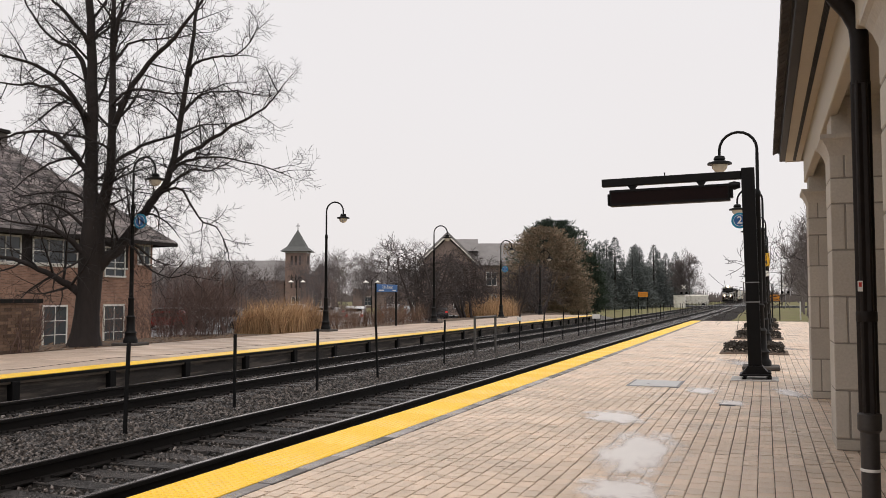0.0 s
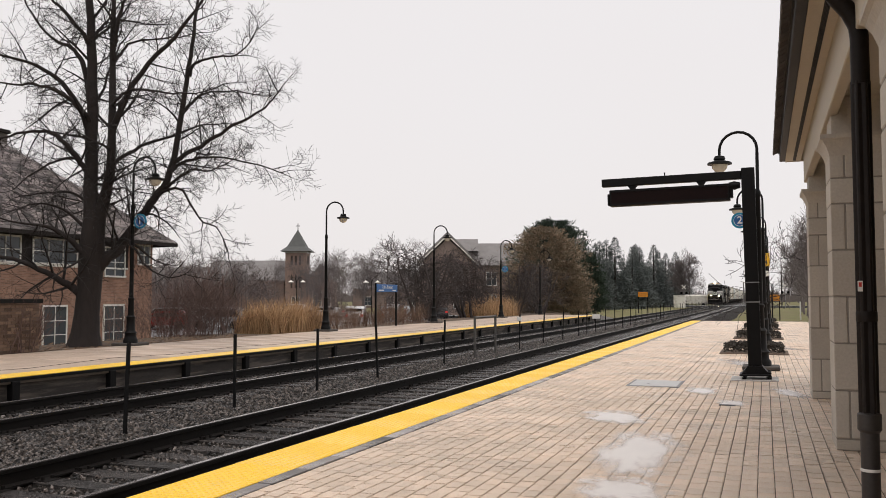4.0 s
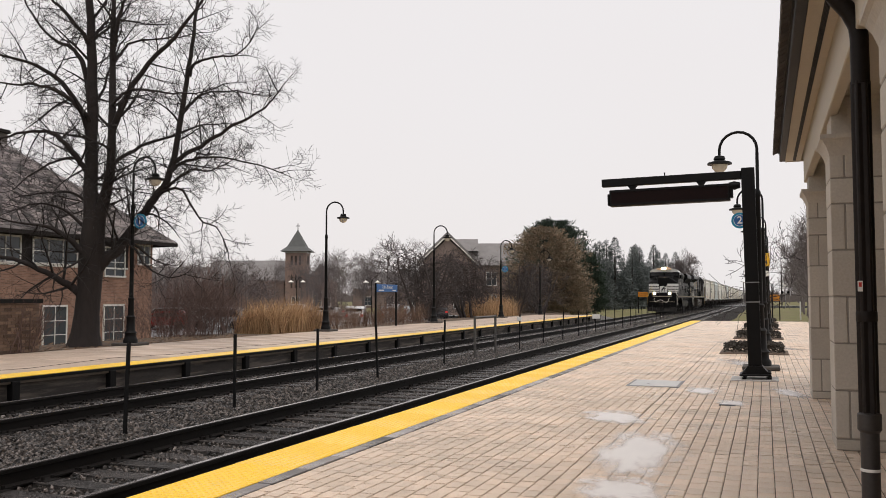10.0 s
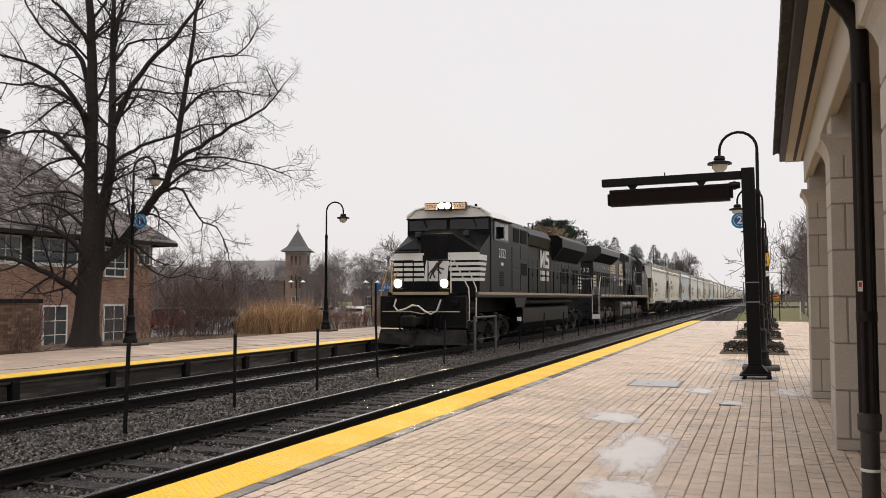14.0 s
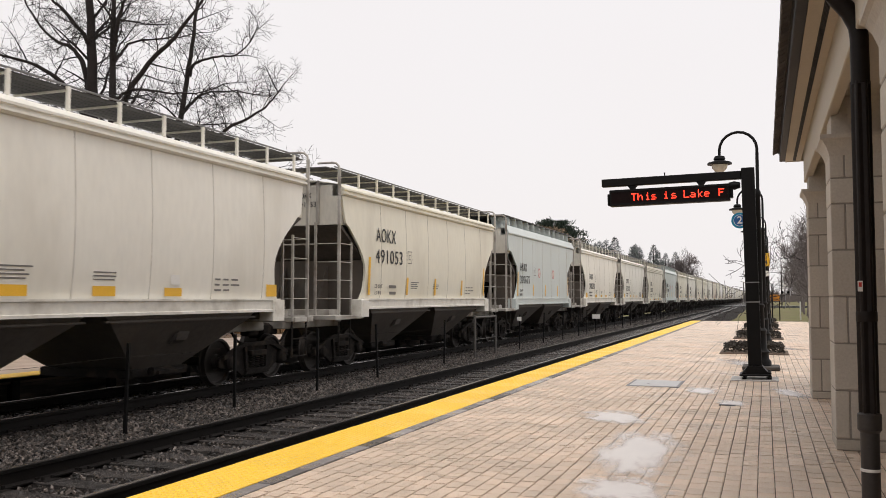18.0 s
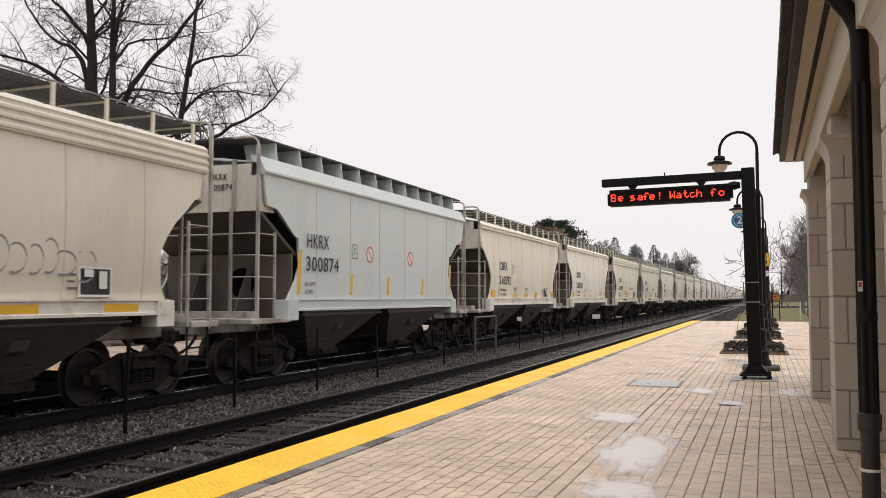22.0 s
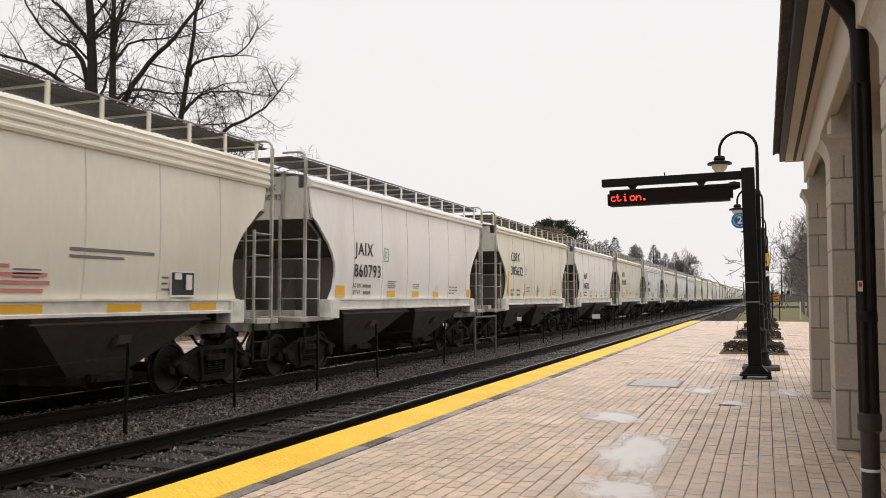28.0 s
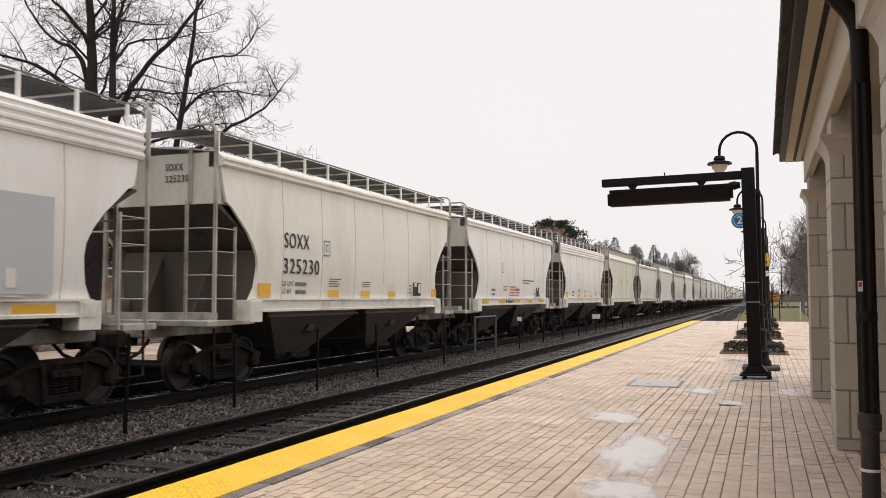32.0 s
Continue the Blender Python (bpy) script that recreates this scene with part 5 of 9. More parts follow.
def lead_loco():
    s0 = 262.8
    lo = thing("locomotive", pose(FAR, s0, 0), "black diesel locomotive with white nose stripes and lit headlights", "locomotive", "locomotives of the train")
    MOVERS.append((lo, s0))
    # frame and walkway
    part("deck", Mesh().box(-1.52, 1.52, 2.0, 21.9, 1.46, 1.64, 0.01), LB, lo)
    part("sill_stripe", Mesh().box(1.521, 1.53, 2.3, 21.9, 1.56, 1.645), LTAN, lo, "dirty white sill stripe")
    part("main_frame", Mesh().box(-0.75, 0.75, 1.2, 21.8, 0.95, 1.46), LTRUCK, lo)
    part("front_plate", Mesh().box(-1.45, 1.45, 1.25, 1.45, 0.50, 1.52, 0.03), LB, lo)
    part("front_deck", Mesh().box(-0.96, 0.96, 1.1, 2.5, 1.50, 1.60, 0.01), LB, lo)
    part("front_sill", Mesh().box(-0.94, 0.94, 1.08, 1.10, 1.55, 1.64), LTAN, lo, "worn white front sill")
    pl = Mesh()
    pl.add([(-1.42, 1.25, 0.46), (0, 0.95, 0.46), (1.42, 1.25, 0.46), (-1.45, 1.05, 0.02), (0, 0.55, 0.0), (1.45, 1.05, 0.02), (-1.42, 1.4, 0.46), (1.42, 1.4, 0.46), (-1.45, 1.4, 0.02), (1.45, 1.4, 0.02)],
           [(0, 3, 4, 1), (1, 4, 5, 2), (0, 1, 2, 7, 6), (6, 8, 3, 0), (2, 5, 9, 7), (3, 8, 9, 5, 4)])
    part("plow", pl, LTRUCK, lo, "scuffed black snow plow")
    part("coupler", Mesh().box(-0.13, 0.13, 0.15, 1.2, 0.62, 0.86, 0.03).box(-0.22, 0.22, 0.0, 0.32, 0.56, 0.92, 0.05), LTRUCK, lo)
    part("uncoupling_lever", Mesh().tube([(-0.75, 0.95, 1.42), (-0.82, 0.93, 1.2), (-0.7, 0.93, 1.05), (-0.45, 0.93, 1.1), (-0.2, 0.93, 1.22), (0.0, 0.93, 1.2), (0.2, 0.93, 1.05), (0.42, 0.93, 0.95), (0.62, 0.93, 1.05), (0.75, 0.93, 1.4)], 0.028, 8), HANDRAIL, lo, "pale bent air hose line")
    for x in (-0.55, 0.55, -0.7, 0.7):
        part("air_hose", Mesh().tube([(x, 1.2, 0.95), (x, 1.02, 0.85), (x * 0.97, 1.0, 0.55), (x * 0.9, 1.05, 0.4)], 0.028, 7), LDARK, lo)
    for x in (-0.28, 0.3):
        part("air_hose", Mesh().tube([(x, 1.2, 0.92), (x * 1.1, 0.98, 0.9), (x * 1.15, 0.9, 0.62), (x * 0.9, 0.92, 0.42)], 0.03, 7), LDARK, lo)
    part("coupler_pocket", Mesh().box(-0.34, 0.34, 1.14, 1.26, 0.54, 0.98, 0.03), LDARK, lo)
    part("cut_lever", Mesh().tube([(-1.3, 1.12, 1.02), (-0.3, 1.08, 1.02), (0.1, 1.05, 0.95), (0.3, 1.08, 1.02), (1.3, 1.12, 1.02)], 0.018, 6), LTAN, lo)
    for x in (-1.1, 1.1):
        part("receptacle", Mesh().box(x - 0.12, x + 0.12, 1.14, 1.26, 1.15, 1.35, 0.03), LDARK, lo)
    # steps at the four corners
    for y in (1.55, 21.75):
        for x0, x1 in ((-1.5, -1.0), (1.0, 1.5)):
            st = part("step_well", Mesh().box(x0, x1, y - 0.06, y + 0.5, 0.30, 0.36).box(x0, x1, y + 0.0, y + 0.5, 0.70, 0.74).box(x0, x1, y + 0.05, y + 0.5, 1.10, 1.14), LB, lo)
    for s in (-1, 1):
        mt = HANDRAIL if s > 0 else YELLOWRAIL
        hand_rail(lo, [(s * 1.0, 1.15, 1.6), (s * 1.0, 1.15, 2.62), (s * 1.08, 1.2, 2.62), (s * 1.48, 1.45, 1.75), (s * 1.5, 1.45, 1.4), (s * 1.5, 1.45, 0.75), (s * 1.4, 1.4, 0.72), (s * 1.05, 1.3, 0.75)], mt)
        hand_rail(lo, [(s * 1.25, 2.2, 2.3), (s * 1.5, 2.15, 1.75), (s * 1.5, 2.1, 0.7)], mt)
        hand_rail(lo, [(s * 0.25, 1.12, 2.62), (s * 1.0, 1.15, 2.62)], LB)
        hand_rail(lo, [(s * 0.25, 1.12, 1.6), (s * 0.25, 1.12, 2.62)], LB)
        hand_rail(lo, [(s * 0.6, 1.14, 1.6), (s * 0.6, 1.14, 2.62)], LB)
    # nose
    n = Mesh()
    n.add([(-1.50, 2.5, 1.6), (1.50, 2.5, 1.6), (1.50, 2.5, 2.95), (-1.50, 2.5, 2.95), (-1.5, 3.7, 1.6), (1.5, 3.7, 1.6), (1.5, 3.7, 3.60), (-1.5, 3.7, 3.60), (1.5, 2.62, 3.05), (-1.5, 2.62, 3.05), (-0.55, 2.5, 3.55), (0.55, 2.5, 3.55), (0.55, 3.6, 3.80), (-0.55, 3.6, 3.80), (0.55, 2.5, 2.95), (-0.55, 2.5, 2.95)],
          [(0, 1, 2, 14, 15, 3), (1, 5, 6, 8, 2), (4, 0, 3, 9, 7), (15, 14, 11, 10), (11, 12, 13, 10), (14, 2, 8, 6, 12, 11), (3, 15, 10, 13, 7, 9)])
    nose = part("nose", n, LB, lo, "blunt black nose")
    part("nose_door", Mesh().box(-0.42, 0.42, 2.47, 2.50, 1.7, 3.5, 0.01), LB, nose)
    zs = [2.00, 2.17, 2.34, 2.51, 2.68]
    for i, z in enumerate(zs):
        h = 0.10 if i < 4 else 0.18
        part("stripe", Mesh().box(-1.505, -0.36 - 0.03 * i, 2.485, 2.497, z, z + h), LWHITE, nose)
        part("stripe", Mesh().box(0.40 + 0.03 * (4 - i), 1.505, 2.485, 2.497, z, z + h), LWHITE, nose)
        part("stripe", Mesh().prism([(2.49, z), (2.98 + 0.06 * i, z), (3.04 + 0.06 * i, z + h), (2.49, z + h)], 1.502, 1.510, "x"), LWHITE, nose)
    part("nose_panel", Mesh().prism([(-0.42, 2.0), (0.40, 2.0), (0.46, 2.68), (-0.34, 2.68)], 2.455, 2.468, "y"), LWHITE, nose, "white panel with a black emblem")
    part("nose_panel_top", Mesh().box(-1.5, 1.5, 2.482, 2.496, 2.86, 2.93), LWHITE, nose)
    e = Mesh()     # the emblem as plain slanted strokes
    for a, b, w in (((-0.20, 2.08), (-0.12, 2.30), 0.05), ((-0.13, 2.28), (0.10, 2.58), 0.13), ((0.08, 2.55), (0.22, 2.66), 0.09), ((0.08, 2.45), (0.30, 2.38), 0.05), ((-0.12, 2.30), (-0.02, 2.10), 0.05), ((-0.16, 2.34), (-0.28, 2.14), 0.04), ((0.04, 2.40), (0.20, 2.24), 0.045)):
        dx, dz = b[0] - a[0], b[1] - a[1]
        l = math.hypot(dx, dz)
        px, pz = -dz / l * w / 2, dx / l * w / 2
        e.prism([(a[0] + px, a[1] + pz), (a[0] - px, a[1] - pz), (b[0] - px, b[1] - pz), (b[0] + px, b[1] + pz)], 2.44, 2.452, "y")
    part("emblem", e, MARK, nose, "black emblem of slanted strokes")
    part("nose_visor", Mesh().box(-1.3, -0.6, 2.42, 2.52, 3.0, 3.06), LB, nose)
    part("sand_filler", Mesh().box(0.75, 0.95, 3.0, 3.2, 3.5, 3.68, 0.02), LB_OLD, nose)
    part("sand_filler", Mesh().box(-0.95, -0.75, 3.0, 3.2, 3.5, 3.68, 0.02), LB_OLD, nose)
    # ditch lights and headlight
    for x in (-0.78, 0.78):
        d = part("ditch_light", Mesh().lathe([(0.02, 0.16), (0.13, 0.14), (0.15, 0.0), (0.13, -0.01)], (x, 1.16, 1.90), 20, "y"), LB, lo)
        part("lens", Mesh().lathe([(0.0, -0.02), (0.128, -0.015)], (x, 1.15, 1.90), 20, "y"), LAMP_ON, d, "bright lit lamp")
        part("bracket", Mesh().box(x - 0.2, x + 0.2, 1.15, 1.3, 1.6, 1.76, 0.02), LB, lo)
    # cab
    sect = [(-1.52, 1.64), (1.52, 1.64), (1.52, 4.16), (1.18, 4.46), (0.75, 4.56), (-0.75, 4.56), (-1.18, 4.46), (-1.52, 4.16)]
    cab = part("cab", Mesh().prism(sect, 3.70, 6.20, "y"), LB, lo, "black driver's cab")
    part("roof_band", Mesh().prism([(1.50, 4.17), (1.19, 4.455), (0.76, 4.555), (-0.76, 4.555), (-1.19, 4.455), (-1.50, 4.17), (-1.50, 4.30), (-1.2, 4.50), (-0.75, 4.60), (0.75, 4.60), (1.2, 4.50), (1.50, 4.30)], 3.56, 3.80, "y"), LWHITE, cab, "white band round the cab roof")
    part("roof_panel", Mesh().prism([(1.54, 4.17), (1.20, 4.475), (1.16, 4.475), (1.50, 4.17)], 3.8, 6.2, "y"), LWHITE, cab)
    part("brow_panel", Mesh().prism([(-1.47, 4.19), (1.47, 4.19), (1.17, 4.445), (0.74, 4.545), (-0.74, 4.545), (-1.17, 4.445)], 3.60, 3.70, "y"), LWHITE, cab, "white panel above the windscreen")
    part("brow", Mesh().box(-1.52, 1.52, 3.56, 3.74, 4.14, 4.185, 0.01), LB, cab)
    for x in (-0.9, 0.9):
        part("wiper", Mesh().tube([(x, 3.63, 4.12), (x + 0.12, 3.63, 3.86)], 0.012, 5), LDARK, cab)
    for y, z in ((3.9, 4.6), (4.9, 4.6), (5.8, 4.58)):
        part("roof_fitting", Mesh().box(-0.75, -0.5, y, y + 0.3, 4.55, z + 0.06, 0.02), LDARK, cab)
    for x0, x1 in ((-1.44, -0.06), (0.06, 1.44)):
        part("windscreen", Mesh().box(x0, x1, 3.66, 3.695, 3.76, 4.13, 0.006), LGLASS, cab)
    part("headlight_box", Mesh().box(-0.22, 0.22, 3.3, 3.6, 4.42, 4.70, 0.03), LB_OLD, cab)
    for x in (-0.11, 0.11):
        part("headlight", Mesh().lathe([(0.0, -0.03), (0.1, -0.02), (0.105, 0.0)], (x, 3.29, 4.57), 18, "y"), LAMP_ON, cab, "bright lit headlight")
    for x, a in ((-0.50, 0), (0.50, 0)):
        nb = part("number_board", Mesh().box(x - 0.25, x + 0.25, 3.34, 3.5, 4.42, 4.68, 0.02), LB_OLD, cab)
        part("lit_panel", Mesh().box(x - 0.23, x + 0.23, 3.325, 3.338, 4.45, 4.65), NUMBOARD, nb, "warmly lit number panel")
        part("digits", lettered("2752", 0.165, MARK, thin=0.0), None, nb, at=pose(x, 3.318, 4.55))
    part("horn", Mesh().box(-0.2, 0.3, 4.6, 4.8, 4.56, 4.78, 0.03).lathe([(0.03, -0.3), (0.05, 0), (0.1, 0.08)], (0.15, 4.5, 4.72), 10, "y"), LDARK, cab)
    part("antenna", Mesh().tube([(0.5, 5.2, 4.55), (0.5, 5.2, 4.8)], 0.05, 8), LDARK, cab)
    w = part("window_frame", Mesh().box(1.515, 1.54, 4.0, 5.75, 3.40, 4.10, 0.01), LB_OLD, cab)
    for a, b in ((4.08, 4.62), (4.70, 5.18), (5.24, 5.68)):
        part("side_window", Mesh().box(1.535, 1.55, a, b, 3.48, 4.04), LGLASS if a < 4.5 else mat("window_shade", (0.35, 0.35, 0.34), 0.3), w)
    part("mirror", Mesh().box(1.55, 1.68, 4.62, 4.68, 3.5, 3.9), LDARK, cab)
    part("awning", Mesh().box(1.52, 1.72, 4.0, 5.75, 4.10, 4.13), LB, cab)
    part("digits", lettered("2752", 0.46, LWHITE, thin=0.0), None, cab, at=pose(1.53, 5.0, 2.98, 0, 0, 90) @ Matrix.Diagonal((0.85, 1, 1, 1)))
    part("small_mark", Mesh().box(1.521, 1.527, 4.85, 5.15, 2.58, 2.68), LWHITE, cab)
    lv = Mesh()
    for i in range(9):
        lv.box(1.52, 1.54, 4.7, 5.15, 1.85 + i * 0.06, 1.88 + i * 0.06)
    part("louvre", lv, LDARK, cab)
    # equipment cabinet behind the cab
    eq = part("equipment_cabinet", Mesh().prism([(-1.5, 1.64), (1.5, 1.64), (1.5, 4.05), (1.25, 4.28), (-1.25, 4.28), (-1.5, 4.05)], 6.22, 8.6, "y"), LB, lo)
    for a, b, z0, z1 in ((6.3, 7.4, 1.75, 2.5), (6.3, 7.4, 2.55, 3.3), (7.45, 8.5, 1.75, 2.3), (7.45, 8.5, 2.9, 3.4)):
        part("cabinet_door", Mesh().box(1.5, 1.52, a, b, z0, z1, 0.006), LB, eq)
    part("vent", Mesh().box(1.5, 1.515, 7.55, 8.4, 1.9, 2.75), LDARK, eq)
    part("vent", Mesh().box(1.46, 1.51, 6.5, 7.3, 3.5, 4.0), LDARK, eq)
    part("vent", Mesh().box(1.46, 1.51, 7.5, 8.4, 3.5, 4.0), LDARK, eq)
    # long hood
    hood = part("long_hood", Mesh().prism([(-1.05, 1.64), (1.05, 1.64), (1.05, 3.75), (0.85, 3.95), (-0.85, 3.95), (-1.05, 3.75)], 8.6, 21.2, "y"), LB, lo)
    hood_doors(hood, 1.05, [(8.7 + 0.78 * i, 9.48 + 0.78 * i) for i in range(16)], 1.75, 3.05, LB, louvre=(10, 11, 13, 14))
    part("brake_hatch", Mesh().prism([(-1.2, 3.6), (1.2, 3.6), (1.3, 4.0), (1.1, 4.3), (-1.1, 4.3), (-1.3, 4.0)], 9.6, 13.4, "y"), LB, hood)
    part("exhaust", Mesh().box(-0.5, 0.5, 13.6, 14.4, 3.95, 4.4, 0.03), LDARK, hood)
    part("radiator", Mesh().prism([(-1.05, 3.15), (1.05, 3.15), (1.52, 3.75), (1.52, 4.12), (1.3, 4.3), (-1.3, 4.3), (-1.52, 4.12), (-1.52, 3.75)], 14.7, 20.4, "y"), LB, hood, "flared radiator housing")
    part("radiator_screen", Mesh().prism([(1.08, 3.18), (1.53, 3.75), (1.52, 3.76), (1.07, 3.2)], 15.0, 20.1, "y"), LDARK, hood)
    part("radiator_top", Mesh().box(1.3, 1.535, 14.72, 20.38, 4.10, 4.16), LB_OLD, hood)
    part("grab_bar", Mesh().tube([(1.1, 10.2, 3.6), (1.1, 10.2, 4.5), (1.1, 10.9, 4.5), (1.1, 10.9, 3.6)], 0.025, 6), LB, hood)
    part("emblem", Mesh().prism([(12.3, 2.75), (12.5, 2.75), (12.85, 3.2), (12.85, 2.75), (13.05, 2.75), (13.05, 3.5), (12.85, 3.5), (12.5, 3.05), (12.5, 3.5), (12.3, 3.5)], 1.08, 1.09, "x"), LWHITE, hood, "white block emblem")
    part("emblem", Mesh().prism([(13.2, 2.75), (13.9, 2.75), (13.9, 3.18), (13.42, 3.26), (13.42, 3.36), (13.9, 3.36), (13.9, 3.5), (13.2, 3.5), (13.2, 3.1), (13.68, 3.02), (13.68, 2.9), (13.2, 2.9)], 1.08, 1.09, "x"), LWHITE, hood)
    bm_ = Mesh()
    for i in range(7):
        bm_.box(1.08, 1.088, 12.3 + 0.23 * i, 12.46 + 0.23 * i, 2.44, 2.62)
        bm_.box(1.08, 1.088, 12.3 + 0.23 * i, 12.46 + 0.23 * i, 2.18, 2.36)
    part("name_bars", bm_, LWHITE, hood, "two rows of plain white bars")
    hand_rail(lo, [(1.48, 8.7, 2.62), (1.48, 21.7, 2.60)], LB)
    stanchions(lo, 8.8, 21.6, 10, 1.64, 2.62, 1.48, LB)
    for y in (21.9,):
        hand_rail(lo, [(1.48, 21.7, 2.6), (1.5, 21.95, 1.8), (1.5, 22.0, 0.6)], HANDRAIL)
    sg = Mesh()
    rs = part("rear_stripes", sg.box(-1.0, 1.0, 21.2, 21.22, 1.9, 1.95), LWHITE, hood)
    for i in range(4):
        part("stripe", Mesh().box(1.06, 1.083, 20.3, 21.2, 1.9 + 0.17 * i, 2.0 + 0.17 * i), LWHITE, hood)
    # below the deck
    part("fuel_tank", Mesh().prism([(-1.0, 0.16), (1.0, 0.16), (1.42, 0.50), (1.42, 1.05), (1.2, 1.2), (-1.2, 1.2), (-1.42, 1.05), (-1.42, 0.50)], 8.1, 16.2, "y"), LB, lo, "long black fuel tank")
    part("air_pipe", Mesh().tube([(1.35, 7.0, 1.28), (1.35, 17.0, 1.28)], 0.09, 10), LTRUCK, lo)
    part("air_reservoir", Mesh().tube([(1.1, 2.4, 1.2), (1.1, 3.0, 1.2)], 0.16, 12), LTRUCK, lo)
    part("sill_skirt", Mesh().prism([(6.6, 1.5), (8.4, 1.5), (8.1, 1.1), (6.9, 1.1)], 1.40, 1.50, "x"), LB, lo)
    loco_truck(lo, 4.75)
    loco_truck(lo, 18.6)


def second_loco():
    s0 = 286.6
    lo = thing("locomotive", pose(FAR, s0, 0), "faded black diesel locomotive running long hood first, worn cream stripes", "locomotive", "locomotives of the train")
    MOVERS.append((lo, s0))
    part("deck", Mesh().box(-1.52, 1.52, 0.55, 21.6, 1.46, 1.64, 0.01), LB_OLD, lo)
    part("main_frame", Mesh().box(-0.75, 0.75, 0.6, 21.8, 0.95, 1.46), RUNGEAR, lo)
    patch = Mesh().box(1.521, 1.53, 0, 0.75, 1.53, 1.63).data("sill_patch", LCREAM)
    y = 1.0
    while y < 20:
        part("sill_patch", patch, None, lo, at=pose(0, y, 0))
        y += 1.25
    part("sill_stripe", Mesh().box(1.521, 1.531, 14.3, 21.6, 1.55, 1.63), LCREAM, lo, "peeling cream sill stripe")
    for y in (0.45, 21.65):
        part("end_plate", Mesh().box(-1.45, 1.45, y - 0.08, y + 0.08, 0.35, 1.5, 0.03), LB_OLD, lo)
        for x0, x1 in ((-1.5, -1.05), (1.05, 1.5)):
            part("step_well", Mesh().box(x0, x1, y - 0.3, y + 0.3, 0.25, 0.30).box(x0, x1, y - 0.3, y + 0.3, 0.65, 0.69).box(x0, x1, y - 0.3, y + 0.3, 1.08, 1.12), LB_OLD, lo)
        part("coupler", Mesh().box(-0.13, 0.13, y - 0.6, y + 0.6, 0.62, 0.86, 0.03), RUNGEAR, lo)
    for y, d in ((0.3, -1), (21.75, 1)):
        hand_rail(lo, [(1.48, y - d * 0.5, 2.6), (1.5, y + d * 0.1, 1.8), (1.5, y + d * 0.15, 0.5)], HANDRAIL if d < 0 else YELLOWRAIL)
        hand_rail(lo, [(1.2, y, 1.6), (1.2, y, 2.5), (0.3, y, 2.5)], HANDRAIL)
    # long hood, leading
    hood = part("long_hood", Mesh().prism([(-1.05, 1.64), (1.05, 1.64), (1.05, 3.82), (0.8, 4.06), (-0.8, 4.06), (-1.05, 3.82)], 0.9, 12.1, "y"), LB_OLD, lo)
    hood_doors(hood, 1.05, [(1.0 + 0.68 * i, 1.68 + 0.68 * i) for i in range(16)], 1.75, 3.15, LB_OLD, louvre=(0, 1, 2, 3, 4, 5, 6, 7))
    part("radiator", Mesh().prism([(-1.05, 3.5), (1.05, 3.5), (1.56, 3.95), (1.56, 4.25), (1.4, 4.38), (-1.4, 4.38), (-1.56, 4.25), (-1.56, 3.95)], 0.7, 7.3, "y"), LB_OLD, hood, "wide overhanging radiator wings")
    part("radiator_screen", Mesh().prism([(1.10, 3.5), (1.57, 3.93), (1.55, 3.95), (1.06, 3.52)], 0.9, 6.9, "y"), LDARK, hood)
    part("exhaust", Mesh().box(-0.4, 0.4, 7.9, 8.7, 4.06, 4.28, 0.04), LDARK, hood)
    part("air_horn", Mesh().lathe([(0.06, -0.3), (0.09, 0), (0.07, 0.3)], (0.5, 8.2, 4.18), 12, "y"), LDARK, hood)
    for i in range(4):
        part("stripe", Mesh().box(1.076, 1.086, 6.6, 8.5, 2.98 + 0.15 * i, 3.08 + 0.15 * i), LCREAM, hood)
        part("stripe", Mesh().box(1.052, 1.084, 0.9, 1.75, 2.1 + 0.17 * i, 2.21 + 0.17 * i), LCREAM, hood)
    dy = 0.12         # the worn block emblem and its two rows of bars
    part("emblem", Mesh().prism([(9.95 + dy, 2.95), (10.2 + dy, 2.95), (10.2 + dy, 3.35), (10.4 + dy, 2.95), (10.55 + dy, 2.95), (10.55 + dy, 3.7), (10.32 + dy, 3.7), (10.32 + dy, 3.3), (10.12 + dy, 3.7), (9.95 + dy, 3.7)], 1.08, 1.09, "x"), LCREAM, hood, "worn cream block emblem")
    part("emblem", Mesh().prism([(10.6 + dy, 2.95), (11.35 + dy, 2.95), (11.35 + dy, 3.38), (10.85 + dy, 3.46), (10.85 + dy, 3.54), (11.35 + dy, 3.54), (11.35 + dy, 3.7), (10.6 + dy, 3.7), (10.6 + dy, 3.3), (11.1 + dy, 3.2), (11.1 + dy, 3.1), (10.6 + dy, 3.1)], 1.08, 1.09, "x"), LCREAM, hood)
    bm_ = Mesh()
    for i in range(6):
        bm_.box(1.08, 1.088, 10.0 + dy + 0.27 * i, 10.2 + dy + 0.27 * i, 2.62, 2.82)
        bm_.box(1.08, 1.088, 10.0 + dy + 0.27 * i, 10.2 + dy + 0.27 * i, 2.25, 2.5)
    part("name_bars", bm_, LCREAM, hood, "two rows of plain cream bars")
    part("digits", lettered("9732", 0.36, LWHITE, thin=0.0), None, hood, at=pose(0.45, 0.885, 3.0))
    for a, z in ((8.0, 2.75), (8.35, 2.75), (8.0, 2.55), (8.35, 2.55), (2.2, 3.2), (3.6, 3.25), (4.4, 3.2), (5.8, 3.2)):
        part("notice", Mesh().box(1.077, 1.084, a, a + 0.18, z, z + 0.09), LWHITE, hood)
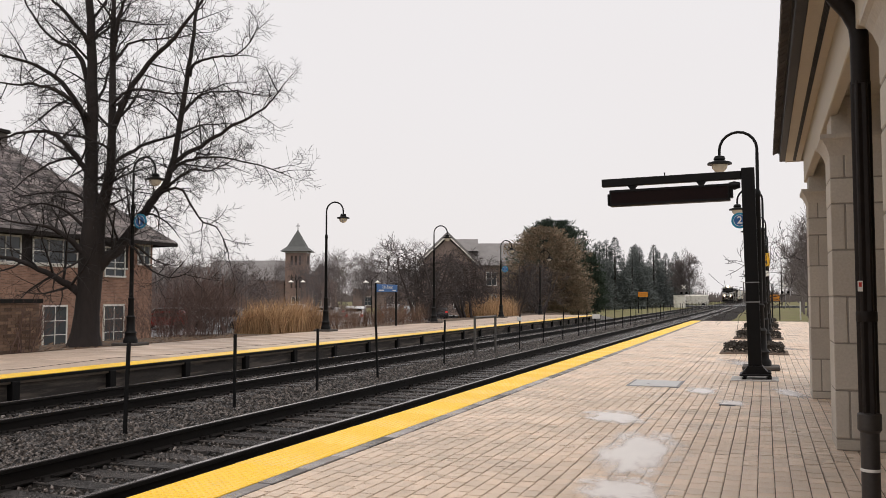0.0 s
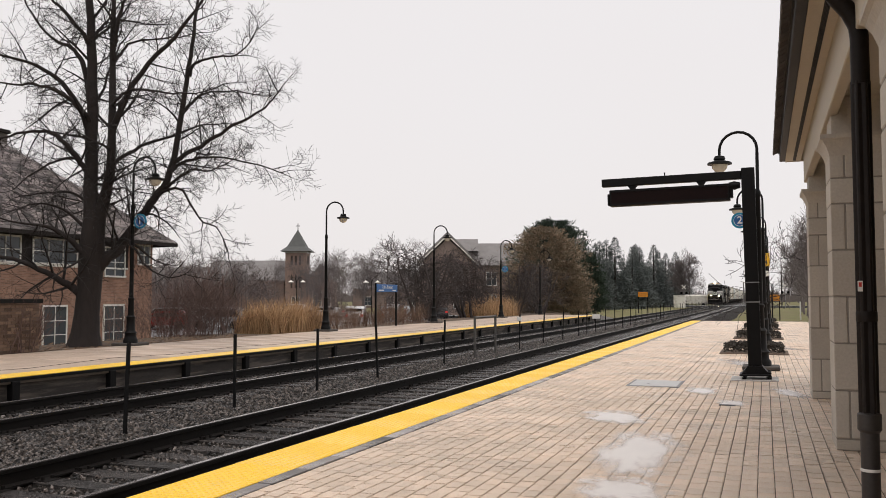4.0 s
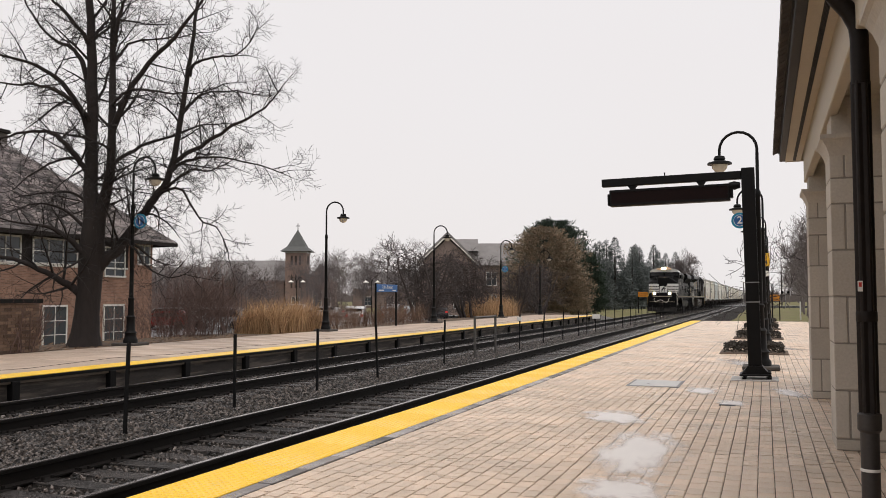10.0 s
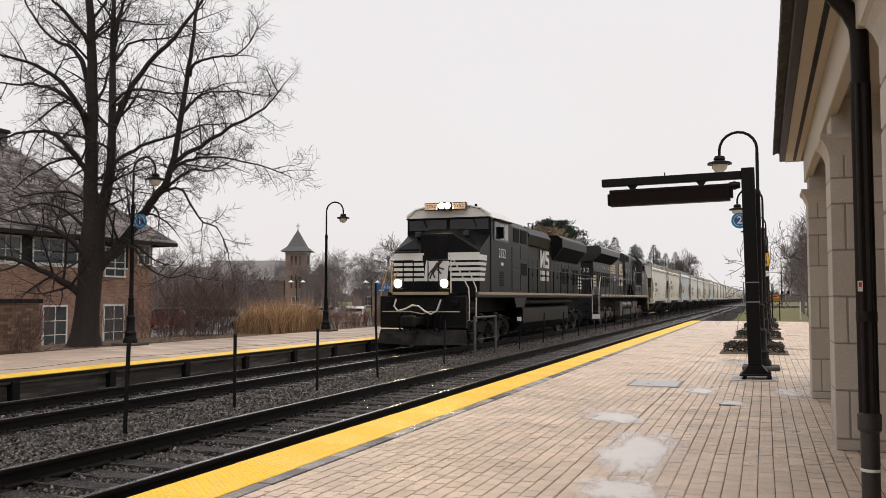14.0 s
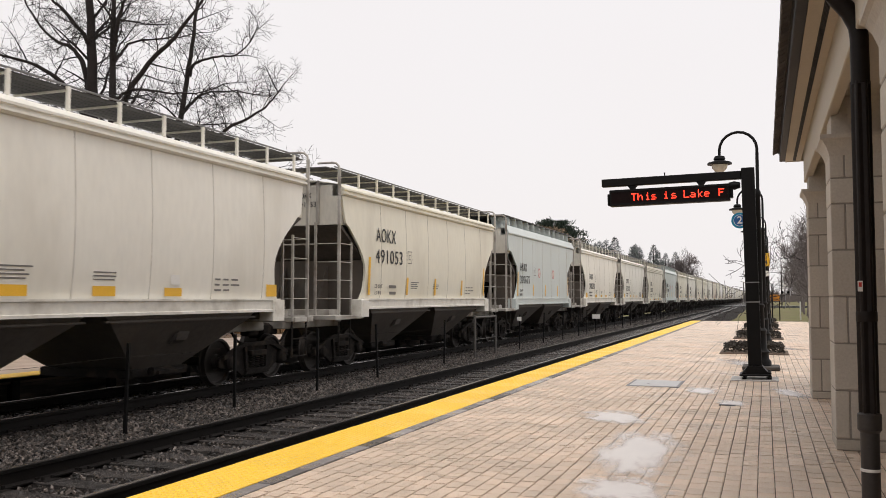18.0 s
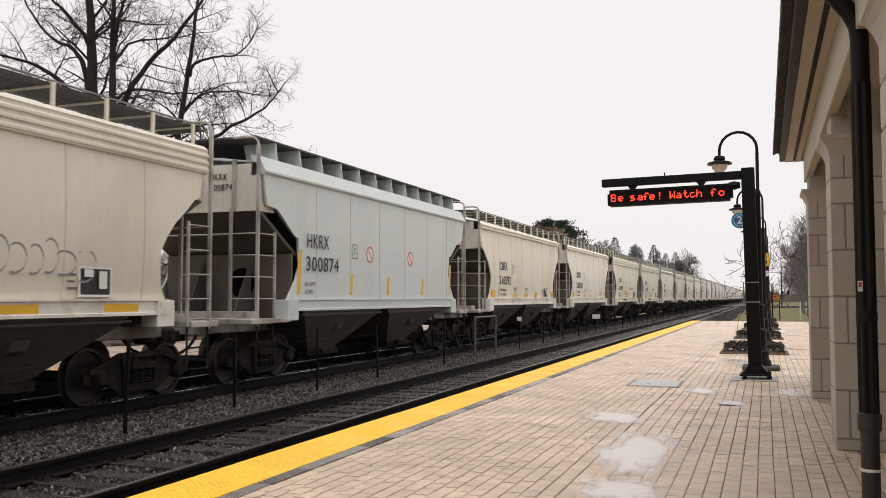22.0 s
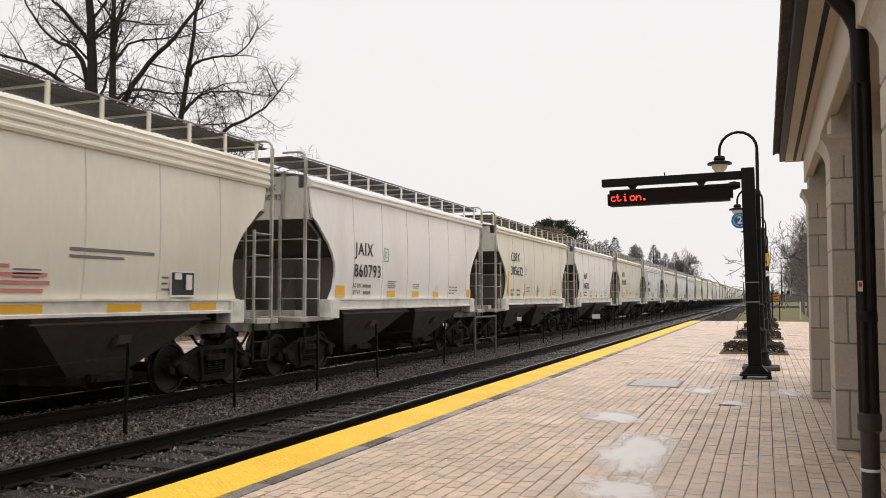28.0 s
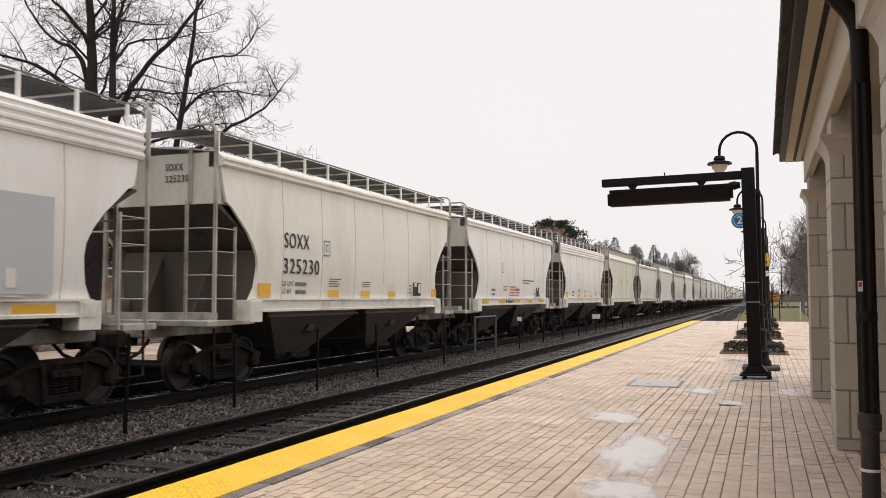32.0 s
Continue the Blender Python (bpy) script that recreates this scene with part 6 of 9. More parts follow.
    # inverter cabin, cab and nose at the trailing end
    inv = part("inverter_cabinet", Mesh().prism([(-1.15, 1.64), (1.15, 1.64), (1.15, 4.40), (1.0, 4.50), (-1.0, 4.50), (-1.15, 4.40)], 12.1, 15.5, "y"), LB_OLD, lo)
    part("vent", Mesh().box(1.14, 1.165, 12.4, 13.7, 3.92, 4.34), LDARK, inv)
    for a, b in ((12.3, 13.1), (13.2, 14.0), (14.1, 14.7), (14.8, 15.4)):
        part("hood_door", Mesh().box(1.15, 1.17, a, b, 2.2, 3.7, 0.006), LB_OLD, inv)
    for y, z, w, h, mt in ((12.55, 3.12, 0.2, 0.1, MARK_RED), (12.55, 3.23, 0.2, 0.1, LWHITE), (14.25, 3.3, 0.16, 0.15, LWHITE), (14.25, 3.46, 0.16, 0.05, MARK_RED), (13.75, 3.32, 0.2, 0.04, MARK_RED), (12.62, 3.36, 0.06, 0.12, LWHITE)):
        part("notice", Mesh().box(1.171, 1.176, y, y + w, z, z + h), mt, inv)
    fr = Mesh()
    for a, b, c, d in ((12.34, 13.76, 4.33, 4.38), (12.34, 13.76, 3.88, 3.93), (12.34, 12.4, 3.93, 4.33), (13.7, 13.76, 3.93, 4.33)):
        fr.box(1.15, 1.185, a, b, c, d, 0.006)
    part("vent_frame", fr, LB_OLD, inv)
    for z in (2.95, 2.3):
        for y in (12.35, 13.25, 14.15, 14.85):
            part("latch", Mesh().box(1.168, 1.19, y, y + 0.05, z, z + 0.12, 0.006), LDARK, inv)
    seam = Mesh()
    for y in (12.15, 13.15, 14.05, 14.75, 15.45):
        seam.box(1.151, 1.158, y - 0.012, y + 0.012, 1.7, 4.3)
    part("seam_strip", seam, LDARK, inv)
    part("rear_cabinet", Mesh().prism([(-1.2, 1.64), (1.2, 1.64), (1.2, 4.2), (1.0, 4.45), (-1.0, 4.45), (-1.2, 4.2)], 15.52, 18.05, "y"), LB, lo)
    part("vent", Mesh().box(1.19, 1.215, 15.75, 16.6, 3.45, 4.15), LDARK, lo)
    part("vent", Mesh().box(1.19, 1.215, 16.8, 17.5, 3.85, 4.15), LDARK, lo)
    part("notice", Mesh().box(1.2, 1.21, 17.0, 17.3, 3.45, 3.65), LWHITE, lo)
    for y in (16.7, 17.6):
        part("cabinet_door", Mesh().box(1.2, 1.225, y - 0.85, y - 0.05, 2.4, 3.35, 0.01), LB_OLD, lo)
    part("mirror", Mesh().box(1.56, 1.7, 18.2, 18.24, 3.45, 3.85, 0.01), LDARK, lo)
    part("roof_rail", Mesh().box(-1.1, 1.1, 18.5, 19.9, 4.48, 4.53, 0.01).box(0.9, 1.05, 18.3, 20.1, 4.44, 4.56, 0.01), LDARK, lo)
    part("low_cabinet", Mesh().box(-1.5, 1.5, 14.6, 18.05, 1.64, 2.35, 0.02), LGRIME, lo)
    part("battery_steps", Mesh().box(1.05, 1.5, 13.5, 14.6, 1.64, 2.0, 0.02).box(1.05, 1.4, 13.7, 14.6, 2.0, 2.35, 0.02), LDARK, lo)
    lv = Mesh()
    for j in (15.0, 16.8):
        for i in range(5):
            lv.box(1.5, 1.515, j, j + 0.5, 1.9 + i * 0.07, 1.94 + i * 0.07)
    part("louvre", lv, LDARK, lo)
    sect = [(-1.52, 1.64), (1.52, 1.64), (1.52, 4.10), (1.25, 4.38), (0.8, 4.48), (-0.8, 4.48), (-1.25, 4.38), (-1.52, 4.10)]
    cab = part("cab", Mesh().prism(sect, 18.05, 20.2, "y"), LB_OLD, lo, "faded black driver's cab")
    part("roof_edge", Mesh().prism([(1.53, 4.10), (1.25, 4.40), (0.8, 4.50), (0.8, 4.48), (1.25, 4.38), (1.52, 4.09)], 18.0, 20.25, "y"), GRATE, cab)
    w = part("window_frame", Mesh().box(1.515, 1.54, 18.25, 20.05, 3.32, 4.02, 0.01), LB, cab)
    for a, b in ((18.35, 18.95), (19.05, 19.5), (19.56, 19.98)):
        part("side_window", Mesh().box(1.535, 1.548, a, b, 3.40, 3.96), mat("window_light", (0.10, 0.105, 0.11), 0.1), w)
    part("awning", Mesh().prism([(1.52, 4.04), (1.80, 3.96), (1.80, 3.94), (1.52, 4.0)], 18.7, 20.05, "y"), GRATE, cab)
    part("digits", lettered("9732", 0.52, LWHITE, thin=0.0), None, cab, at=pose(1.53, 18.95, 2.98, 0, 0, 90) @ Matrix.Diagonal((0.9, 1, 1, 1)))
    part("small_mark", Mesh().box(1.521, 1.527, 18.3, 18.8, 2.52, 2.62), LWHITE, cab)
    part("small_mark", Mesh().box(1.521, 1.527, 19.0, 19.15, 2.5, 2.6), LWHITE, cab)
    part("cab_lower_panel", Mesh().box(1.515, 1.535, 18.15, 20.9, 1.7, 2.35, 0.006), LB_OLD, cab)
    nose = part("nose", Mesh().prism([(20.2, 1.64), (21.5, 1.64), (21.5, 3.05), (20.3, 3.6), (20.2, 4.1)], -1.45, 1.50, "x"), LB_OLD, lo)
    for i in range(5):
        part("stripe", Mesh().box(1.501, 1.512, 20.85, 21.5, 2.05 + 0.18 * i, 2.16 + 0.18 * i), LCREAM, nose)
    part("peeled_patch", Mesh().box(1.501, 1.51, 20.5, 21.2, 1.72, 1.95), LCREAM, nose)
    hand_rail(lo, [(1.48, 0.7, 2.65), (1.48, 13.9, 2.67), (1.48, 14.5, 3.25), (1.48, 18.0, 3.3)], GRATE)
    stanchions(lo, 0.9, 13.8, 10, 1.64, 2.65, 1.48, LB_OLD)
    # below the deck
    part("fuel_tank", Mesh().prism([(-1.0, 0.02), (1.0, 0.02), (1.42, 0.35), (1.42, 0.72), (-1.42, 0.72), (-1.42, 0.35)], 8.2, 15.6, "y"), LB_OLD, lo, "dark fuel tank")
    part("tank_box", Mesh().box(0.6, 1.45, 7.95, 9.0, 0.30, 1.22, 0.03), LGRIME, lo)
    part("tank_box", Mesh().box(0.6, 1.45, 13.8, 15.7, 0.38, 1.22, 0.03), LGRIME, lo)
    for a, b in ((9.1, 11.2), (11.4, 13.6)):
        part("air_reservoir", Mesh().lathe([(0.05, a), (0.2, a + 0.05), (0.26, a + 0.16), (0.26, b - 0.16), (0.2, b - 0.05), (0.05, b)], (1.15, 0, 0.98), 18, "y"), LTANK, lo, "rounded grey-black air tank")
    loco_truck(lo, 4.42, True)
    loco_truck(lo, 18.0, True)


# ---- lamps, signs, fence and small things ----
LENS = mat("lamp_lens", (0.62, 0.58, 0.5), 0.25, vary=0.08)


def lamp_post(x, y, z, height, way, label, sign=None):
    """A black gooseneck lamp; way is +1 when the arm reaches towards +x."""
    lp = thing("lamp_post", pose(x, y, z), label, "street lamp", "platform lamps")
    part("plinth", Mesh().box(-0.36, 0.36, -0.36, 0.36, 0, 0.08, 0.02), DARK_CONC, lp, "square concrete footing")
    part("base", Mesh().lathe([(0.20, 0.08), (0.20, 0.16), (0.16, 0.22), (0.15, 0.32), (0.17, 0.36), (0.12, 0.42), (0.11, 0.75), (0.13, 0.79), (0.09, 0.84)], n=16), BLACK, lp)
    part("pole", Mesh().lathe([(0.085, 0.84), (0.075, 1.25), (0.09, 1.27), (0.09, 1.31), (0.06, 1.34), (0.05, height * 0.72), (0.062, height * 0.725), (0.062, height * 0.74), (0.035, height * 0.75), (0.033, height - 0.45)], n=12), BLACK, lp)
    r = 0.37
    pts = [(0, 0, height - 0.46)] + [(way * (r - r * math.cos(a)), 0, height - r + r * math.sin(a)) for a in [math.pi * i / 10 for i in range(10)]] + [(way * 2 * r, 0, height - r), (way * 2 * r, 0, height - r - 0.12)]
    part("arm", Mesh().tube(pts, 0.03, 8), BLACK, lp, "curved gooseneck arm")
    t = height - r - 0.10
    sh = part("shade", Mesh().lathe([(0.03, t), (0.10, t - 0.02), (0.12, t - 0.08), (0.10, t - 0.10), (0.14, t - 0.12), (0.24, t - 0.15), (0.25, t - 0.19), (0.17, t - 0.20)], (way * 2 * r, 0, 0), 20), BLACK, lp, "stepped black metal shade")
    part("lens", Mesh().lathe([(0.165, t - 0.20), (0.15, t - 0.27), (0.09, t - 0.34), (0.02, t - 0.36)], (way * 2 * r, 0, 0), 20), LENS, sh, "frosted glass bowl")
    if sign:
        number, sx, sz, rad = sign
        plate = part("round_sign", Mesh().lathe([(rad * 0.72, -0.013), (rad, -0.013), (rad, 0.013), (rad * 0.72, 0.013)], (sx, -0.05, sz), 28, "y", caps=False), TEAL, lp, "round blue platform number sign")
        part("disc", Mesh().lathe([(0.0, -0.016), (rad * 0.68, -0.016), (rad * 0.68, 0.016), (0, 0.016)], (sx, -0.05, sz), 28, "y"), BLUE, plate)
        part("ring", Mesh().lathe([(rad * 0.68, -0.017), (rad * 0.73, -0.017), (rad * 0.73, -0.012), (rad * 0.68, -0.012)], (sx, -0.05, sz), 28, "y", caps=False), WHITE, plate)
        part("digit", lettered(number, rad * 1.3, WHITE, thin=0.012), None, plate, at=pose(sx, -0.076, sz))
        part("bracket", Mesh().box(min(0, sx), max(0, sx), -0.03, 0.0, sz - 0.015, sz + 0.015).box(min(0, sx), max(0, sx), -0.03, 0.0, sz - 0.11, sz - 0.09), WHITE, lp)
    return lp


def build_lamps():
    a = "tall black gooseneck lamp on the far platform"
    lamp_post(-16.55, 19.75, LZ, 5.25, 1, "tall black gooseneck lamp with a blue number sign", ("1", 0.30, 3.45, 0.21))
    lamp_post(-16.25, 30.65, LZ, 5.10, 1, a)
    lamp_post(-16.3, 42.75, LZ, 5.10, 1, a)
    lamp_post(-16.35, 55.3, LZ, 5.10, 1, "tall black gooseneck lamp with a round blue sign", ("1", 0.30, 3.2, 0.21))
    lamp_post(-16.4, 66.2, LZ - 0.1, 5.10, 1, a)
    b = "black gooseneck lamp on the near platform"
    lamp_post(-0.10, 18.97, 0, 4.90, -1, b + " with a blue sign", ("2", -0.36, 3.05, 0.165))
    lamp_post(-0.02, 28.6, 0, 4.85, -1, b)
    l3 = lamp_post(0.08, 38.4, 0, 4.85, -1, b + " carrying a yellow plate")
    lamp_post(0.18, 48.4, 0, 4.85, -1, b)
    pl = part("plate", Mesh().box(-0.17, 0.13, -0.09, -0.075, 2.75, 3.30, 0.004), SIGNYEL, l3, "yellow plate with black digits")
    part("digit", lettered("6", 0.3, MARK, thin=0.008), None, pl, at=pose(-0.02, -0.096, 3.16))
    part("digit", lettered("4", 0.3, MARK, thin=0.008), None, pl, at=pose(-0.02, -0.096, 2.90))
    part("round_tag", Mesh().lathe([(0.0, -0.01), (0.12, -0.01), (0.12, 0.01), (0, 0.01)], (0.0, -0.1, 2.45), 20, "y"), WHITE, l3)


LED = glow("led_red", (1.0, 0.05, 0.022), 1.9)
LED_MOVES = []
FONT5 = {
    "T": "11111 00100 00100 00100 00100 00100 00100", "h": "10000 10000 10110 11001 10001 10001 10001", "i": "00100 00000 01100 00100 00100 00100 01110",
    "s": "00000 00000 01110 10000 01110 00001 11110", "L": "10000 10000 10000 10000 10000 10000 11111", "a": "00000 00000 01110 00001 01111 10001 01111",
    "k": "10000 10000 10010 10100 11000 10100 10010", "e": "00000 00000 01110 10001 11111 10000 01110", "F": "11111 10000 10000 11110 10000 10000 10000",
    "o": "00000 00000 01110 10001 10001 10001 01110", "r": "00000 00000 10110 11001 10000 10000 10000", "t": "01000 01000 11100 01000 01000 01001 00110",
    "(": "00010 00100 01000 01000 01000 00100 00010", "A": "01110 10001 10001 11111 10001 10001 10001", ")": "01000 00100 00010 00010 00010 00100 01000",
    ".": "00000 00000 00000 00000 00000 01100 01100", "B": "11110 10001 10001 11110 10001 10001 11110", "f": "00110 01001 01000 11100 01000 01000 01000",
    "!": "00100 00100 00100 00100 00100 00000 00100", "W": "10001 10001 10001 10101 10101 11011 10001", "c": "00000 00000 01110 10000 10000 10001 01110",
    "n": "00000 00000 10110 11001 10001 10001 10001", "m": "00000 00000 11010 10101 10101 10101 10101", "d": "00001 00001 01101 10011 10001 10001 01111",
}


def dot_character(ch):
    m = Mesh()
    p = 0.0199
    for r, row in enumerate(FONT5[ch].split()):
        for c, v in enumerate(row):
            if v == "1":
                x, z = (c - 2) * p, (3 - r) * p
                m.box(x - 0.0088, x + 0.0088, -0.003, 0.003, z - 0.0088, z + 0.0088)
    return m


def build_message_sign():
    sg = thing("message_sign", pose(-0.20, 16.6, 0) @ pose(0, 0, 0, 0, -1.0, 0), "black gantry with a red scrolling dot-matrix display", "display sign")
    part("footing", Mesh().box(-0.40, 0.40, -0.40, 0.40, -0.02, 0.022, 0.006), CONCRETE, sg, "flush concrete footing")
    part("base_plate", Mesh().box(-0.25, 0.28, -0.25, 0.25, 0.075, 0.11, 0.008), BLACK, sg)
    part("base_shroud", Mesh().prism([(-0.22, 0.11), (0.25, 0.11), (0.16, 0.22), (0.14, 0.25), (-0.11, 0.25), (-0.13, 0.22)], -0.2, 0.2, "y"), BLACK, sg)
    for x in (-0.17, 0.25):
        for y in (-0.19, 0.19):
            part("bolt", Mesh().lathe([(0.04, 0.02), (0.04, 0.05), (0.018, 0.055), (0.018, 0.11), (0.034, 0.112), (0.034, 0.14), (0.015, 0.16)], (x, y, 0), 8), BLACK, sg)
    part("pole", Mesh().box(-0.10, 0.13, -0.12, 0.12, 0.15, 3.80, 0.012), BLACK, sg, "square black steel pole")
    for z in (1.72, 1.37):
        part("strap", Mesh().box(-0.105, 0.135, -0.126, 0.126, z, z + 0.022), GRATE, sg, "pale metal strap")
    part("conduit", Mesh().tube([(-0.13, -0.05, 1.36), (-0.13, -0.05, 1.74)], 0.012, 6), GRATE, sg)
    ar = part("arm", Mesh().box(-2.62, -0.10, -0.07, 0.07, 3.61, 3.755, 0.01), BLACK, sg, "black box-section arm")
    part("sensor", Mesh().tube([(-1.45, 0, 3.75), (-1.45, 0, 3.82)], 0.012, 6), BLACK, ar)
    for x in (-2.05, -0.80):
        part("hanger", Mesh().prism([(x - 0.09, 3.61), (x + 0.09, 3.61), (x + 0.04, 3.54), (x - 0.04, 3.54)], -0.05, 0.05, "y"), BLACK, ar)
    part("camera", Mesh().lathe([(0.06, -0.1), (0.08, 0.0), (0.05, 0.1)], (-0.22, 0, 3.50), 12, "x"), BLACK, ar)
    bx = part("display_box", Mesh().box(-2.48, -0.30, -0.07, 0.14, 3.23, 3.54, 0.015), BLACK, sg, "black display housing")
    part("end_cap", Mesh().box(-2.52, -2.48, -0.05, 0.12, 3.25, 3.47, 0.01), BLACK, bx)
    part("end_cap", Mesh().box(-0.30, -0.25, -0.05, 0.12, 3.28, 3.50, 0.01), BLACK, bx)
    part("display_frame", Mesh().box(-2.46, -0.32, -0.09, -0.07, 3.24, 3.275).box(-2.46, -0.32, -0.09, -0.07, 3.495, 3.53), BLACK, bx)
    part("display_pane", Mesh().box(-2.44, -0.34, -0.078, -0.072, 3.275, 3.495), mat("display_pane_dark", (0.008, 0.003, 0.003), 0.5, vary=0.3, scale=20, fine=120, spec=0.1), bx, "dark red-black display face")
    # the message runs leftwards; letters wait inside the housing
    step, speed = 0.1195, 0.84
    x_in, x_out = -0.42, -2.40
    z = 3.385
    cache = {}
    def run(text, t0, dark):
        for i, ch in enumerate(text):
            if ch == " ":
                continue
            if ch not in cache:
                cache[ch] = dot_character(ch).data("led_character", LED)
            t_in = t0 + i * step / speed
            t_out = t_in + (x_in - x_out) / speed
            if t_out < 0 or t_in > 32:
                continue
            o = part("led_character", cache[ch], None, sg)
            LED_MOVES.append((o, t_in, t_out, x_in, x_out, speed, z, dark))
    run("This is Lake Forest (A). Be safe! Watch for trains from either direction.", 16.1, ((18.75, 19.25), (20.35, 21.15), (22.35, 22.8), (24.85, 25.1), (27.35, 27.7)))
    run("trains from either direction.", -1.31, ((-9.0, 0.8), (2.25, 9.0)))


def build_fence():
    fe = thing("track_fence", pose(-8.1, 0, BED), "thin steel fence posts with wires between the two tracks", "fence")
    rng = random.Random(12)
    ys = [3.7, 6.5, 9.33, 12.13, 14.91, 17.83, 21.9, 29.7, 33.4, 36.6, 39.7, 42.2, 44.6]
    y = 47.5
    while y < 190:
        ys.append(y)
        y += 2.9
    me = Mesh().box(-0.022, 0.022, -0.016, 0.016, -0.2, 1.2).data("post", BLACK)
    for y in ys:
        part("post", me, None, fe, at=pose(0.22 if y == 9.33 else rng.uniform(-0.06, 0.06), y, 0, rng.uniform(-1.5, 1.5), rng.uniform(-2, 2), 0))
    for zz in (0.25, 0.62, 1.0):
        pts = []
        for i, y in enumerate(ys[:26]):
            pts.append((0.01, y, zz))
            if i + 1 < 26:
                pts.append((0.01, (y + ys[i + 1]) / 2, zz - 0.03))
        part("wire", Mesh().tube(pts, 0.0024, 5), RUNGEAR, fe, "thin fence wire")
    part("plate", Mesh().box(-0.20, 0.20, -0.03, -0.02, 0.72, 0.95), WHITE, fe, "small white plate", at=pose(0, 44.5, 0))
    part("plate", Mesh().box(-0.08, 0.08, -0.03, -0.02, 0.98, 1.12), WHITE, fe, "small white tag", at=pose(0, 29.66, 0))
    g = thing("fence_frame", pose(-8.1, 24.65, BED), "bare grey pipe frame standing in the fence line", "gate frame")
    pipe = mat("dull_galvanised", (0.085, 0.08, 0.075), 0.6, 0.3, vary=0.25, scale=4)
    for y in (0, 2.1):
        part("post", Mesh().tube([(0, y, -0.1), (0, y, 1.25)], 0.04, 10), pipe, g)
    part("bar", Mesh().tube([(0, 0, 1.2), (0, 2.1, 1.2)], 0.035, 10), pipe, g)
    part("bar", Mesh().tube([(0, 0, 0.55), (0, 2.1, 0.55)], 0.012, 6), pipe, g)


def two_post_board(name, x, y, z, w, h, top, mt, along, label, cat, text="", bars_=True):
    b = thing(name, pose(x, y, z, 0, 0, 90 if along else 0), label, cat)
    for s in (-1, 1):
        part("post", Mesh().box(s * w / 2 - 0.04, s * w / 2 + 0.04, -0.04, 0.04, 0, top + (0.06 if along else -0.1), 0.008), BLACK, b)
    pl = part("board", Mesh().box(-w / 2, w / 2, -0.06, -0.03, top - h, top, 0.006), mt, b)
    if text:
        part("lettering", lettered(text, h * 0.62, WHITE), None, pl, at=pose(0, -0.066, top - h * 0.36))
        for a, c in ((-0.42, -0.18), (0.25, 0.42)):
            part("text_bar", Mesh().box(a * w, c * w, -0.065, -0.061, top - h * 0.85, top - h * 0.72), WHITE, pl)
    elif bars_:
        for k in (0.3, 0.55, 0.75):
            part("text_bar", Mesh().box(-w * 0.4, w * 0.4, -0.065, -0.061, top - h * k - 0.03, top - h * k), MARK, pl)
    return b


def build_signs():
    two_post_board("station_sign", -16.3, 36.6, LZ, 2.3, 0.34, 1.93, BLUE, True, "blue station name board on two black posts", "sign", "Lake Forest")
    two_post_board("warning_board", -12.9, 100.0, -0.3, 1.05, 0.57, 2.4, ORANGE, False, "plain orange board beside the track", "sign")
    b = two_post_board("warning_board", 0.55, 76.0, -0.4, 1.1, 0.5, 2.1, ORANGE, False, "orange board on dark posts beyond the platform end", "sign")
    part("post", Mesh().box(-0.05, 0.05, -0.2, -0.12, 0, 3.0, 0.01), BLACK, b)
    # loose things on the near platform
    h = thing("hatch_cover", pose(-1.77, 15.25, 0), "flush pale metal hatch cover set into the pavers", "hatch cover")
    part("frame", Mesh().box(-0.43, 0.43, -0.56, 0.56, -0.02, 0.006, 0.003), GRATE, h)
    part("lid", Mesh().box(-0.38, 0.38, -0.51, 0.51, 0.0, 0.011, 0.003), mat("hatch_plate", (0.45, 0.44, 0.43), 0.3, 0.4, vary=0.15, scale=3, fine=60, bump=0.2), h, "pale metal plate")
    part("lift_hole", Mesh().lathe([(0.0, 0.012), (0.03, 0.012)], (-0.1, -0.2, 0), 12), MARK, h)
    drain = Mesh().box(-0.62, -0.40, 12.45, 12.56, 0.0, 0.008)
    solid("drain_slot", drain, MARK, "short dark drain slot in the pavers", "drain")


def build_planters():
    rng = random.Random(31)
    for i, y in enumerate((24.7, 33.4, 43.3, 54.0)):
        p = thing("planter_bed", pose(-0.30 + 0.05 * i, y, 0), "square planting bed with a clipped low dark hedge", "planter", "planter beds along the platform")
        part("soil", Mesh().box(-0.85, 0.85, -0.85, 0.85, -0.02, 0.025, 0.01), SOIL, p)
        m = Mesh()
        for _ in range(2200):
            x, yy = rng.uniform(-0.74, 0.74), rng.uniform(-0.75, 0.75)
            z = 0.27 * rng.random() ** 0.6 * (1 - 0.2 * (abs(x) / 0.74) ** 6)
            s = rng.uniform(0.02, 0.05)
            a = rng.uniform(0, 6.28)
            m.add([(x + s * math.cos(a), yy + s * math.sin(a), z), (x - s * math.cos(a), yy - s * math.sin(a), z + s * 0.4), (x + s * 0.4 * math.sin(a), yy - s * 0.4 * math.cos(a), z + s)], [(0, 1, 2)])
        part("hedge", m, mat("hedge_leaves", (0.035, 0.03, 0.024), 0.85, vary=0.3, scale=3, island=0.5), p, "low dark hedge leaves")


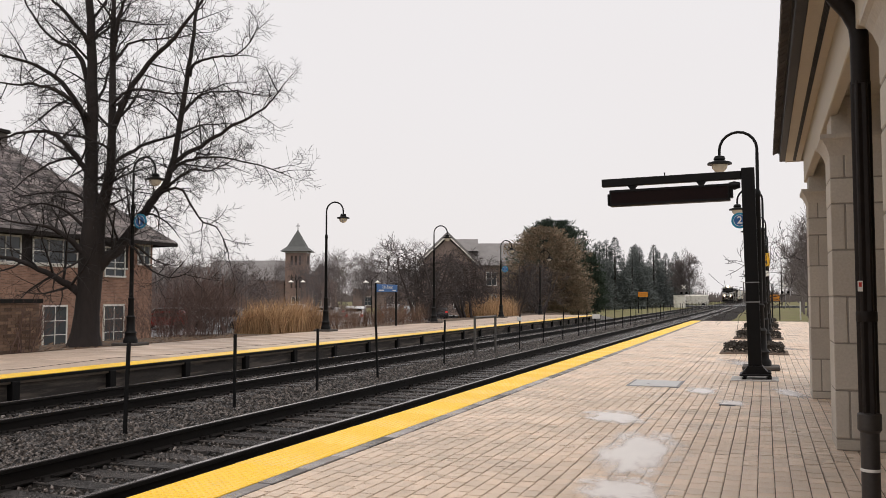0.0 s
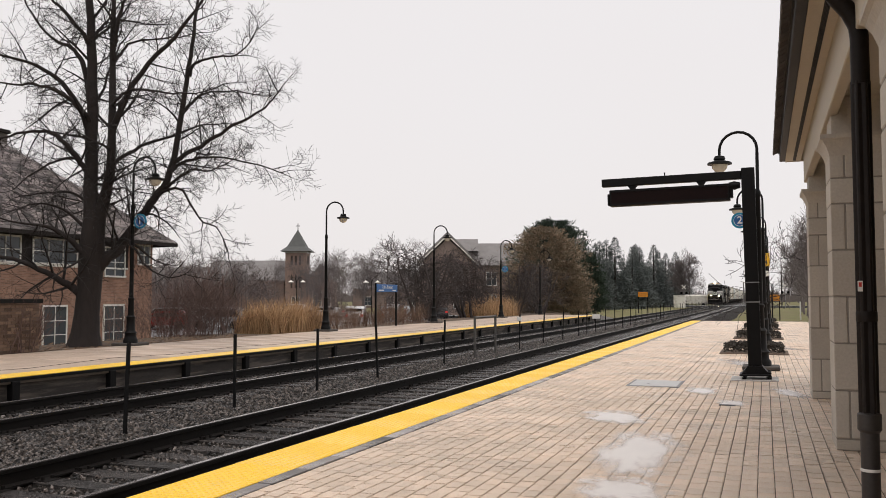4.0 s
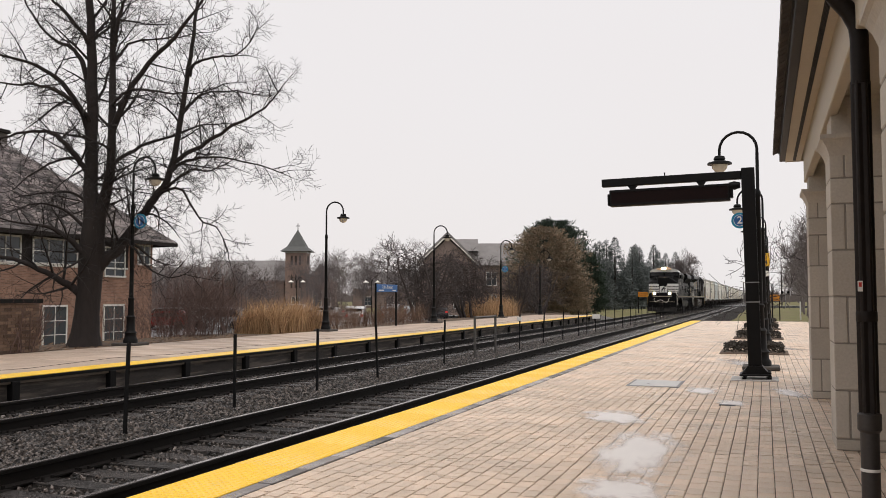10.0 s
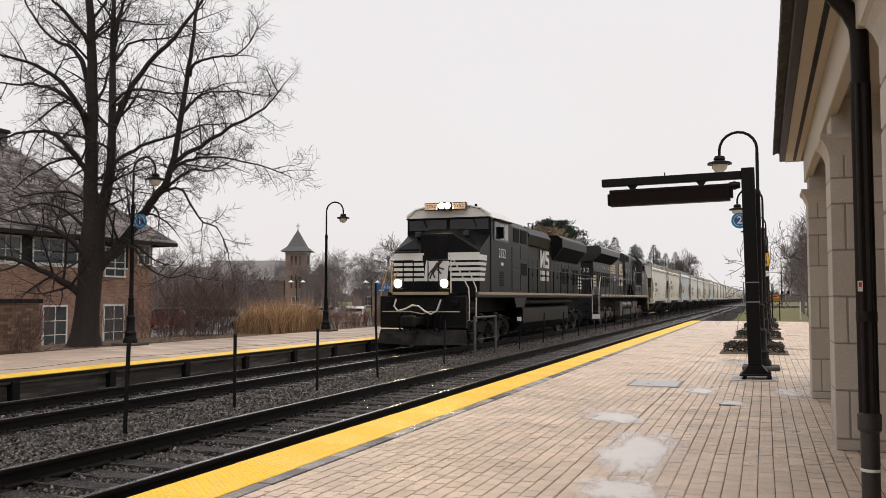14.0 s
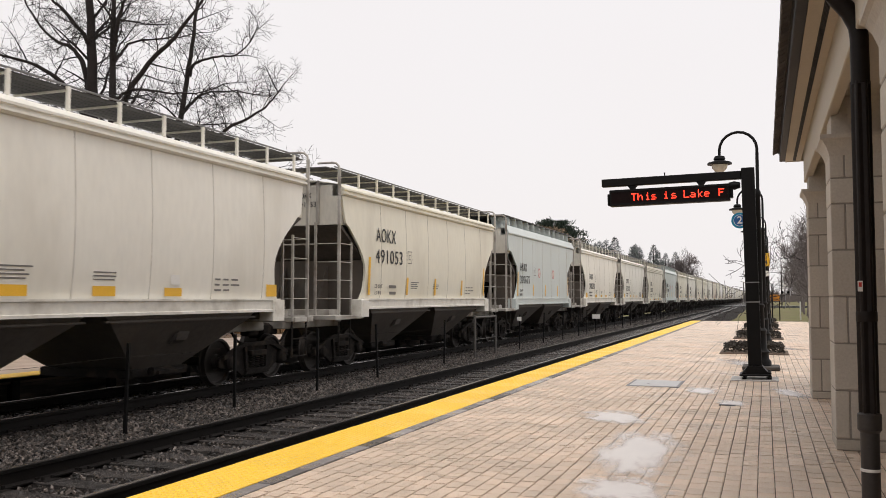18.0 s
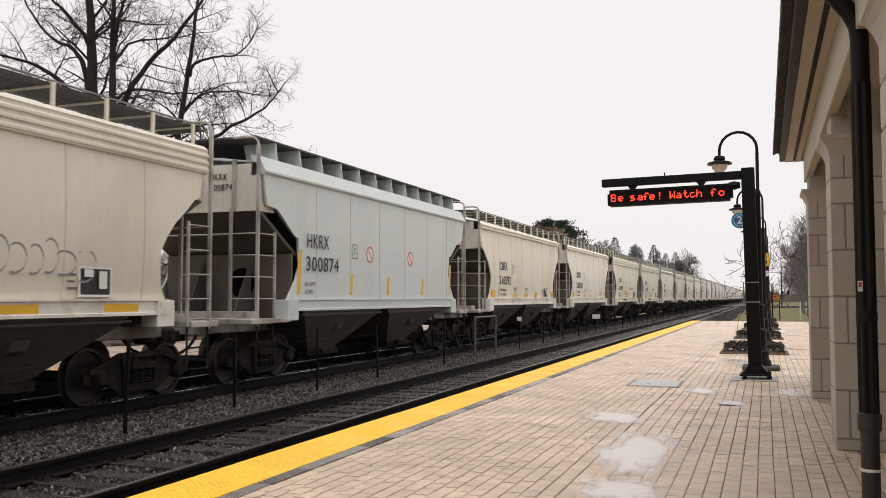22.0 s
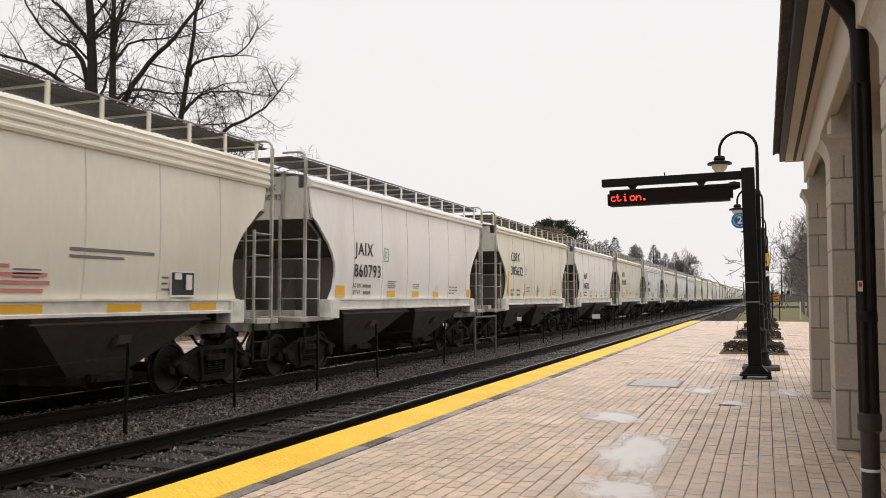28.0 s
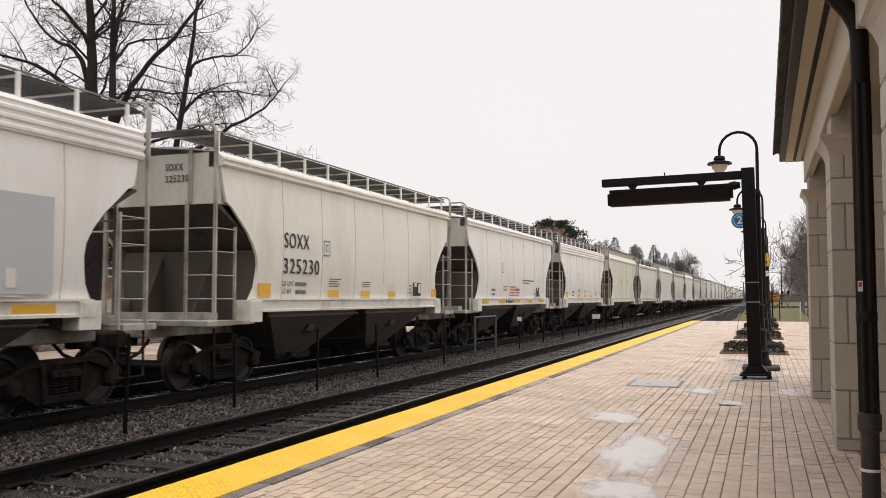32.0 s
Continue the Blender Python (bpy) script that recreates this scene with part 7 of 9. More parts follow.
# ---- trees and shrubs ----
def branch(m, rng, p, d, length, r, level, lean=0.12, kids=5, twist=0.35, droop=0.0, min_r=0.004, spread=0.9, sides=None, taper=0.2, curl=0.0):
    """A wandering branch with its side shoots, added to the mesh; curl bends it one way all along."""
    steps = (max(4, min(9, int(3 + length * 2.2))) if curl else max(3, int(4 + length * 1.2)) if level < 2 else 3)
    pts, rad, dirs = [p], [r], [d]
    bend = Vector((rng.uniform(-1, 1), rng.uniform(-1, 1), rng.uniform(-1, 1))) * curl
    for i in range(steps):
        if curl and rng.random() < 0.3:
            bend = bend * -0.6
        d = (d + bend + Vector((rng.uniform(-1, 1), rng.uniform(-1, 1), rng.uniform(-1, 1))) * twist * 0.5 + Vector((0, 0, lean - droop))).normalized()
        p = p + d * (length / steps)
        pts.append(p)
        dirs.append(d)
        rad.append(max(min_r, r * (1 - (1 - taper) * (i + 1) / steps)))
    n = sides or (8 if r > 0.12 else 6 if r > 0.05 else 4 if r > 0.015 else 3)
    m.tube(pts, rad, n, caps=False, smooth=n > 4)
    if level <= 0:
        return
    for k in range(kids):
        f = 0.2 + 0.8 * (k + rng.random()) / kids
        i = min(steps, max(1, int(f * steps)))
        base, dd = pts[i], dirs[i]
        side = dd.orthogonal().normalized()
        side = Matrix.Rotation(rng.uniform(0, 6.283), 3, dd) @ side
        nd = (dd * rng.uniform(0.35, 0.8) + side * spread).normalized()
        branch(m, rng, base, nd, length * rng.uniform(0.42, 0.78) * (1.2 - 0.45 * f), max(min_r, rad[i] * rng.uniform(0.4, 0.62)), level - 1, lean, kids if level > 1 else max(3, kids - 1), twist, droop, min_r, spread, None, taper, curl)


def smooth_line(pts, k=4):
    """A rounded line through the given places."""
    out = []
    n = len(pts)
    for i in range(n - 1):
        a, b, c, d = pts[max(0, i - 1)], pts[i], pts[i + 1], pts[min(n - 1, i + 2)]
        for j in range(k):
            t = j / k
            out.append(0.5 * (2 * b + (c - a) * t + (2 * a - 5 * b + 4 * c - d) * t * t + (3 * b - a - 3 * c + d) * t ** 3))
    out.append(pts[-1])
    return out


def grow(tree, rng, r0, r1, kids, *pts):
    """One limb of the big tree with its crooked side branches and twigs."""
    fine = [p + Vector((rng.uniform(-.025, .025), rng.uniform(-.03, .03), rng.uniform(-.025, .025))) for p in smooth_line([Vector(p) for p in pts])]
    n = len(fine)
    rad = [r0 + (r1 - r0) * (i / (n - 1)) ** 0.75 for i in range(n)]
    lb = part("limb", Mesh().tube(fine, rad, 10 if r0 > 0.1 else 7, caps=False), BARK, tree)
    tw = Mesh()
    for k in range(kids):
        f = 0.15 + 0.85 * (k + rng.random()) / kids
        i = min(n - 2, int(f * (n - 1)))
        d = (fine[i + 1] - fine[i]).normalized()
        side = Matrix.Rotation(rng.uniform(0, 6.283), 3, d) @ d.orthogonal().normalized()
        nd = (d * rng.uniform(0.35, 0.8) + side).normalized()
        br = min(0.045, max(0.017, rad[i] * rng.uniform(0.34, 0.56)))
        branch(tw, rng, fine[i], nd, (0.45 + br * 30) * rng.uniform(0.7, 1.2), br, 2, 0.02, 5, 0.24, 0.0, 0.0042, 0.9, None, 0.22, 0.3)
    branch(tw, rng, fine[-1], (fine[-1] - fine[-2]).normalized(), 0.9, r1, 2, 0.03, 5, 0.24, 0.0, 0.004, 0.8, None, 0.25, 0.28)
    tagged(part("crown", tw, TWIG, lb, "fine bare twigs"), kind="stuff")


def build_big_tree():
    """The old tree beside the far platform; u runs across, w in depth."""
    t = thing("bare_tree", pose(-17.95, 19.6, 0.02, 0, 0, 20.3), "large bare deciduous tree with dark bark and spreading limbs", "tree")
    rng = random.Random(77)
    tr = Mesh()
    tr.tube([(-0.06, 0, -0.1), (-0.05, 0, 0.12), (-0.03, 0, 0.45), (0.0, 0, 1.0), (0.06, 0, 1.8), (0.10, 0, 2.7), (0.14, 0, 3.5), (0.16, 0, 4.0)], [0.56, 0.47, 0.385, 0.335, 0.325, 0.35, 0.31, 0.23], 16, caps=False)
    part("trunk", tr, BARK, t, "thick dark ridged trunk")
    grow(t, rng, 0.27, 0.03, 16, (0.10, 0, 3.2), (0.03, 0, 4.6), (0.0, 0.05, 7.5), (-0.14, 0.05, 10.0), (-0.2, 0, 12.5), (-0.1, 0, 14.5))
    grow(t, rng, 0.23, 0.03, 15, (0.22, 0, 3.3), (0.45, -0.1, 4.3), (0.63, -0.15, 5.1), (0.66, -0.2, 7.5), (0.63, -0.2, 10.0), (0.8, -0.1, 13.0))
    grow(t, rng, 0.21, 0.03, 16, (0.15, 0, 2.1), (0.42, 0.1, 2.5), (0.84, 0.2, 2.9), (1.26, 0.3, 3.6), (1.71, 0.4, 4.3), (2.13, 0.5, 5.1), (2.42, 0.6, 7.0), (2.62, 0.6, 8.5), (2.8, 0.6, 10.0), (3.1, 0.6, 12.0))
    grow(t, rng, 0.12, 0.02, 14, (0.70, -0.2, 6.1), (0.83, -0.3, 6.45), (1.6, -0.6, 7.7), (2.62, -0.9, 8.65), (3.4, -1.0, 9.6), (4.2, -1.1, 10.9))
    grow(t, rng, 0.11, 0.018, 12, (-0.02, 0, 5.9), (-0.21, -0.1, 6.65), (-0.73, -0.3, 7.5), (-1.4, -0.5, 7.95), (-2.25, -0.7, 8.2), (-3.2, -0.8, 8.7))
    grow(t, rng, 0.11, 0.018, 13, (0.0, 0.05, 6.4), (-0.14, 0.2, 7.15), (-0.46, 0.4, 8.3), (-0.84, 0.5, 8.75), (-1.36, 0.6, 9.0), (-1.96, 0.7, 9.6), (-2.5, 0.8, 10.5))
    grow(t, rng, 0.08, 0.016, 10, (-0.1, 0, 8.7), (-0.26, -0.2, 9.0), (-0.71, -0.4, 9.55), (-1.2, -0.5, 10.1), (-1.9, -0.6, 11.2))
    grow(t, rng, 0.085, 0.014, 12, (0.0, 0, 6.4), (-0.21, -0.4, 6.8), (-0.65, -0.8, 7.15), (-1.18, -1.0, 7.28), (-1.82, -1.2, 7.25), (-2.6, -1.3, 7.5))
    grow(t, rng, 0.11, 0.015, 13, (0.02, 0, 4.8), (-0.18, -0.2, 5.25), (-0.62, -0.5, 5.85), (-1.14, -0.7, 6.06), (-1.87, -0.9, 5.88), (-2.8, -1.1, 5.5))
    grow(t, rng, 0.075, 0.014, 12, (0.63, -0.2, 5.1), (0.85, 0.1, 5.45), (1.5, 0.4, 5.9), (2.37, 0.8, 6.3), (3.07, 1.0, 6.58), (3.9, 1.2, 6.6))
    grow(t, rng, 0.09, 0.014, 15, (2.12, 0.5, 5.1), (2.4, 0.5, 5.5), (3.24, 0.4, 5.95), (3.96, 0.3, 6.4), (4.68, 0.2, 6.75), (5.13, 0.2, 7.15), (5.4, 0.2, 7.5))
    grow(t, rng, 0.065, 0.012, 13, (2.15, 0.5, 5.15), (2.5, 0.8, 5.45), (3.25, 1.1, 5.62), (4.34, 1.4, 5.47), (5.3, 1.6, 5.15))
    grow(t, rng, 0.06, 0.012, 11, (2.6, 0.6, 7.9), (2.8, 0.5, 8.28), (3.35, 0.3, 8.4), (4.08, 0.1, 8.43), (4.6, 0, 8.9))
    grow(t, rng, 0.065, 0.012, 12, (0.66, -0.2, 6.8), (0.9, -0.5, 7.02), (1.46, -0.9, 7.14), (2.5, -1.2, 7.02), (3.37, -1.4, 6.94), (4.3, -1.5, 7.2))
    grow(t, rng, 0.06, 0.012, 10, (0.66, -0.2, 8.0), (0.8, 0, 8.43), (1.07, 0.3, 8.87), (2.03, 0.6, 9.05), (2.9, 0.8, 9.3))
    grow(t, rng, 0.09, 0.014, 10, (0.66, -0.2, 8.2), (0.78, -0.4, 8.66), (1.0, -0.6, 9.5), (1.4, -0.7, 10.2), (1.9, -0.7, 11.2))
    grow(t, rng, 0.07, 0.014, 8, (-0.08, 0.05, 8.8), (0.03, 0.3, 9.17), (0.24, 0.5, 9.62), (0.6, 0.6, 10.2))
    grow(t, rng, 0.055, 0.012, 8, (0.02, 0.05, 7.0), (0.18, 0.3, 7.4), (0.28, 0.5, 8.05), (0.55, 0.7, 8.9), (1.0, 0.8, 9.6))
    grow(t, rng, 0.06, 0.01, 10, (0.8, 0.2, 2.95), (1.04, -0.1, 3.1), (1.42, -0.4, 2.83), (1.91, -0.6, 2.27), (2.57, -0.8, 1.98), (3.1, -0.9, 2.13))
    grow(t, rng, 0.065, 0.012, 12, (2.4, 0.6, 6.8), (2.6, 0.9, 7.2), (2.94, 1.1, 7.53), (3.83, 1.3, 7.66), (4.6, 1.4, 7.5))
    grow(t, rng, 0.15, 0.02, 12, (0.0, 0, 1.35), (-0.37, -0.2, 1.74), (-0.8, -0.4, 2.03), (-1.53, -0.7, 2.43), (-2.5, -1.0, 2.6), (-3.3, -1.2, 2.5))
    grow(t, rng, 0.12, 0.016, 12, (0.1, 0, 2.4), (-0.15, -0.3, 2.83), (-0.68, -0.6, 3.31), (-1.24, -0.8, 3.44), (-2.3, -1.0, 3.65))
    grow(t, rng, 0.08, 0.014, 11, (0.08, 0, 3.8), (-0.1, 0.2, 4.08), (-0.62, 0.5, 4.44), (-1.59, 0.8, 4.52), (-2.6, 1.0, 4.4))
    grow(t, rng, 0.08, 0.013, 10, (0.1, 0, 3.1), (-0.1, 0.1, 3.4), (-0.77, 0.1, 3.92), (-1.42, 0, 4.12), (-2.3, -0.1, 3.85))
    grow(t, rng, 0.06, 0.012, 11, (2.0, 0.45, 4.6), (2.3, 0.2, 4.75), (2.9, -0.1, 5.04), (3.55, -0.4, 4.99), (4.3, -0.6, 5.3))
    grow(t, rng, 0.045, 0.01, 8, (0.4, -0.1, 4.2), (0.6, -0.4, 4.38), (0.95, -0.6, 4.46), (1.39, -0.8, 4.39), (1.62, -0.9, 4.0), (1.7, -0.9, 3.5))
    grow(t, rng, 0.06, 0.01, 12, (1.75, 0.4, 4.35), (2.1, 0.3, 4.5), (2.6, 0.2, 4.5), (3.08, 0.1, 3.71), (3.73, 0, 3.31), (4.06, 0, 2.35))
    grow(t, rng, 0.10, 0.012, 12, (0.03, 0, 4.5), (-0.12, 0.3, 4.85), (-0.57, 0.5, 5.41), (-1.05, 0.6, 5.49), (-1.92, 0.7, 5.09), (-2.6, 0.8, 4.55))
    grow(t, rng, 0.05, 0.01, 9, (0.6, -0.15, 4.75), (0.75, -0.4, 4.92), (1.29, -0.7, 5.04), (2.1, -0.9, 5.4))
    # leaf litter round the foot
    rng = random.Random(5)
    m = Mesh()
    for _ in range(2600):
        x, y, a, s = -16.7 - 3.4 * rng.random() ** 1.4, rng.uniform(14, 27), rng.uniform(0, 6.28), rng.uniform(0.03, 0.06)
        z = 0.085 + rng.uniform(0, 0.03)
        m.add([(x + s * math.cos(a), y + s * math.sin(a), z), (x + s * math.cos(a + 2), y + s * math.sin(a + 2), z + 0.015), (x + s * math.cos(a + 4), y + s * math.sin(a + 4), z)], [(0, 1, 2)])
    solid("fallen_leaves", m, LEAF, "brown fallen leaves under the tree", "leaf litter", kind="stuff")


TREES = {}


def bare_tree(seed, height, x, y, z, label, material=None, spread=0.8, level=3, kids=6, trunk=0.02, minr=0.012, turn=0.0, group="", stems=1, lean=0.10, boughs=16, curl=0.0):
    key = (seed, height, stems, boughs, (material or TWIG).name)
    if key not in TREES:
        rng = random.Random(seed)
        a, b = Mesh(), Mesh()
        for s in range(stems):
            d = Vector((rng.uniform(-.5, .5) if stems > 1 else rng.uniform(-.08, .08), rng.uniform(-.4, .4) if stems > 1 else 0, 1)).normalized()
            p = Vector((rng.uniform(-.1, .1) * stems, rng.uniform(-.1, .1), -0.1))
            pts, rad = [p], [height * trunk]
            n = 7
            for i in range(n):
                d = (d + Vector((rng.uniform(-.12, .12), rng.uniform(-.12, .12), 0.08))).normalized()
                p = p + d * (height * 0.8 / n)
                pts.append(p)
                rad.append(height * trunk * (1 - 0.8 * (i + 1) / n))
            a.tube(pts, rad, 7, caps=False)
            for k in range(int(boughs / (0.6 + 0.4 * stems))):
                f = 0.22 + 0.78 * (k + rng.random()) / int(boughs / (0.6 + 0.4 * stems))
                i = min(n - 1, int(f * n))
                q = pts[i].lerp(pts[i + 1], f * n - i)
                ang = rng.uniform(0, 6.283)
                nd = Vector((math.cos(ang) * spread, math.sin(ang) * spread, rng.uniform(0.25, 0.8))).normalized()
                branch(b, rng, q, nd, height * rng.uniform(0.26, 0.42) * (1.15 - 0.5 * f), height * trunk * 0.35 * (1.1 - 0.7 * f), level - 1, lean, kids, 0.4, 0.0, minr, 0.85, None, 0.3 if curl else 0.2, curl)
        TREES[key] = (a.data("trunk", material or BARK), b.data("crown", material or TWIG))
    t = thing("bare_tree", pose(x, y, z, 0, 0, turn), label, "tree", group)
    part("trunk", TREES[key][0], None, t)
    tagged(part("crown", TREES[key][1], None, t, "bare branches and twigs"), kind="stuff")
    return t


def shrub(seed, x, y, z, w, h, label, material, count=120, turn=0, thin=0.016):
    """A thicket of upright stems that fork."""
    rng = random.Random(seed)
    m = Mesh()
    for _ in range(count):
        a, r = rng.uniform(0, 6.283), w * 0.45 * math.sqrt(rng.random())
        p = Vector((r * math.cos(a), r * math.sin(a), 0))
        d = Vector((math.cos(a) * 0.35 * r / w + rng.uniform(-.2, .2), math.sin(a) * 0.35 * r / w + rng.uniform(-.2, .2), 1)).normalized()
        branch(m, rng, p, d, h * rng.uniform(0.6, 1.05), thin, 1, 0.07, 7, 0.34, 0.0, 0.0045, 0.5, None, 0.3, 0.08)
    return solid("shrub", m, material, label, "shrub", at=pose(x, y, z, 0, 0, turn), group="bare shrubs")


def reeds(seed, x0, x1, y0, y1, z, h, count, label):
    rng = random.Random(seed)
    m = Mesh()
    for _ in range(count):
        x, y = rng.uniform(x0, x1), rng.uniform(y0, y1)
        hh = h * rng.triangular(0.35, 1.4, 0.75) * (0.8 + 0.4 * noise.noise((x * 0.9, y * 0.5, 0)))
        a = rng.uniform(0, 6.283)
        lx, ly = rng.gauss(0, .24) * hh, rng.gauss(0, .24) * hh
        w = rng.uniform(0.004, 0.010)
        cx, cy = w * math.cos(a), w * math.sin(a)
        m.add([(x - cx, y - cy, z), (x + cx, y + cy, z), (x + lx * .35 + cx * .8, y + ly * .35 + cy * .8, z + hh * .6), (x + lx * .35 - cx * .8, y + ly * .35 - cy * .8, z + hh * .6), (x + lx, y + ly, z + hh)], [(0, 1, 2, 3), (3, 2, 4)])
    return solid("ornamental_grass", m, REED, label, "grass", kind="stuff")


def needle_tree(seed, height, width, x, y, z, label, material, kind="cone", group="", turn=0, size=1.0, rise=0.0):
    """A conifer: trunk, whorls of boughs, each bough a spray of short needles clumps."""
    key = (seed, height, width, material.name)
    if key not in TREES:
        rng = random.Random(seed)
        a, b = Mesh(), Mesh()
        a.tube([(0, 0, -0.2), (0, 0, height * 0.5), (0, 0, height)], [height * 0.022, height * 0.014, 0.02], 7, caps=False)
        n = int(height * 4)
        for k in range(n):
            f = k / n
            zz = height * (0.04 + 0.95 * f)
            if kind == "cone":
                l = width * 0.5 * (1 - f) ** 0.95 + 0.16
            elif rise:
                l = width * 0.5 * (math.sqrt(max(0.0, 1 - ((f - 0.3) / 0.72) ** 2)) if f > 0.3 else 0.8 + 0.2 * f / 0.3)
            else:
                l = width * 0.5 * math.sqrt(max(0.03, 1 - (2 * f - 0.75) ** 2 / 1.6)) * (1 if f < 0.75 else (1 - (f - 0.75) * 2.2))
            for j in range(15 if kind == "cone" else 20 if rise else 12):
                ang = rng.uniform(0, 6.283)
                ll = max(0.2, l * (rng.uniform(0.55, 1.2) if rise else rng.uniform(0.65, 1.12)))
                tip = Vector((ll * math.cos(ang), ll * math.sin(ang), zz + rng.uniform(-.12, .1) * ll))
                for q in range(int((8 + ll * 7) / size ** 1.3)):
                    g = 0.35 + 0.65 * rng.random()
                    c = Vector((0, 0, zz)).lerp(tip, g) + Vector((rng.uniform(-.2, .2), rng.uniform(-.2, .2), rng.uniform(-.2, .15))) * (0.5 + ll * 0.22)
                    s = size * rng.uniform(0.16, 0.34) * (0.6 + height * 0.04) * ((0.3 + 0.7 * (1 - f)) if kind == "cone" else 1)
                    dd = Vector((math.cos(ang) + rng.uniform(-.6, .6), math.sin(ang) + rng.uniform(-.6, .6), rng.uniform(-.2, .9) + rise)).normalized()
                    e = dd.orthogonal().normalized()
                    e = Matrix.Rotation(rng.uniform(0, 3.14), 3, dd) @ e
                    b.add([c - e * s * 0.35, c + dd * s * 0.5 + e * s * 0.1, c + dd * s * 1.5, c + dd * s * 0.4 - e * s * 0.45], [(0, 1, 2, 3)])
        TREES[key] = (a.data("trunk", BARK), b.data("crown", material))
    t = thing("conifer" if kind == "cone" else "evergreen_tree", pose(x, y, z, 0, 0, turn), label, "tree", group)
    part("trunk", TREES[key][0], None, t)
    tagged(part("crown", TREES[key][1], None, t, "needle-covered boughs"), kind="stuff")
    return t


def build_plants():
    build_big_tree()
    # behind the far platform
    shrub(1, -17.6, 16.2, 0.05, 2.0, 1.25, "dense bare twiggy shrub beside the brick wall", SHRUB, 110)
    for i, (x, y, w, h, n) in enumerate(((-19.6, 26.4, 2.2, 2.3, 44), (-20.4, 26.2, 1.6, 1.6, 24), (-20.9, 24.8, 1.6, 1.25, 18), (-18.9, 25.3, 1.6, 0.9, 26), (-22.3, 25.6, 1.8, 1.5, 10), (-19.4, 28.2, 1.6, 2.0, 10), (-20.6, 27.9, 1.4, 2.6, 16), (-18.9, 27.0, 1.8, 2.1, 34), (-19.6, 27.6, 1.8, 2.7, 26), (-19.9, 25.2, 1.5, 1.9, 20))):
        shrub(10 + i, x, y, -0.05, w, h, "tall open reddish-brown bare shrub behind the platform", SHRUB, n, thin=0.009)
    reeds(2, -19.1, -17.2, 28.5, 32.4, 0.05, 1.42, 8000, "tall tawny dry ornamental grass behind the far platform")
    reeds(3, -20.5, -17.6, 58.5, 64.5, 0.0, 1.6, 5000, "second clump of tawny dry ornamental grass")
    for i in range(10):
        shrub(30 + i % 4, -17.6 - 0.5 * (i % 2), 31.8 + 1.35 * i, 0.05, 1.6, 1.0 - 0.12 * (i % 3), "low tawny-brown bare hedge behind the far platform", HEDGE, 34, turn=40 * i, thin=0.009)
    for seed, x, y, z, turn in ((101, -18.8, 47.6, 0.0, 0), (102, -19.6, 58.0, 0.0, 0), (101, -21.5, 55.5, -0.3, 120), (102, -19.0, 67.5, -0.2, 200), (101, -18.4, 74.0, -0.3, 260), (102, -20.6, 63.0, -0.2, 80)):
        bare_tree(seed, 5.0, x, y, z, "dark multi-stemmed ornamental tree with dense bare twigs", TWIG_LOW, spread=1.6, level=3, kids=6, trunk=0.02, minr=0.010, stems=5, lean=0.01, boughs=20, turn=turn).scale = (1.2, 1.2, 1.08)
    needle_tree(201, 9.1, 9.2, -20.4, 84.0, -0.5, "broad tree still holding withered olive-brown leaves", OAK, "round", size=0.6, rise=0.15)
    needle_tree(203, 5.6, 5.0, -17.9, 83.0, -0.5, "smaller tree holding withered brown leaves", OAK, "round", size=0.6, rise=0.15)
    needle_tree(202, 11.6, 10.8, -24.3, 105.0, -0.5, "large dark green pine behind the brown tree", PINE, "round", size=0.75, rise=0.8)
    needle_tree(204, 7.6, 5.0, -20.4, 106.0, -0.5, "smaller dark green pine beside the track", PINE, "round", size=0.75, rise=0.8)
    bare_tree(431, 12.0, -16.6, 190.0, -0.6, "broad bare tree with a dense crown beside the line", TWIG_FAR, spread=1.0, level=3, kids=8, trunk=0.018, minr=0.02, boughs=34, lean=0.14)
    for i, (x, y, s) in enumerate(((-25.5, 140, 1.0), (-24.0, 150, 1.15), (-22.5, 160, 1.05), (-22.8, 172, 1.1), (-21.5, 184, 1.2), (-20.5, 198, 1.1), (-28, 165, 1.2), (-26, 190, 1.25), (-20, 215, 1.2), (-27, 152, 1.1), (-24.5, 178, 1.15), (-23, 205, 1.2), (-29, 148, 1.15))):
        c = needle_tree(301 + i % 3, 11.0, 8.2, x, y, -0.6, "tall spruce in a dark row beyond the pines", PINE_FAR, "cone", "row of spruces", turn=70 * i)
        c.scale = (s, s, s)
    # platform trees in the planters
    bare_tree(401, 4.4, -0.15, 33.6, 0.02, "small young bare tree in a planter bed", TWIG, spread=1.5, level=3, kids=3, trunk=0.014, minr=0.009, lean=0.05, boughs=10, curl=0.2)
    bare_tree(402, 4.2, -0.10, 43.4, 0.02, "small young bare tree in a planter bed", TWIG, spread=1.5, level=3, kids=3, trunk=0.014, minr=0.009, lean=0.05, boughs=10, curl=0.2)
    # the row at the far right, beyond the platform's end
    for i in range(8):
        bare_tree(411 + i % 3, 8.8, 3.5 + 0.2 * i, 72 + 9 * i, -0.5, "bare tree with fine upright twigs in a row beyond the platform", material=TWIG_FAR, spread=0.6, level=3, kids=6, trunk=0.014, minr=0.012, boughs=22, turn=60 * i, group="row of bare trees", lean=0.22)


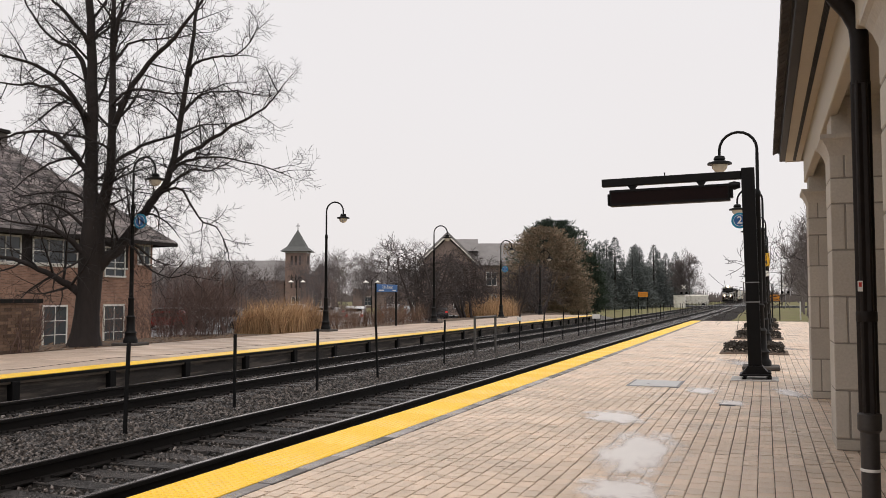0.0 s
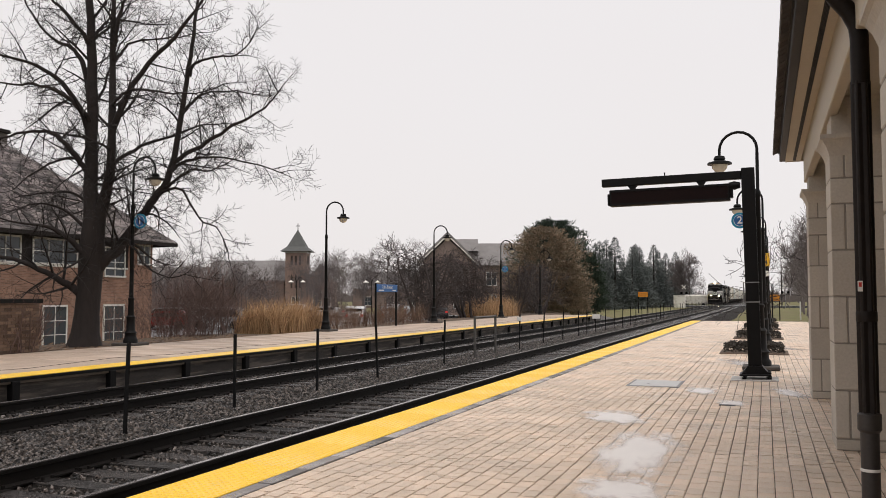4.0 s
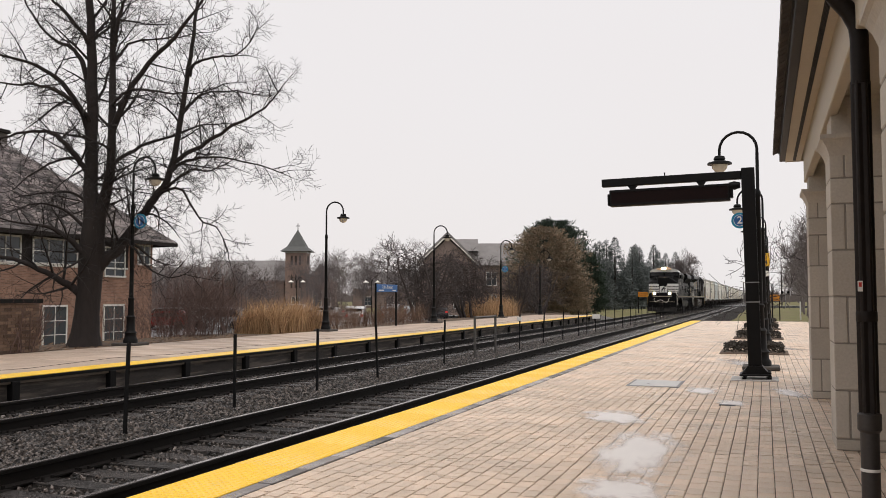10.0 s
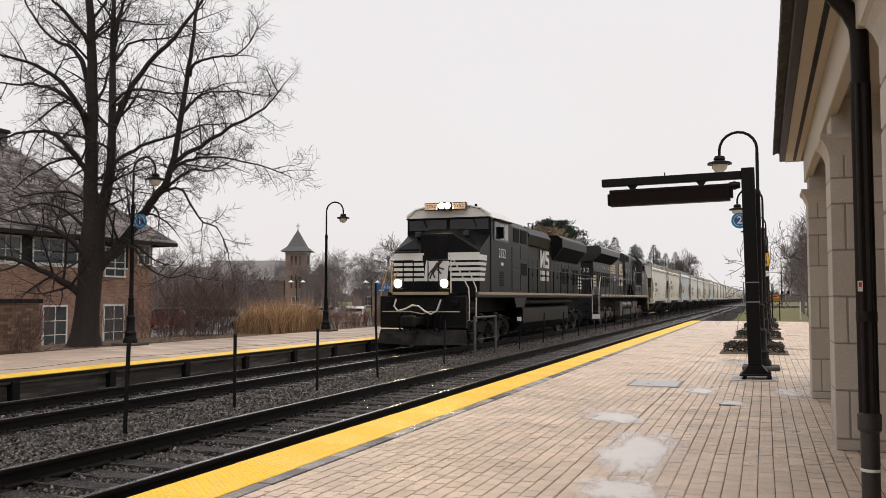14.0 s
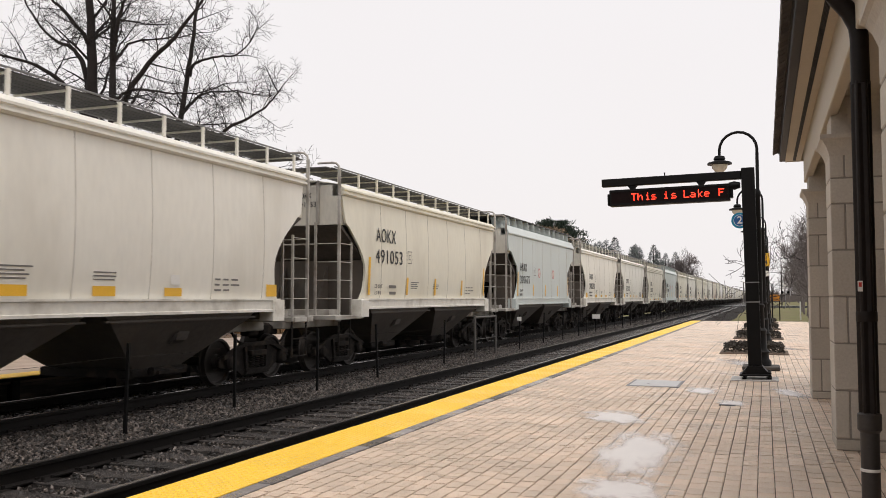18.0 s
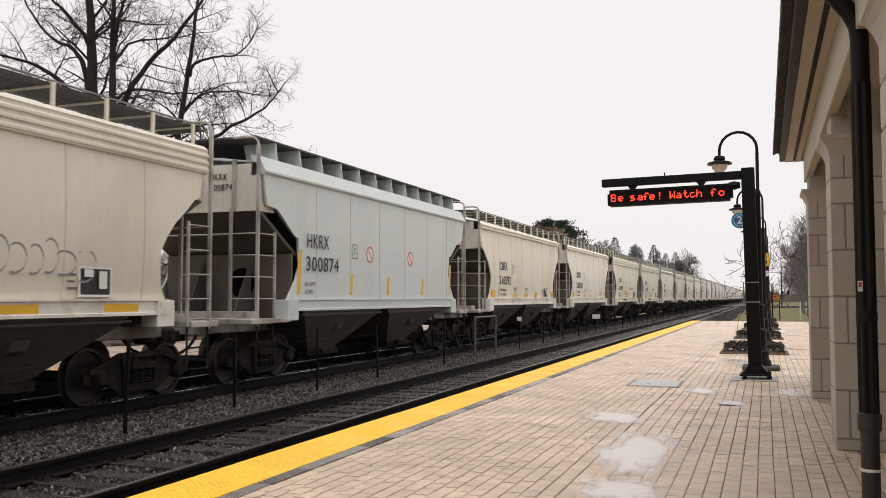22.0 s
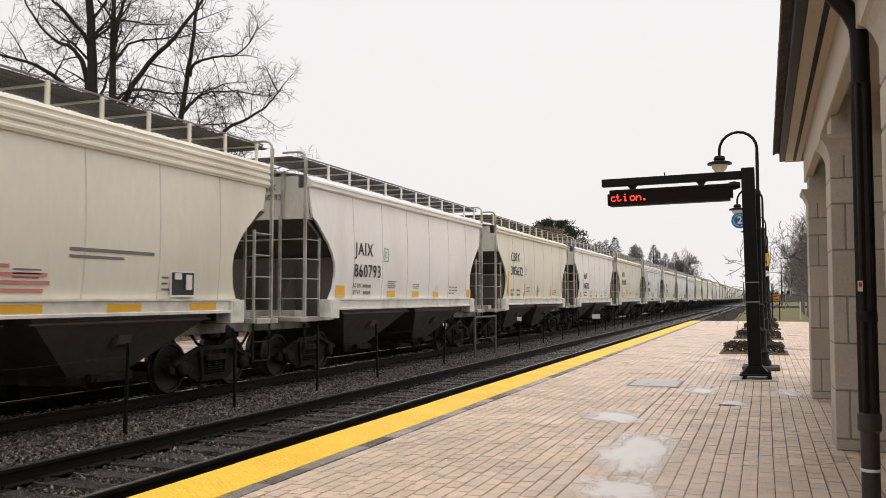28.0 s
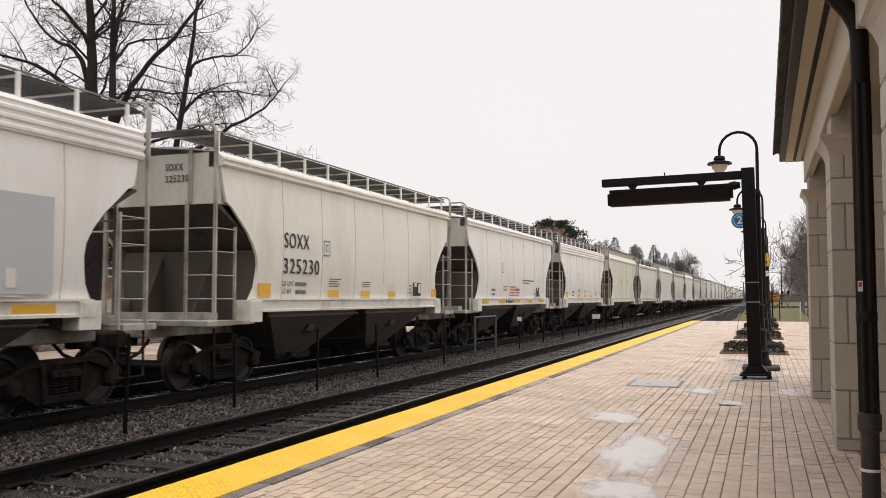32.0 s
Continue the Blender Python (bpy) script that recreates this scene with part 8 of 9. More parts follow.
# ---- buildings and far things ----
GROUND_L = -1.05
# Haze is put into the far roofs, tower brick and far walls: paler colours.
ROOF_GREY = mat("grey_roof_hazed", (0.20, 0.19, 0.188), 0.85, vary=0.2, scale=1, fine=10)
SLATE = mat("tower_slate", (0.075, 0.078, 0.077), 0.7, vary=0.2, scale=2)
TOWER_BRICK = mat("tower_brick_hazed", (0.26, 0.18, 0.15), 0.9, vary=0.2, scale=1, fine=20)
FAR_WALL = mat("far_wall_hazed", (0.25, 0.19, 0.165), 0.9, vary=0.2, scale=1)


# Flat plates on the tower; the openings' inner shade is put into their colour.
SLIT = mat("opening_shade", (0.06, 0.045, 0.04), 0.9, vary=0.2)


def window(parent, x, y, z, w, h, cols, rows, facing):
    """A white-framed window on a wall that faces +x (facing 'x') or -y (facing 'y')."""
    turn = pose(x, y, z, 0, 0, 90) if facing == "x" else pose(x, y, z)
    fr = Mesh().box(-w / 2 - 0.07, w / 2 + 0.07, -0.06, 0.05, h, h + 0.09).box(-w / 2 - 0.1, w / 2 + 0.1, -0.1, 0.05, -0.09, 0)
    fr.box(-w / 2 - 0.07, -w / 2, -0.06, 0.05, 0, h).box(w / 2, w / 2 + 0.07, -0.06, 0.05, 0, h)
    for i in range(1, cols):
        fr.box(-w / 2 + w * i / cols - 0.02, -w / 2 + w * i / cols + 0.02, -0.05, 0.03, 0, h)
    for j in range(1, rows):
        fr.box(-w / 2, w / 2, -0.045, 0.03, h * j / rows - 0.02, h * j / rows + 0.02)
    o = part("window", fr, WHITE, parent, "white-framed window", at=turn)
    part("pane", Mesh().box(-w / 2, w / 2, -0.02, 0.02, 0, h), WINDOW, o)
    return o


def build_brick_building():
    b = thing("brick_building", pose(0, 0, 0), "two-storey red brick building with a dark shingled hip roof", "building")
    x1, x0, y0, y1, zb, ze = -31.8, -47.0, 4.0, 39.6, GROUND_L - 0.1, 4.45
    part("wall", Mesh().box(x0, x1, y0, y1, zb, ze), BRICK, b, "red brick wall")
    part("band", Mesh().box(x1, x1 + 0.05, y0, y1 - 2.0, 2.93, 3.02), WHITE, b, "pale stone sill band")
    for y in (36.6, 32.6, 28.6, 24.6):
        window(b, x1 + 0.02, y, -0.98, 1.4, 2.0, 2, 3, "x")
    for y, z, w, h, c in ((38.85, 3.3, 0.85, 0.95, 2), (36.6, 2.6, 1.4, 1.4, 2), (32.55, 3.1, 2.7, 1.1, 3), (29.6, 3.1, 1.6, 1.1, 2), (26.6, 3.1, 2.7, 1.1, 3)):
        window(b, x1 + 0.02, y, z, w, h, c, 2, "x")
    part("timber_band", Mesh().box(x1, x1 + 0.03, y0, y1 - 2.0, 3.02, 4.4), BRONZE, b, "dark timber band under the eaves")
    e = 0.95
    X0, X1, Y0, Y1, zr = x0 - e, x1 + e, y0 - e, y1 + e, 11.3
    half = (X1 - X0) / 2
    xm = (X0 + X1) / 2
    rf = Mesh().add([(X0, Y0, ze), (X1, Y0, ze), (X1, Y1, ze), (X0, Y1, ze), (xm, Y0 + half, zr), (xm, Y1 - half, zr)], [(1, 2, 5, 4), (3, 0, 4, 5), (0, 1, 4), (2, 3, 5), (3, 2, 1, 0)])
    roof_ = part("roof", rf, SHINGLE, b, "dark hip roof")
    part("eave_board", Mesh().box(X1 - 0.06, X1 + 0.02, Y0, Y1, ze - 0.16, ze + 0.02).box(X0, X1, Y1 - 0.04, Y1 + 0.02, ze - 0.16, ze + 0.02), BRONZE, b, "dark eave gutter")
    rng = random.Random(8)
    sh = Mesh()
    n = 40
    for r in range(n):
        f0, f1 = r / n, (r + 1.25) / n
        ya, yb = Y0 + half * f0, Y1 - half * f0
        y = max(ya, 22.0)
        while y < yb:
            w = rng.uniform(0.25, 0.6)
            ye = min(y + w, yb)
            l = rng.uniform(-0.03, 0.03)
            a, c = (X1 - half * f0 + l * 0.5, ze + (zr - ze) * f0 + 0.045), (X1 - half * f1, ze + (zr - ze) * f1 + 0.02)
            sh.add([(a[0], y + .01, a[1]), (a[0], ye - .01, a[1]), (c[0], ye - .01, c[1]), (c[0], y + .01, c[1]), (a[0] - .01, y + .01, a[1] - .05), (a[0] - .01, ye - .01, a[1] - .05)], [(0, 1, 2, 3), (4, 5, 1, 0)])
            y = ye
    tagged(part("shingling", sh, SHINGLE_J, roof_, "overlapping dark shingles"), kind="stuff")
    ch = part("chimney", Mesh().box(-39.5, -37.8, 33.6, 35.2, 7.5, 10.2, 0.03), SHINGLE, b, "dark clad chimney")
    part("chimney_cap", Mesh().box(-39.6, -37.7, 33.5, 35.3, 10.2, 10.4, 0.03), BRONZE, ch)


def build_garden_wall():
    """A low brick wall with a dark cap, brick by brick at its near end."""
    w = thing("garden_wall", pose(-16.75, 0, 0.06), "low brown brick wall with a dark coping", "wall")
    y1 = 16.7
    part("core", Mesh().box(-0.28, -0.02, 9.0, y1 - 0.01, -0.3, 1.25), BRICK_MORTAR, w)
    part("coping", Mesh().box(-0.36, 0.06, 8.9, y1 + 0.06, 1.26, 1.37, 0.015), BLACK, w, "dark metal coping")
    bl, bh, g = 0.205, 0.066, 0.011
    me = Mesh().box(-0.05, 0.0, -bl / 2, bl / 2, 0, bh, 0.004).data("brick", BRICK_B)
    rng = random.Random(2)
    row, z = 0, 0.0
    while z + bh < 1.26:
        y = y1 - bl / 2 - (0.5 * bl if row % 2 else 0)
        while y > 13.4:
            part("brick", me, None, w, at=pose(rng.uniform(-.003, .004), y, z))
            y -= bl + g
        z += bh + g
        row += 1


def build_church():
    c = thing("church", pose(-79.5, 139.0, GROUND_L - 0.6, 0, 0, 20), "distant brick church with a slate-capped square tower", "church")
    part("tower", Mesh().box(-1.9, 1.9, -1.9, 1.9, 0, 11.5), TOWER_BRICK, c, "brick bell tower")
    part("tower_roof", Mesh().add([(-2.75, -2.75, 11.4), (2.75, -2.75, 11.4), (2.75, 2.75, 11.4), (-2.75, 2.75, 11.4), (-1.65, -1.65, 12.3), (1.65, -1.65, 12.3), (1.65, 1.65, 12.3), (-1.65, 1.65, 12.3), (0, 0, 15.5)], [(0, 1, 5, 4), (1, 2, 6, 5), (2, 3, 7, 6), (3, 0, 4, 7), (4, 5, 8), (5, 6, 8), (6, 7, 8), (7, 4, 8), (3, 2, 1, 0)]), SLATE, c, "flared slate spire")
    part("cross", Mesh().box(-0.06, 0.06, -0.06, 0.06, 15.3, 16.6).box(-0.35, 0.35, -0.05, 0.05, 16.05, 16.18), BRONZE, c)
    part("cornice", Mesh().box(-2.05, 2.05, -2.05, 2.05, 8.2, 8.5), TOWER_BRICK, c)
    part("cornice", Mesh().box(-2.0, 2.0, -2.0, 2.0, 11.1, 11.4), CONCRETE, c)
    arch = Mesh().prism([(-0.2, 0), (0.2, 0), (0.2, 1.4), (0.12, 1.58), (0, 1.65), (-0.12, 1.58), (-0.2, 1.4)], -0.04, 0.03, "y").data("belfry_opening", SLIT)
    for x in (-0.75, 0.0, 0.75):
        part("belfry_opening", arch, None, c, at=pose(x, -1.9, 9.0))
        part("belfry_opening", arch, None, c, at=pose(1.9, x, 9.0, 0, 0, 90))
        part("slit_window", arch, None, c, at=pose(x, -1.9, 4.8) @ Matrix.Diagonal((0.8, 1, 1.5, 1)))
    nave = part("nave", Mesh().box(-16, -2.2, -1, 9, 0, 6.2), TOWER_BRICK, c, "brick nave")
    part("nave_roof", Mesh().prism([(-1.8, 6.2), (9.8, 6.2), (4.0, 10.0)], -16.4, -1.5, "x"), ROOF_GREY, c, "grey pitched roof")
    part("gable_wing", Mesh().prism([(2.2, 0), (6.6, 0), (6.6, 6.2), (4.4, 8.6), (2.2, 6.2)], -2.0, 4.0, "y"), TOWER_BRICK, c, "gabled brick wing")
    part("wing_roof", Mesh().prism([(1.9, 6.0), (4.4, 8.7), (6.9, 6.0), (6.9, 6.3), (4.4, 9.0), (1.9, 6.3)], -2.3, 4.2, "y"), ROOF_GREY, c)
    window(c, 3.9, -2.05, 1.6, 1.4, 3.0, 2, 3, "y")
    window(c, 5.9, -2.05, 1.6, 0.8, 2.6, 2, 3, "y")
    window(c, 0.0, -1.95, 0.6, 1.3, 2.6, 2, 2, "y")


def build_houses():
    h = thing("gabled_house", pose(-36.4, 104.8, GROUND_L + 0.3, 0, 0, 20), "grey-roofed house with white-trimmed brick gable", "house")
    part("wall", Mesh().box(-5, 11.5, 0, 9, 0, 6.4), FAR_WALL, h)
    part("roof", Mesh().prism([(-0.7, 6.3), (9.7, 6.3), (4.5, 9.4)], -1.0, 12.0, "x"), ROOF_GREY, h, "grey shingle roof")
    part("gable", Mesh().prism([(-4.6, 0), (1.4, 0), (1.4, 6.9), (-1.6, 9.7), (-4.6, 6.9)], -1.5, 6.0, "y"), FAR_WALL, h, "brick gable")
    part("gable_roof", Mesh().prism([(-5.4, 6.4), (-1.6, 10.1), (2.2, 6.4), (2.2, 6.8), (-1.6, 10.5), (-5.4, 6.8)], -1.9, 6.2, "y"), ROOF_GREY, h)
    tr = Mesh()
    tr.prism([(-5.4, 6.45), (-1.6, 10.15), (-1.6, 9.92), (-5.25, 6.4)], -2.0, -1.88, "y")
    tr.prism([(2.2, 6.45), (-1.6, 10.15), (-1.6, 9.92), (2.05, 6.4)], -2.0, -1.88, "y")
    part("barge_board", tr, SILL, h, "pale barge boards")
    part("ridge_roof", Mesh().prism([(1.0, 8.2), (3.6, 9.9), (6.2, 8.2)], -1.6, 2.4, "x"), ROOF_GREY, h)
    for x in (-3.2, -0.2, 4.0, 7.5):
        window(h, x, -1.53 if x < 1 else -0.03, 3.8, 1.2, 1.6, 2, 2, "y")
        window(h, x, -1.53 if x < 1 else -0.03, 0.9, 1.2, 1.6, 2, 2, "y")
    for i, (x, y, w, d, hh) in enumerate(((-66, 150, 14, 9, 4.2), (-98, 120, 20, 10, 4.6), (-58, 175, 16, 9, 4.4))):
        k = thing("far_house", pose(x, y, GROUND_L, 0, 0, 20), "low brown house far behind the car park", "house")
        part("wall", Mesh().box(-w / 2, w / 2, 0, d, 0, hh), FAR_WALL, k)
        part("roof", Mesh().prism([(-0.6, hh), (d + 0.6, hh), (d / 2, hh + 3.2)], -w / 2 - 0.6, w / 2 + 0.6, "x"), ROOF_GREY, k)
        for q in (-0.3, 0.0, 0.3):
            window(k, q * w, -0.03, 1.1, 1.3, 1.5, 2, 2, "y")


CAR_COLOURS = [("white", (0.65, 0.65, 0.65)), ("silver", (0.35, 0.36, 0.37)), ("dark red", (0.25, 0.02, 0.02)), ("black", (0.02, 0.02, 0.022)), ("grey", (0.12, 0.125, 0.13))]
TYRE = mat("tyre_rubber", (0.012, 0.012, 0.012), 0.8, vary=0.2)
TAIL = glow("tail_lamp", (0.7, 0.03, 0.02), 0.4)


def parked_car(x, y, turn, colour, tall):
    name, rgb = CAR_COLOURS[colour]
    key = ("car", colour, tall)
    paint = CACHE.setdefault(("paint", colour), mat("car_paint_" + name.replace(" ", "_"), rgb, 0.25, vary=0.05))
    c = thing("parked_car", pose(x, y, GROUND_L + 0.62 * 0, 0, 0, turn), name + (" sport utility" if tall else " saloon") + " car parked on the wet lot", "car", "parked cars")
    z = 0.72 if tall else 0.62
    top = 1.68 if tall else 1.42
    r = -1.95 if tall else -1.5
    body = Mesh().prism([(-2.2, 0.28), (2.2, 0.28), (2.25, 0.55), (2.1, 0.85), (1.15, 0.95), (0.55, top - 0.06), (0.2, top), (r + 0.5, top), (r, top - 0.1), (-2.15, 0.98), (-2.25, 0.6)], -0.88, 0.88, "x")
    part("body", cached("body%d" % tall, lambda: body, paint), None, c)
    def win():
        m = Mesh()
        for s in (-1, 1):
            m.prism([(1.0, 0.98), (0.5, top - 0.12), (r + 0.45, top - 0.12), (r + 0.15, 0.98)], s * 0.885, s * 0.895, "x")
        m.box(-0.72, 0.72, r - 0.12, r - 0.02, 1.0, top - 0.2)
        return m
    part("windows", cached("win%d" % tall, win, LGLASS), None, c)
    wh = cached("carwheel", lambda: Mesh().lathe([(0.05, -0.11), (0.32, -0.11), (0.33, 0.0), (0.32, 0.11), (0.05, 0.11)], (0, 0, 0.33), 16, "x"), TYRE)
    for sx in (-0.8, 0.8):
        for sy in (-1.4, 1.4):
            part("wheel", wh, None, c, at=pose(sx, sy, 0))
    for sx in (-0.72, 0.72):
        part("tail_lamp", cached("tail", lambda: Mesh().box(-0.12, 0.12, -2.27, -2.2, 0.75, 0.95), TAIL), None, c, at=pose(sx, 0, 0))


def build_parking():
    spots = [(-56.4, 97, 110, 0, 1), (-53, 100, 110, 1, 0), (-50.5, 95, 112, 0, 0), (-47, 108, 20, 0, 1), (-44, 107, 20, 1, 0), (-71, 84, 110, 2, 0), (-74, 79, 110, 3, 1), (-66, 90, 110, 0, 0), (-78, 74, 110, 1, 1), (-39, 112, 20, 4, 1), (-36, 96, 25, 3, 0), (-69, 95, 20, 2, 1), (-62, 101, 20, 4, 0), (-71.7, 91.7, 110, 2, 0), (-63.6, 85.4, 110, 0, 1), (-58.5, 83.0, 20, 1, 0), (-36.5, 62, 110, 0, 1), (-38.6, 66, 110, 0, 1), (-41.5, 60, 112, 1, 1), (-46, 59, 110, 2, 0), (-48.5, 62, 110, 1, 1), (-44, 62.5, 110, 0, 1), (-36.5, 75, 20, 0, 1), (-34.2, 78, 20, 1, 1), (-51, 58.5, 110, 1, 0)]
    for s in spots:
        parked_car(*s)
    for i, (x, y) in enumerate(((-55, 96), (-47, 101), (-75, 92), (-41, 112))):
        l = thing("car_park_lamp", pose(x, y, GROUND_L, 0, 0, 20), "dark twin-arm lamp standing in the car park", "street lamp", "car park lamps")
        part("pole", Mesh().tube([(0, 0, 0), (0, 0, 4.6)], [0.09, 0.05], 8), BLACK, l)
        for s in (-1, 1):
            part("arm", Mesh().tube([(0, 0, 4.5), (s * 0.2, 0, 4.95), (s * 0.55, 0, 5.05), (s * 0.75, 0, 4.7)], 0.03, 7), BLACK, l)
            part("shade", Mesh().lathe([(0.03, 4.72), (0.12, 4.6), (0.38, 4.45), (0.36, 4.42)], (s * 0.75, 0, 0), 14), SILL, l, "pale metal shade")


def build_far_track_side():
    k = thing("relay_cabinet", pose(-14.8, 166, -0.5), "pale metal relay cabinet beside the track", "cabinet")
    part("body", Mesh().box(-1.0, 1.0, -0.9, 0.9, 0.1, 2.3, 0.05), SILL, k)
    part("door", Mesh().box(-0.45, 0.45, -0.94, -0.9, 0.3, 2.0, 0.01), SILL, k)
    part("roof", Mesh().box(-1.08, 1.08, -1.0, 1.0, 2.3, 2.38), SILL, k)
    v = thing("white_van", pose(-14.6, 200, -0.5, 0, 0, 90), "pale van waiting beside the crossing", "van")
    part("body", Mesh().box(-1.0, 1.0, -3.0, 3.0, 0.4, 2.6, 0.2), SILL, v)
    part("windows", Mesh().box(-0.9, 0.9, -3.02, -2.98, 1.5, 2.3), LGLASS, v)
    for sy in (-1.9, 1.9):
        for sx in (-0.95, 0.95):
            part("wheel", Mesh().lathe([(0.05, -0.12), (0.38, -0.12), (0.38, 0.12), (0.05, 0.12)], (sx, sy, 0.38), 14, "x"), TYRE, v)
    for x, y in ((-15.6, 185), (3.4, 168)):
        s = thing("crossing_signal", pose(x, y, -0.5), "level crossing signal mast with crossed white boards", "signal", "crossing signals")
        part("mast", Mesh().tube([(0, 0, 0), (0, 0, 4.6)], 0.07, 8), GRATE, s)
        for a in (45, -45):
            part("blade", Mesh().box(-0.6, 0.6, -0.03, 0.0, -0.08, 0.08), SILL, s, at=pose(0, -0.1, 4.1, 0, a, 0))
        for q in (-0.5, 0.5):
            part("light", Mesh().lathe([(0.0, -0.02), (0.15, -0.02), (0.26, 0.0)], (q, -0.1, 2.9), 14, "y"), LDARK, s)
    solid("crossing_road", Mesh().box(-60, 40, 178, 186, -0.5, RZ - 0.02), ASPHALT, "road crossing the tracks far away", "road", kind="structure")
    for x, y in ((-60, 140), (-40, 150), (9.0, 150), (-16.5, 210), (3.2, 190)):
        p = thing("utility_pole", pose(x, y, -1), "thin far utility pole", "pole", "utility poles")
        part("shaft", Mesh().tube([(0, 0, 0), (0, 0, 9.5)], [0.14, 0.09], 7), TIE, p)
        part("crossarm", Mesh().box(-1.0, 1.0, -0.06, 0.06, 8.6, 8.75), TIE, p)
    m = thing("marker_post", pose(2.9, 83, -0.5), "thin white marker post in the grass", "post")
    part("shaft", Mesh().box(-0.05, 0.05, -0.05, 0.05, 0, 1.6, 0.01), WHITE, m)


def build_far_trees():
    rng = random.Random(50)
    lab = "distant bare tree behind the car park"
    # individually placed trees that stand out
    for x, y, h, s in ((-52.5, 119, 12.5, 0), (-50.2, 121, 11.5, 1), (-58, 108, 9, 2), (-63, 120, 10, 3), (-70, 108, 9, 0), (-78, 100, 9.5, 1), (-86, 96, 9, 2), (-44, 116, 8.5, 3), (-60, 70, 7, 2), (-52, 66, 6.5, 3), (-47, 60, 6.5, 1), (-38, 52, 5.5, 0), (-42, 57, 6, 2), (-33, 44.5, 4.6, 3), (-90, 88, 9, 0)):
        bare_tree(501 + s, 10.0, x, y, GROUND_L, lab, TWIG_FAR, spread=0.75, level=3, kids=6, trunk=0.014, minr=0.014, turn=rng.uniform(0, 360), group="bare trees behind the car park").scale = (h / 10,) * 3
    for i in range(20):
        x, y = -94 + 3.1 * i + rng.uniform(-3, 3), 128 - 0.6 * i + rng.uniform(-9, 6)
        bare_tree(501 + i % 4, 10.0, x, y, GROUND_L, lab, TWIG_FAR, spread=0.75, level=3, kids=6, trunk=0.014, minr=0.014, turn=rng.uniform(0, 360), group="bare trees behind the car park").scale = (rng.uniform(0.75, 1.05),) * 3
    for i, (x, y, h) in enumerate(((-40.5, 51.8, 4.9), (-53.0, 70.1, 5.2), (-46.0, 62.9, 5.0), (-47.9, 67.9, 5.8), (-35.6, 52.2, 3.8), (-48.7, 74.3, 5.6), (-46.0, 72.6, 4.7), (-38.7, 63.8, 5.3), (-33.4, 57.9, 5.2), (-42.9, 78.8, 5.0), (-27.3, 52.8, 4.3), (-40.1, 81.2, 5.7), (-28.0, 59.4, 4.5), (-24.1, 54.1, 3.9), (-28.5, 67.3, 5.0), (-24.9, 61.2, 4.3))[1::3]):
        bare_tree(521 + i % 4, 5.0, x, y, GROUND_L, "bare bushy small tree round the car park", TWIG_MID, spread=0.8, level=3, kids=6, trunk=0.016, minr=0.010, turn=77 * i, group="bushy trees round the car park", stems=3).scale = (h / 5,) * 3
    for i in range(46):
        a = rng.uniform(-0.92, -0.02) if i < 36 else rng.uniform(0.02, 0.1)
        d = rng.uniform(190, 330)
        x, y = d * math.sin(a), d * math.cos(a)
        if -24 < x < 6:
            continue
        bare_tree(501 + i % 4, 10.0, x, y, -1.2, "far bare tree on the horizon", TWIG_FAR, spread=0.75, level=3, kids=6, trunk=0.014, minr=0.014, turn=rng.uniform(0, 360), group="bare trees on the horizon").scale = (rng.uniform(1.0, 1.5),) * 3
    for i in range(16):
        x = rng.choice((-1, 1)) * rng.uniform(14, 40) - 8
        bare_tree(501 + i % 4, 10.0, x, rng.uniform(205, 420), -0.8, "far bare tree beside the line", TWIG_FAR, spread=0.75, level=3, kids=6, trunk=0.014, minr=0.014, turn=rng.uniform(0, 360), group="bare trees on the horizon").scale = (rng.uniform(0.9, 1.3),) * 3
    m = Mesh()
    rng = random.Random(3)
    for i in range(2600):
        a = rng.uniform(-1.15, 0.35)
        d = rng.uniform(380, 620)
        x, y, h = d * math.sin(a), d * math.cos(a), rng.uniform(3, 7)
        w = rng.uniform(1.0, 4.0)
        for _ in range(4):
            u = rng.uniform(-w, w)
            c, s = math.cos(a), -math.sin(a)
            m.add([(x + (u - .5) * c, y + (u - .5) * s, -2), (x + (u + .5) * c, y + (u + .5) * s, -2), (x + (u + rng.uniform(-2, 2)) * c, y + (u + rng.uniform(-2, 2)) * s, h * rng.uniform(.6, 1))], [(0, 1, 2)])
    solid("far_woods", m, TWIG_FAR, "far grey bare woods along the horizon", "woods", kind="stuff")


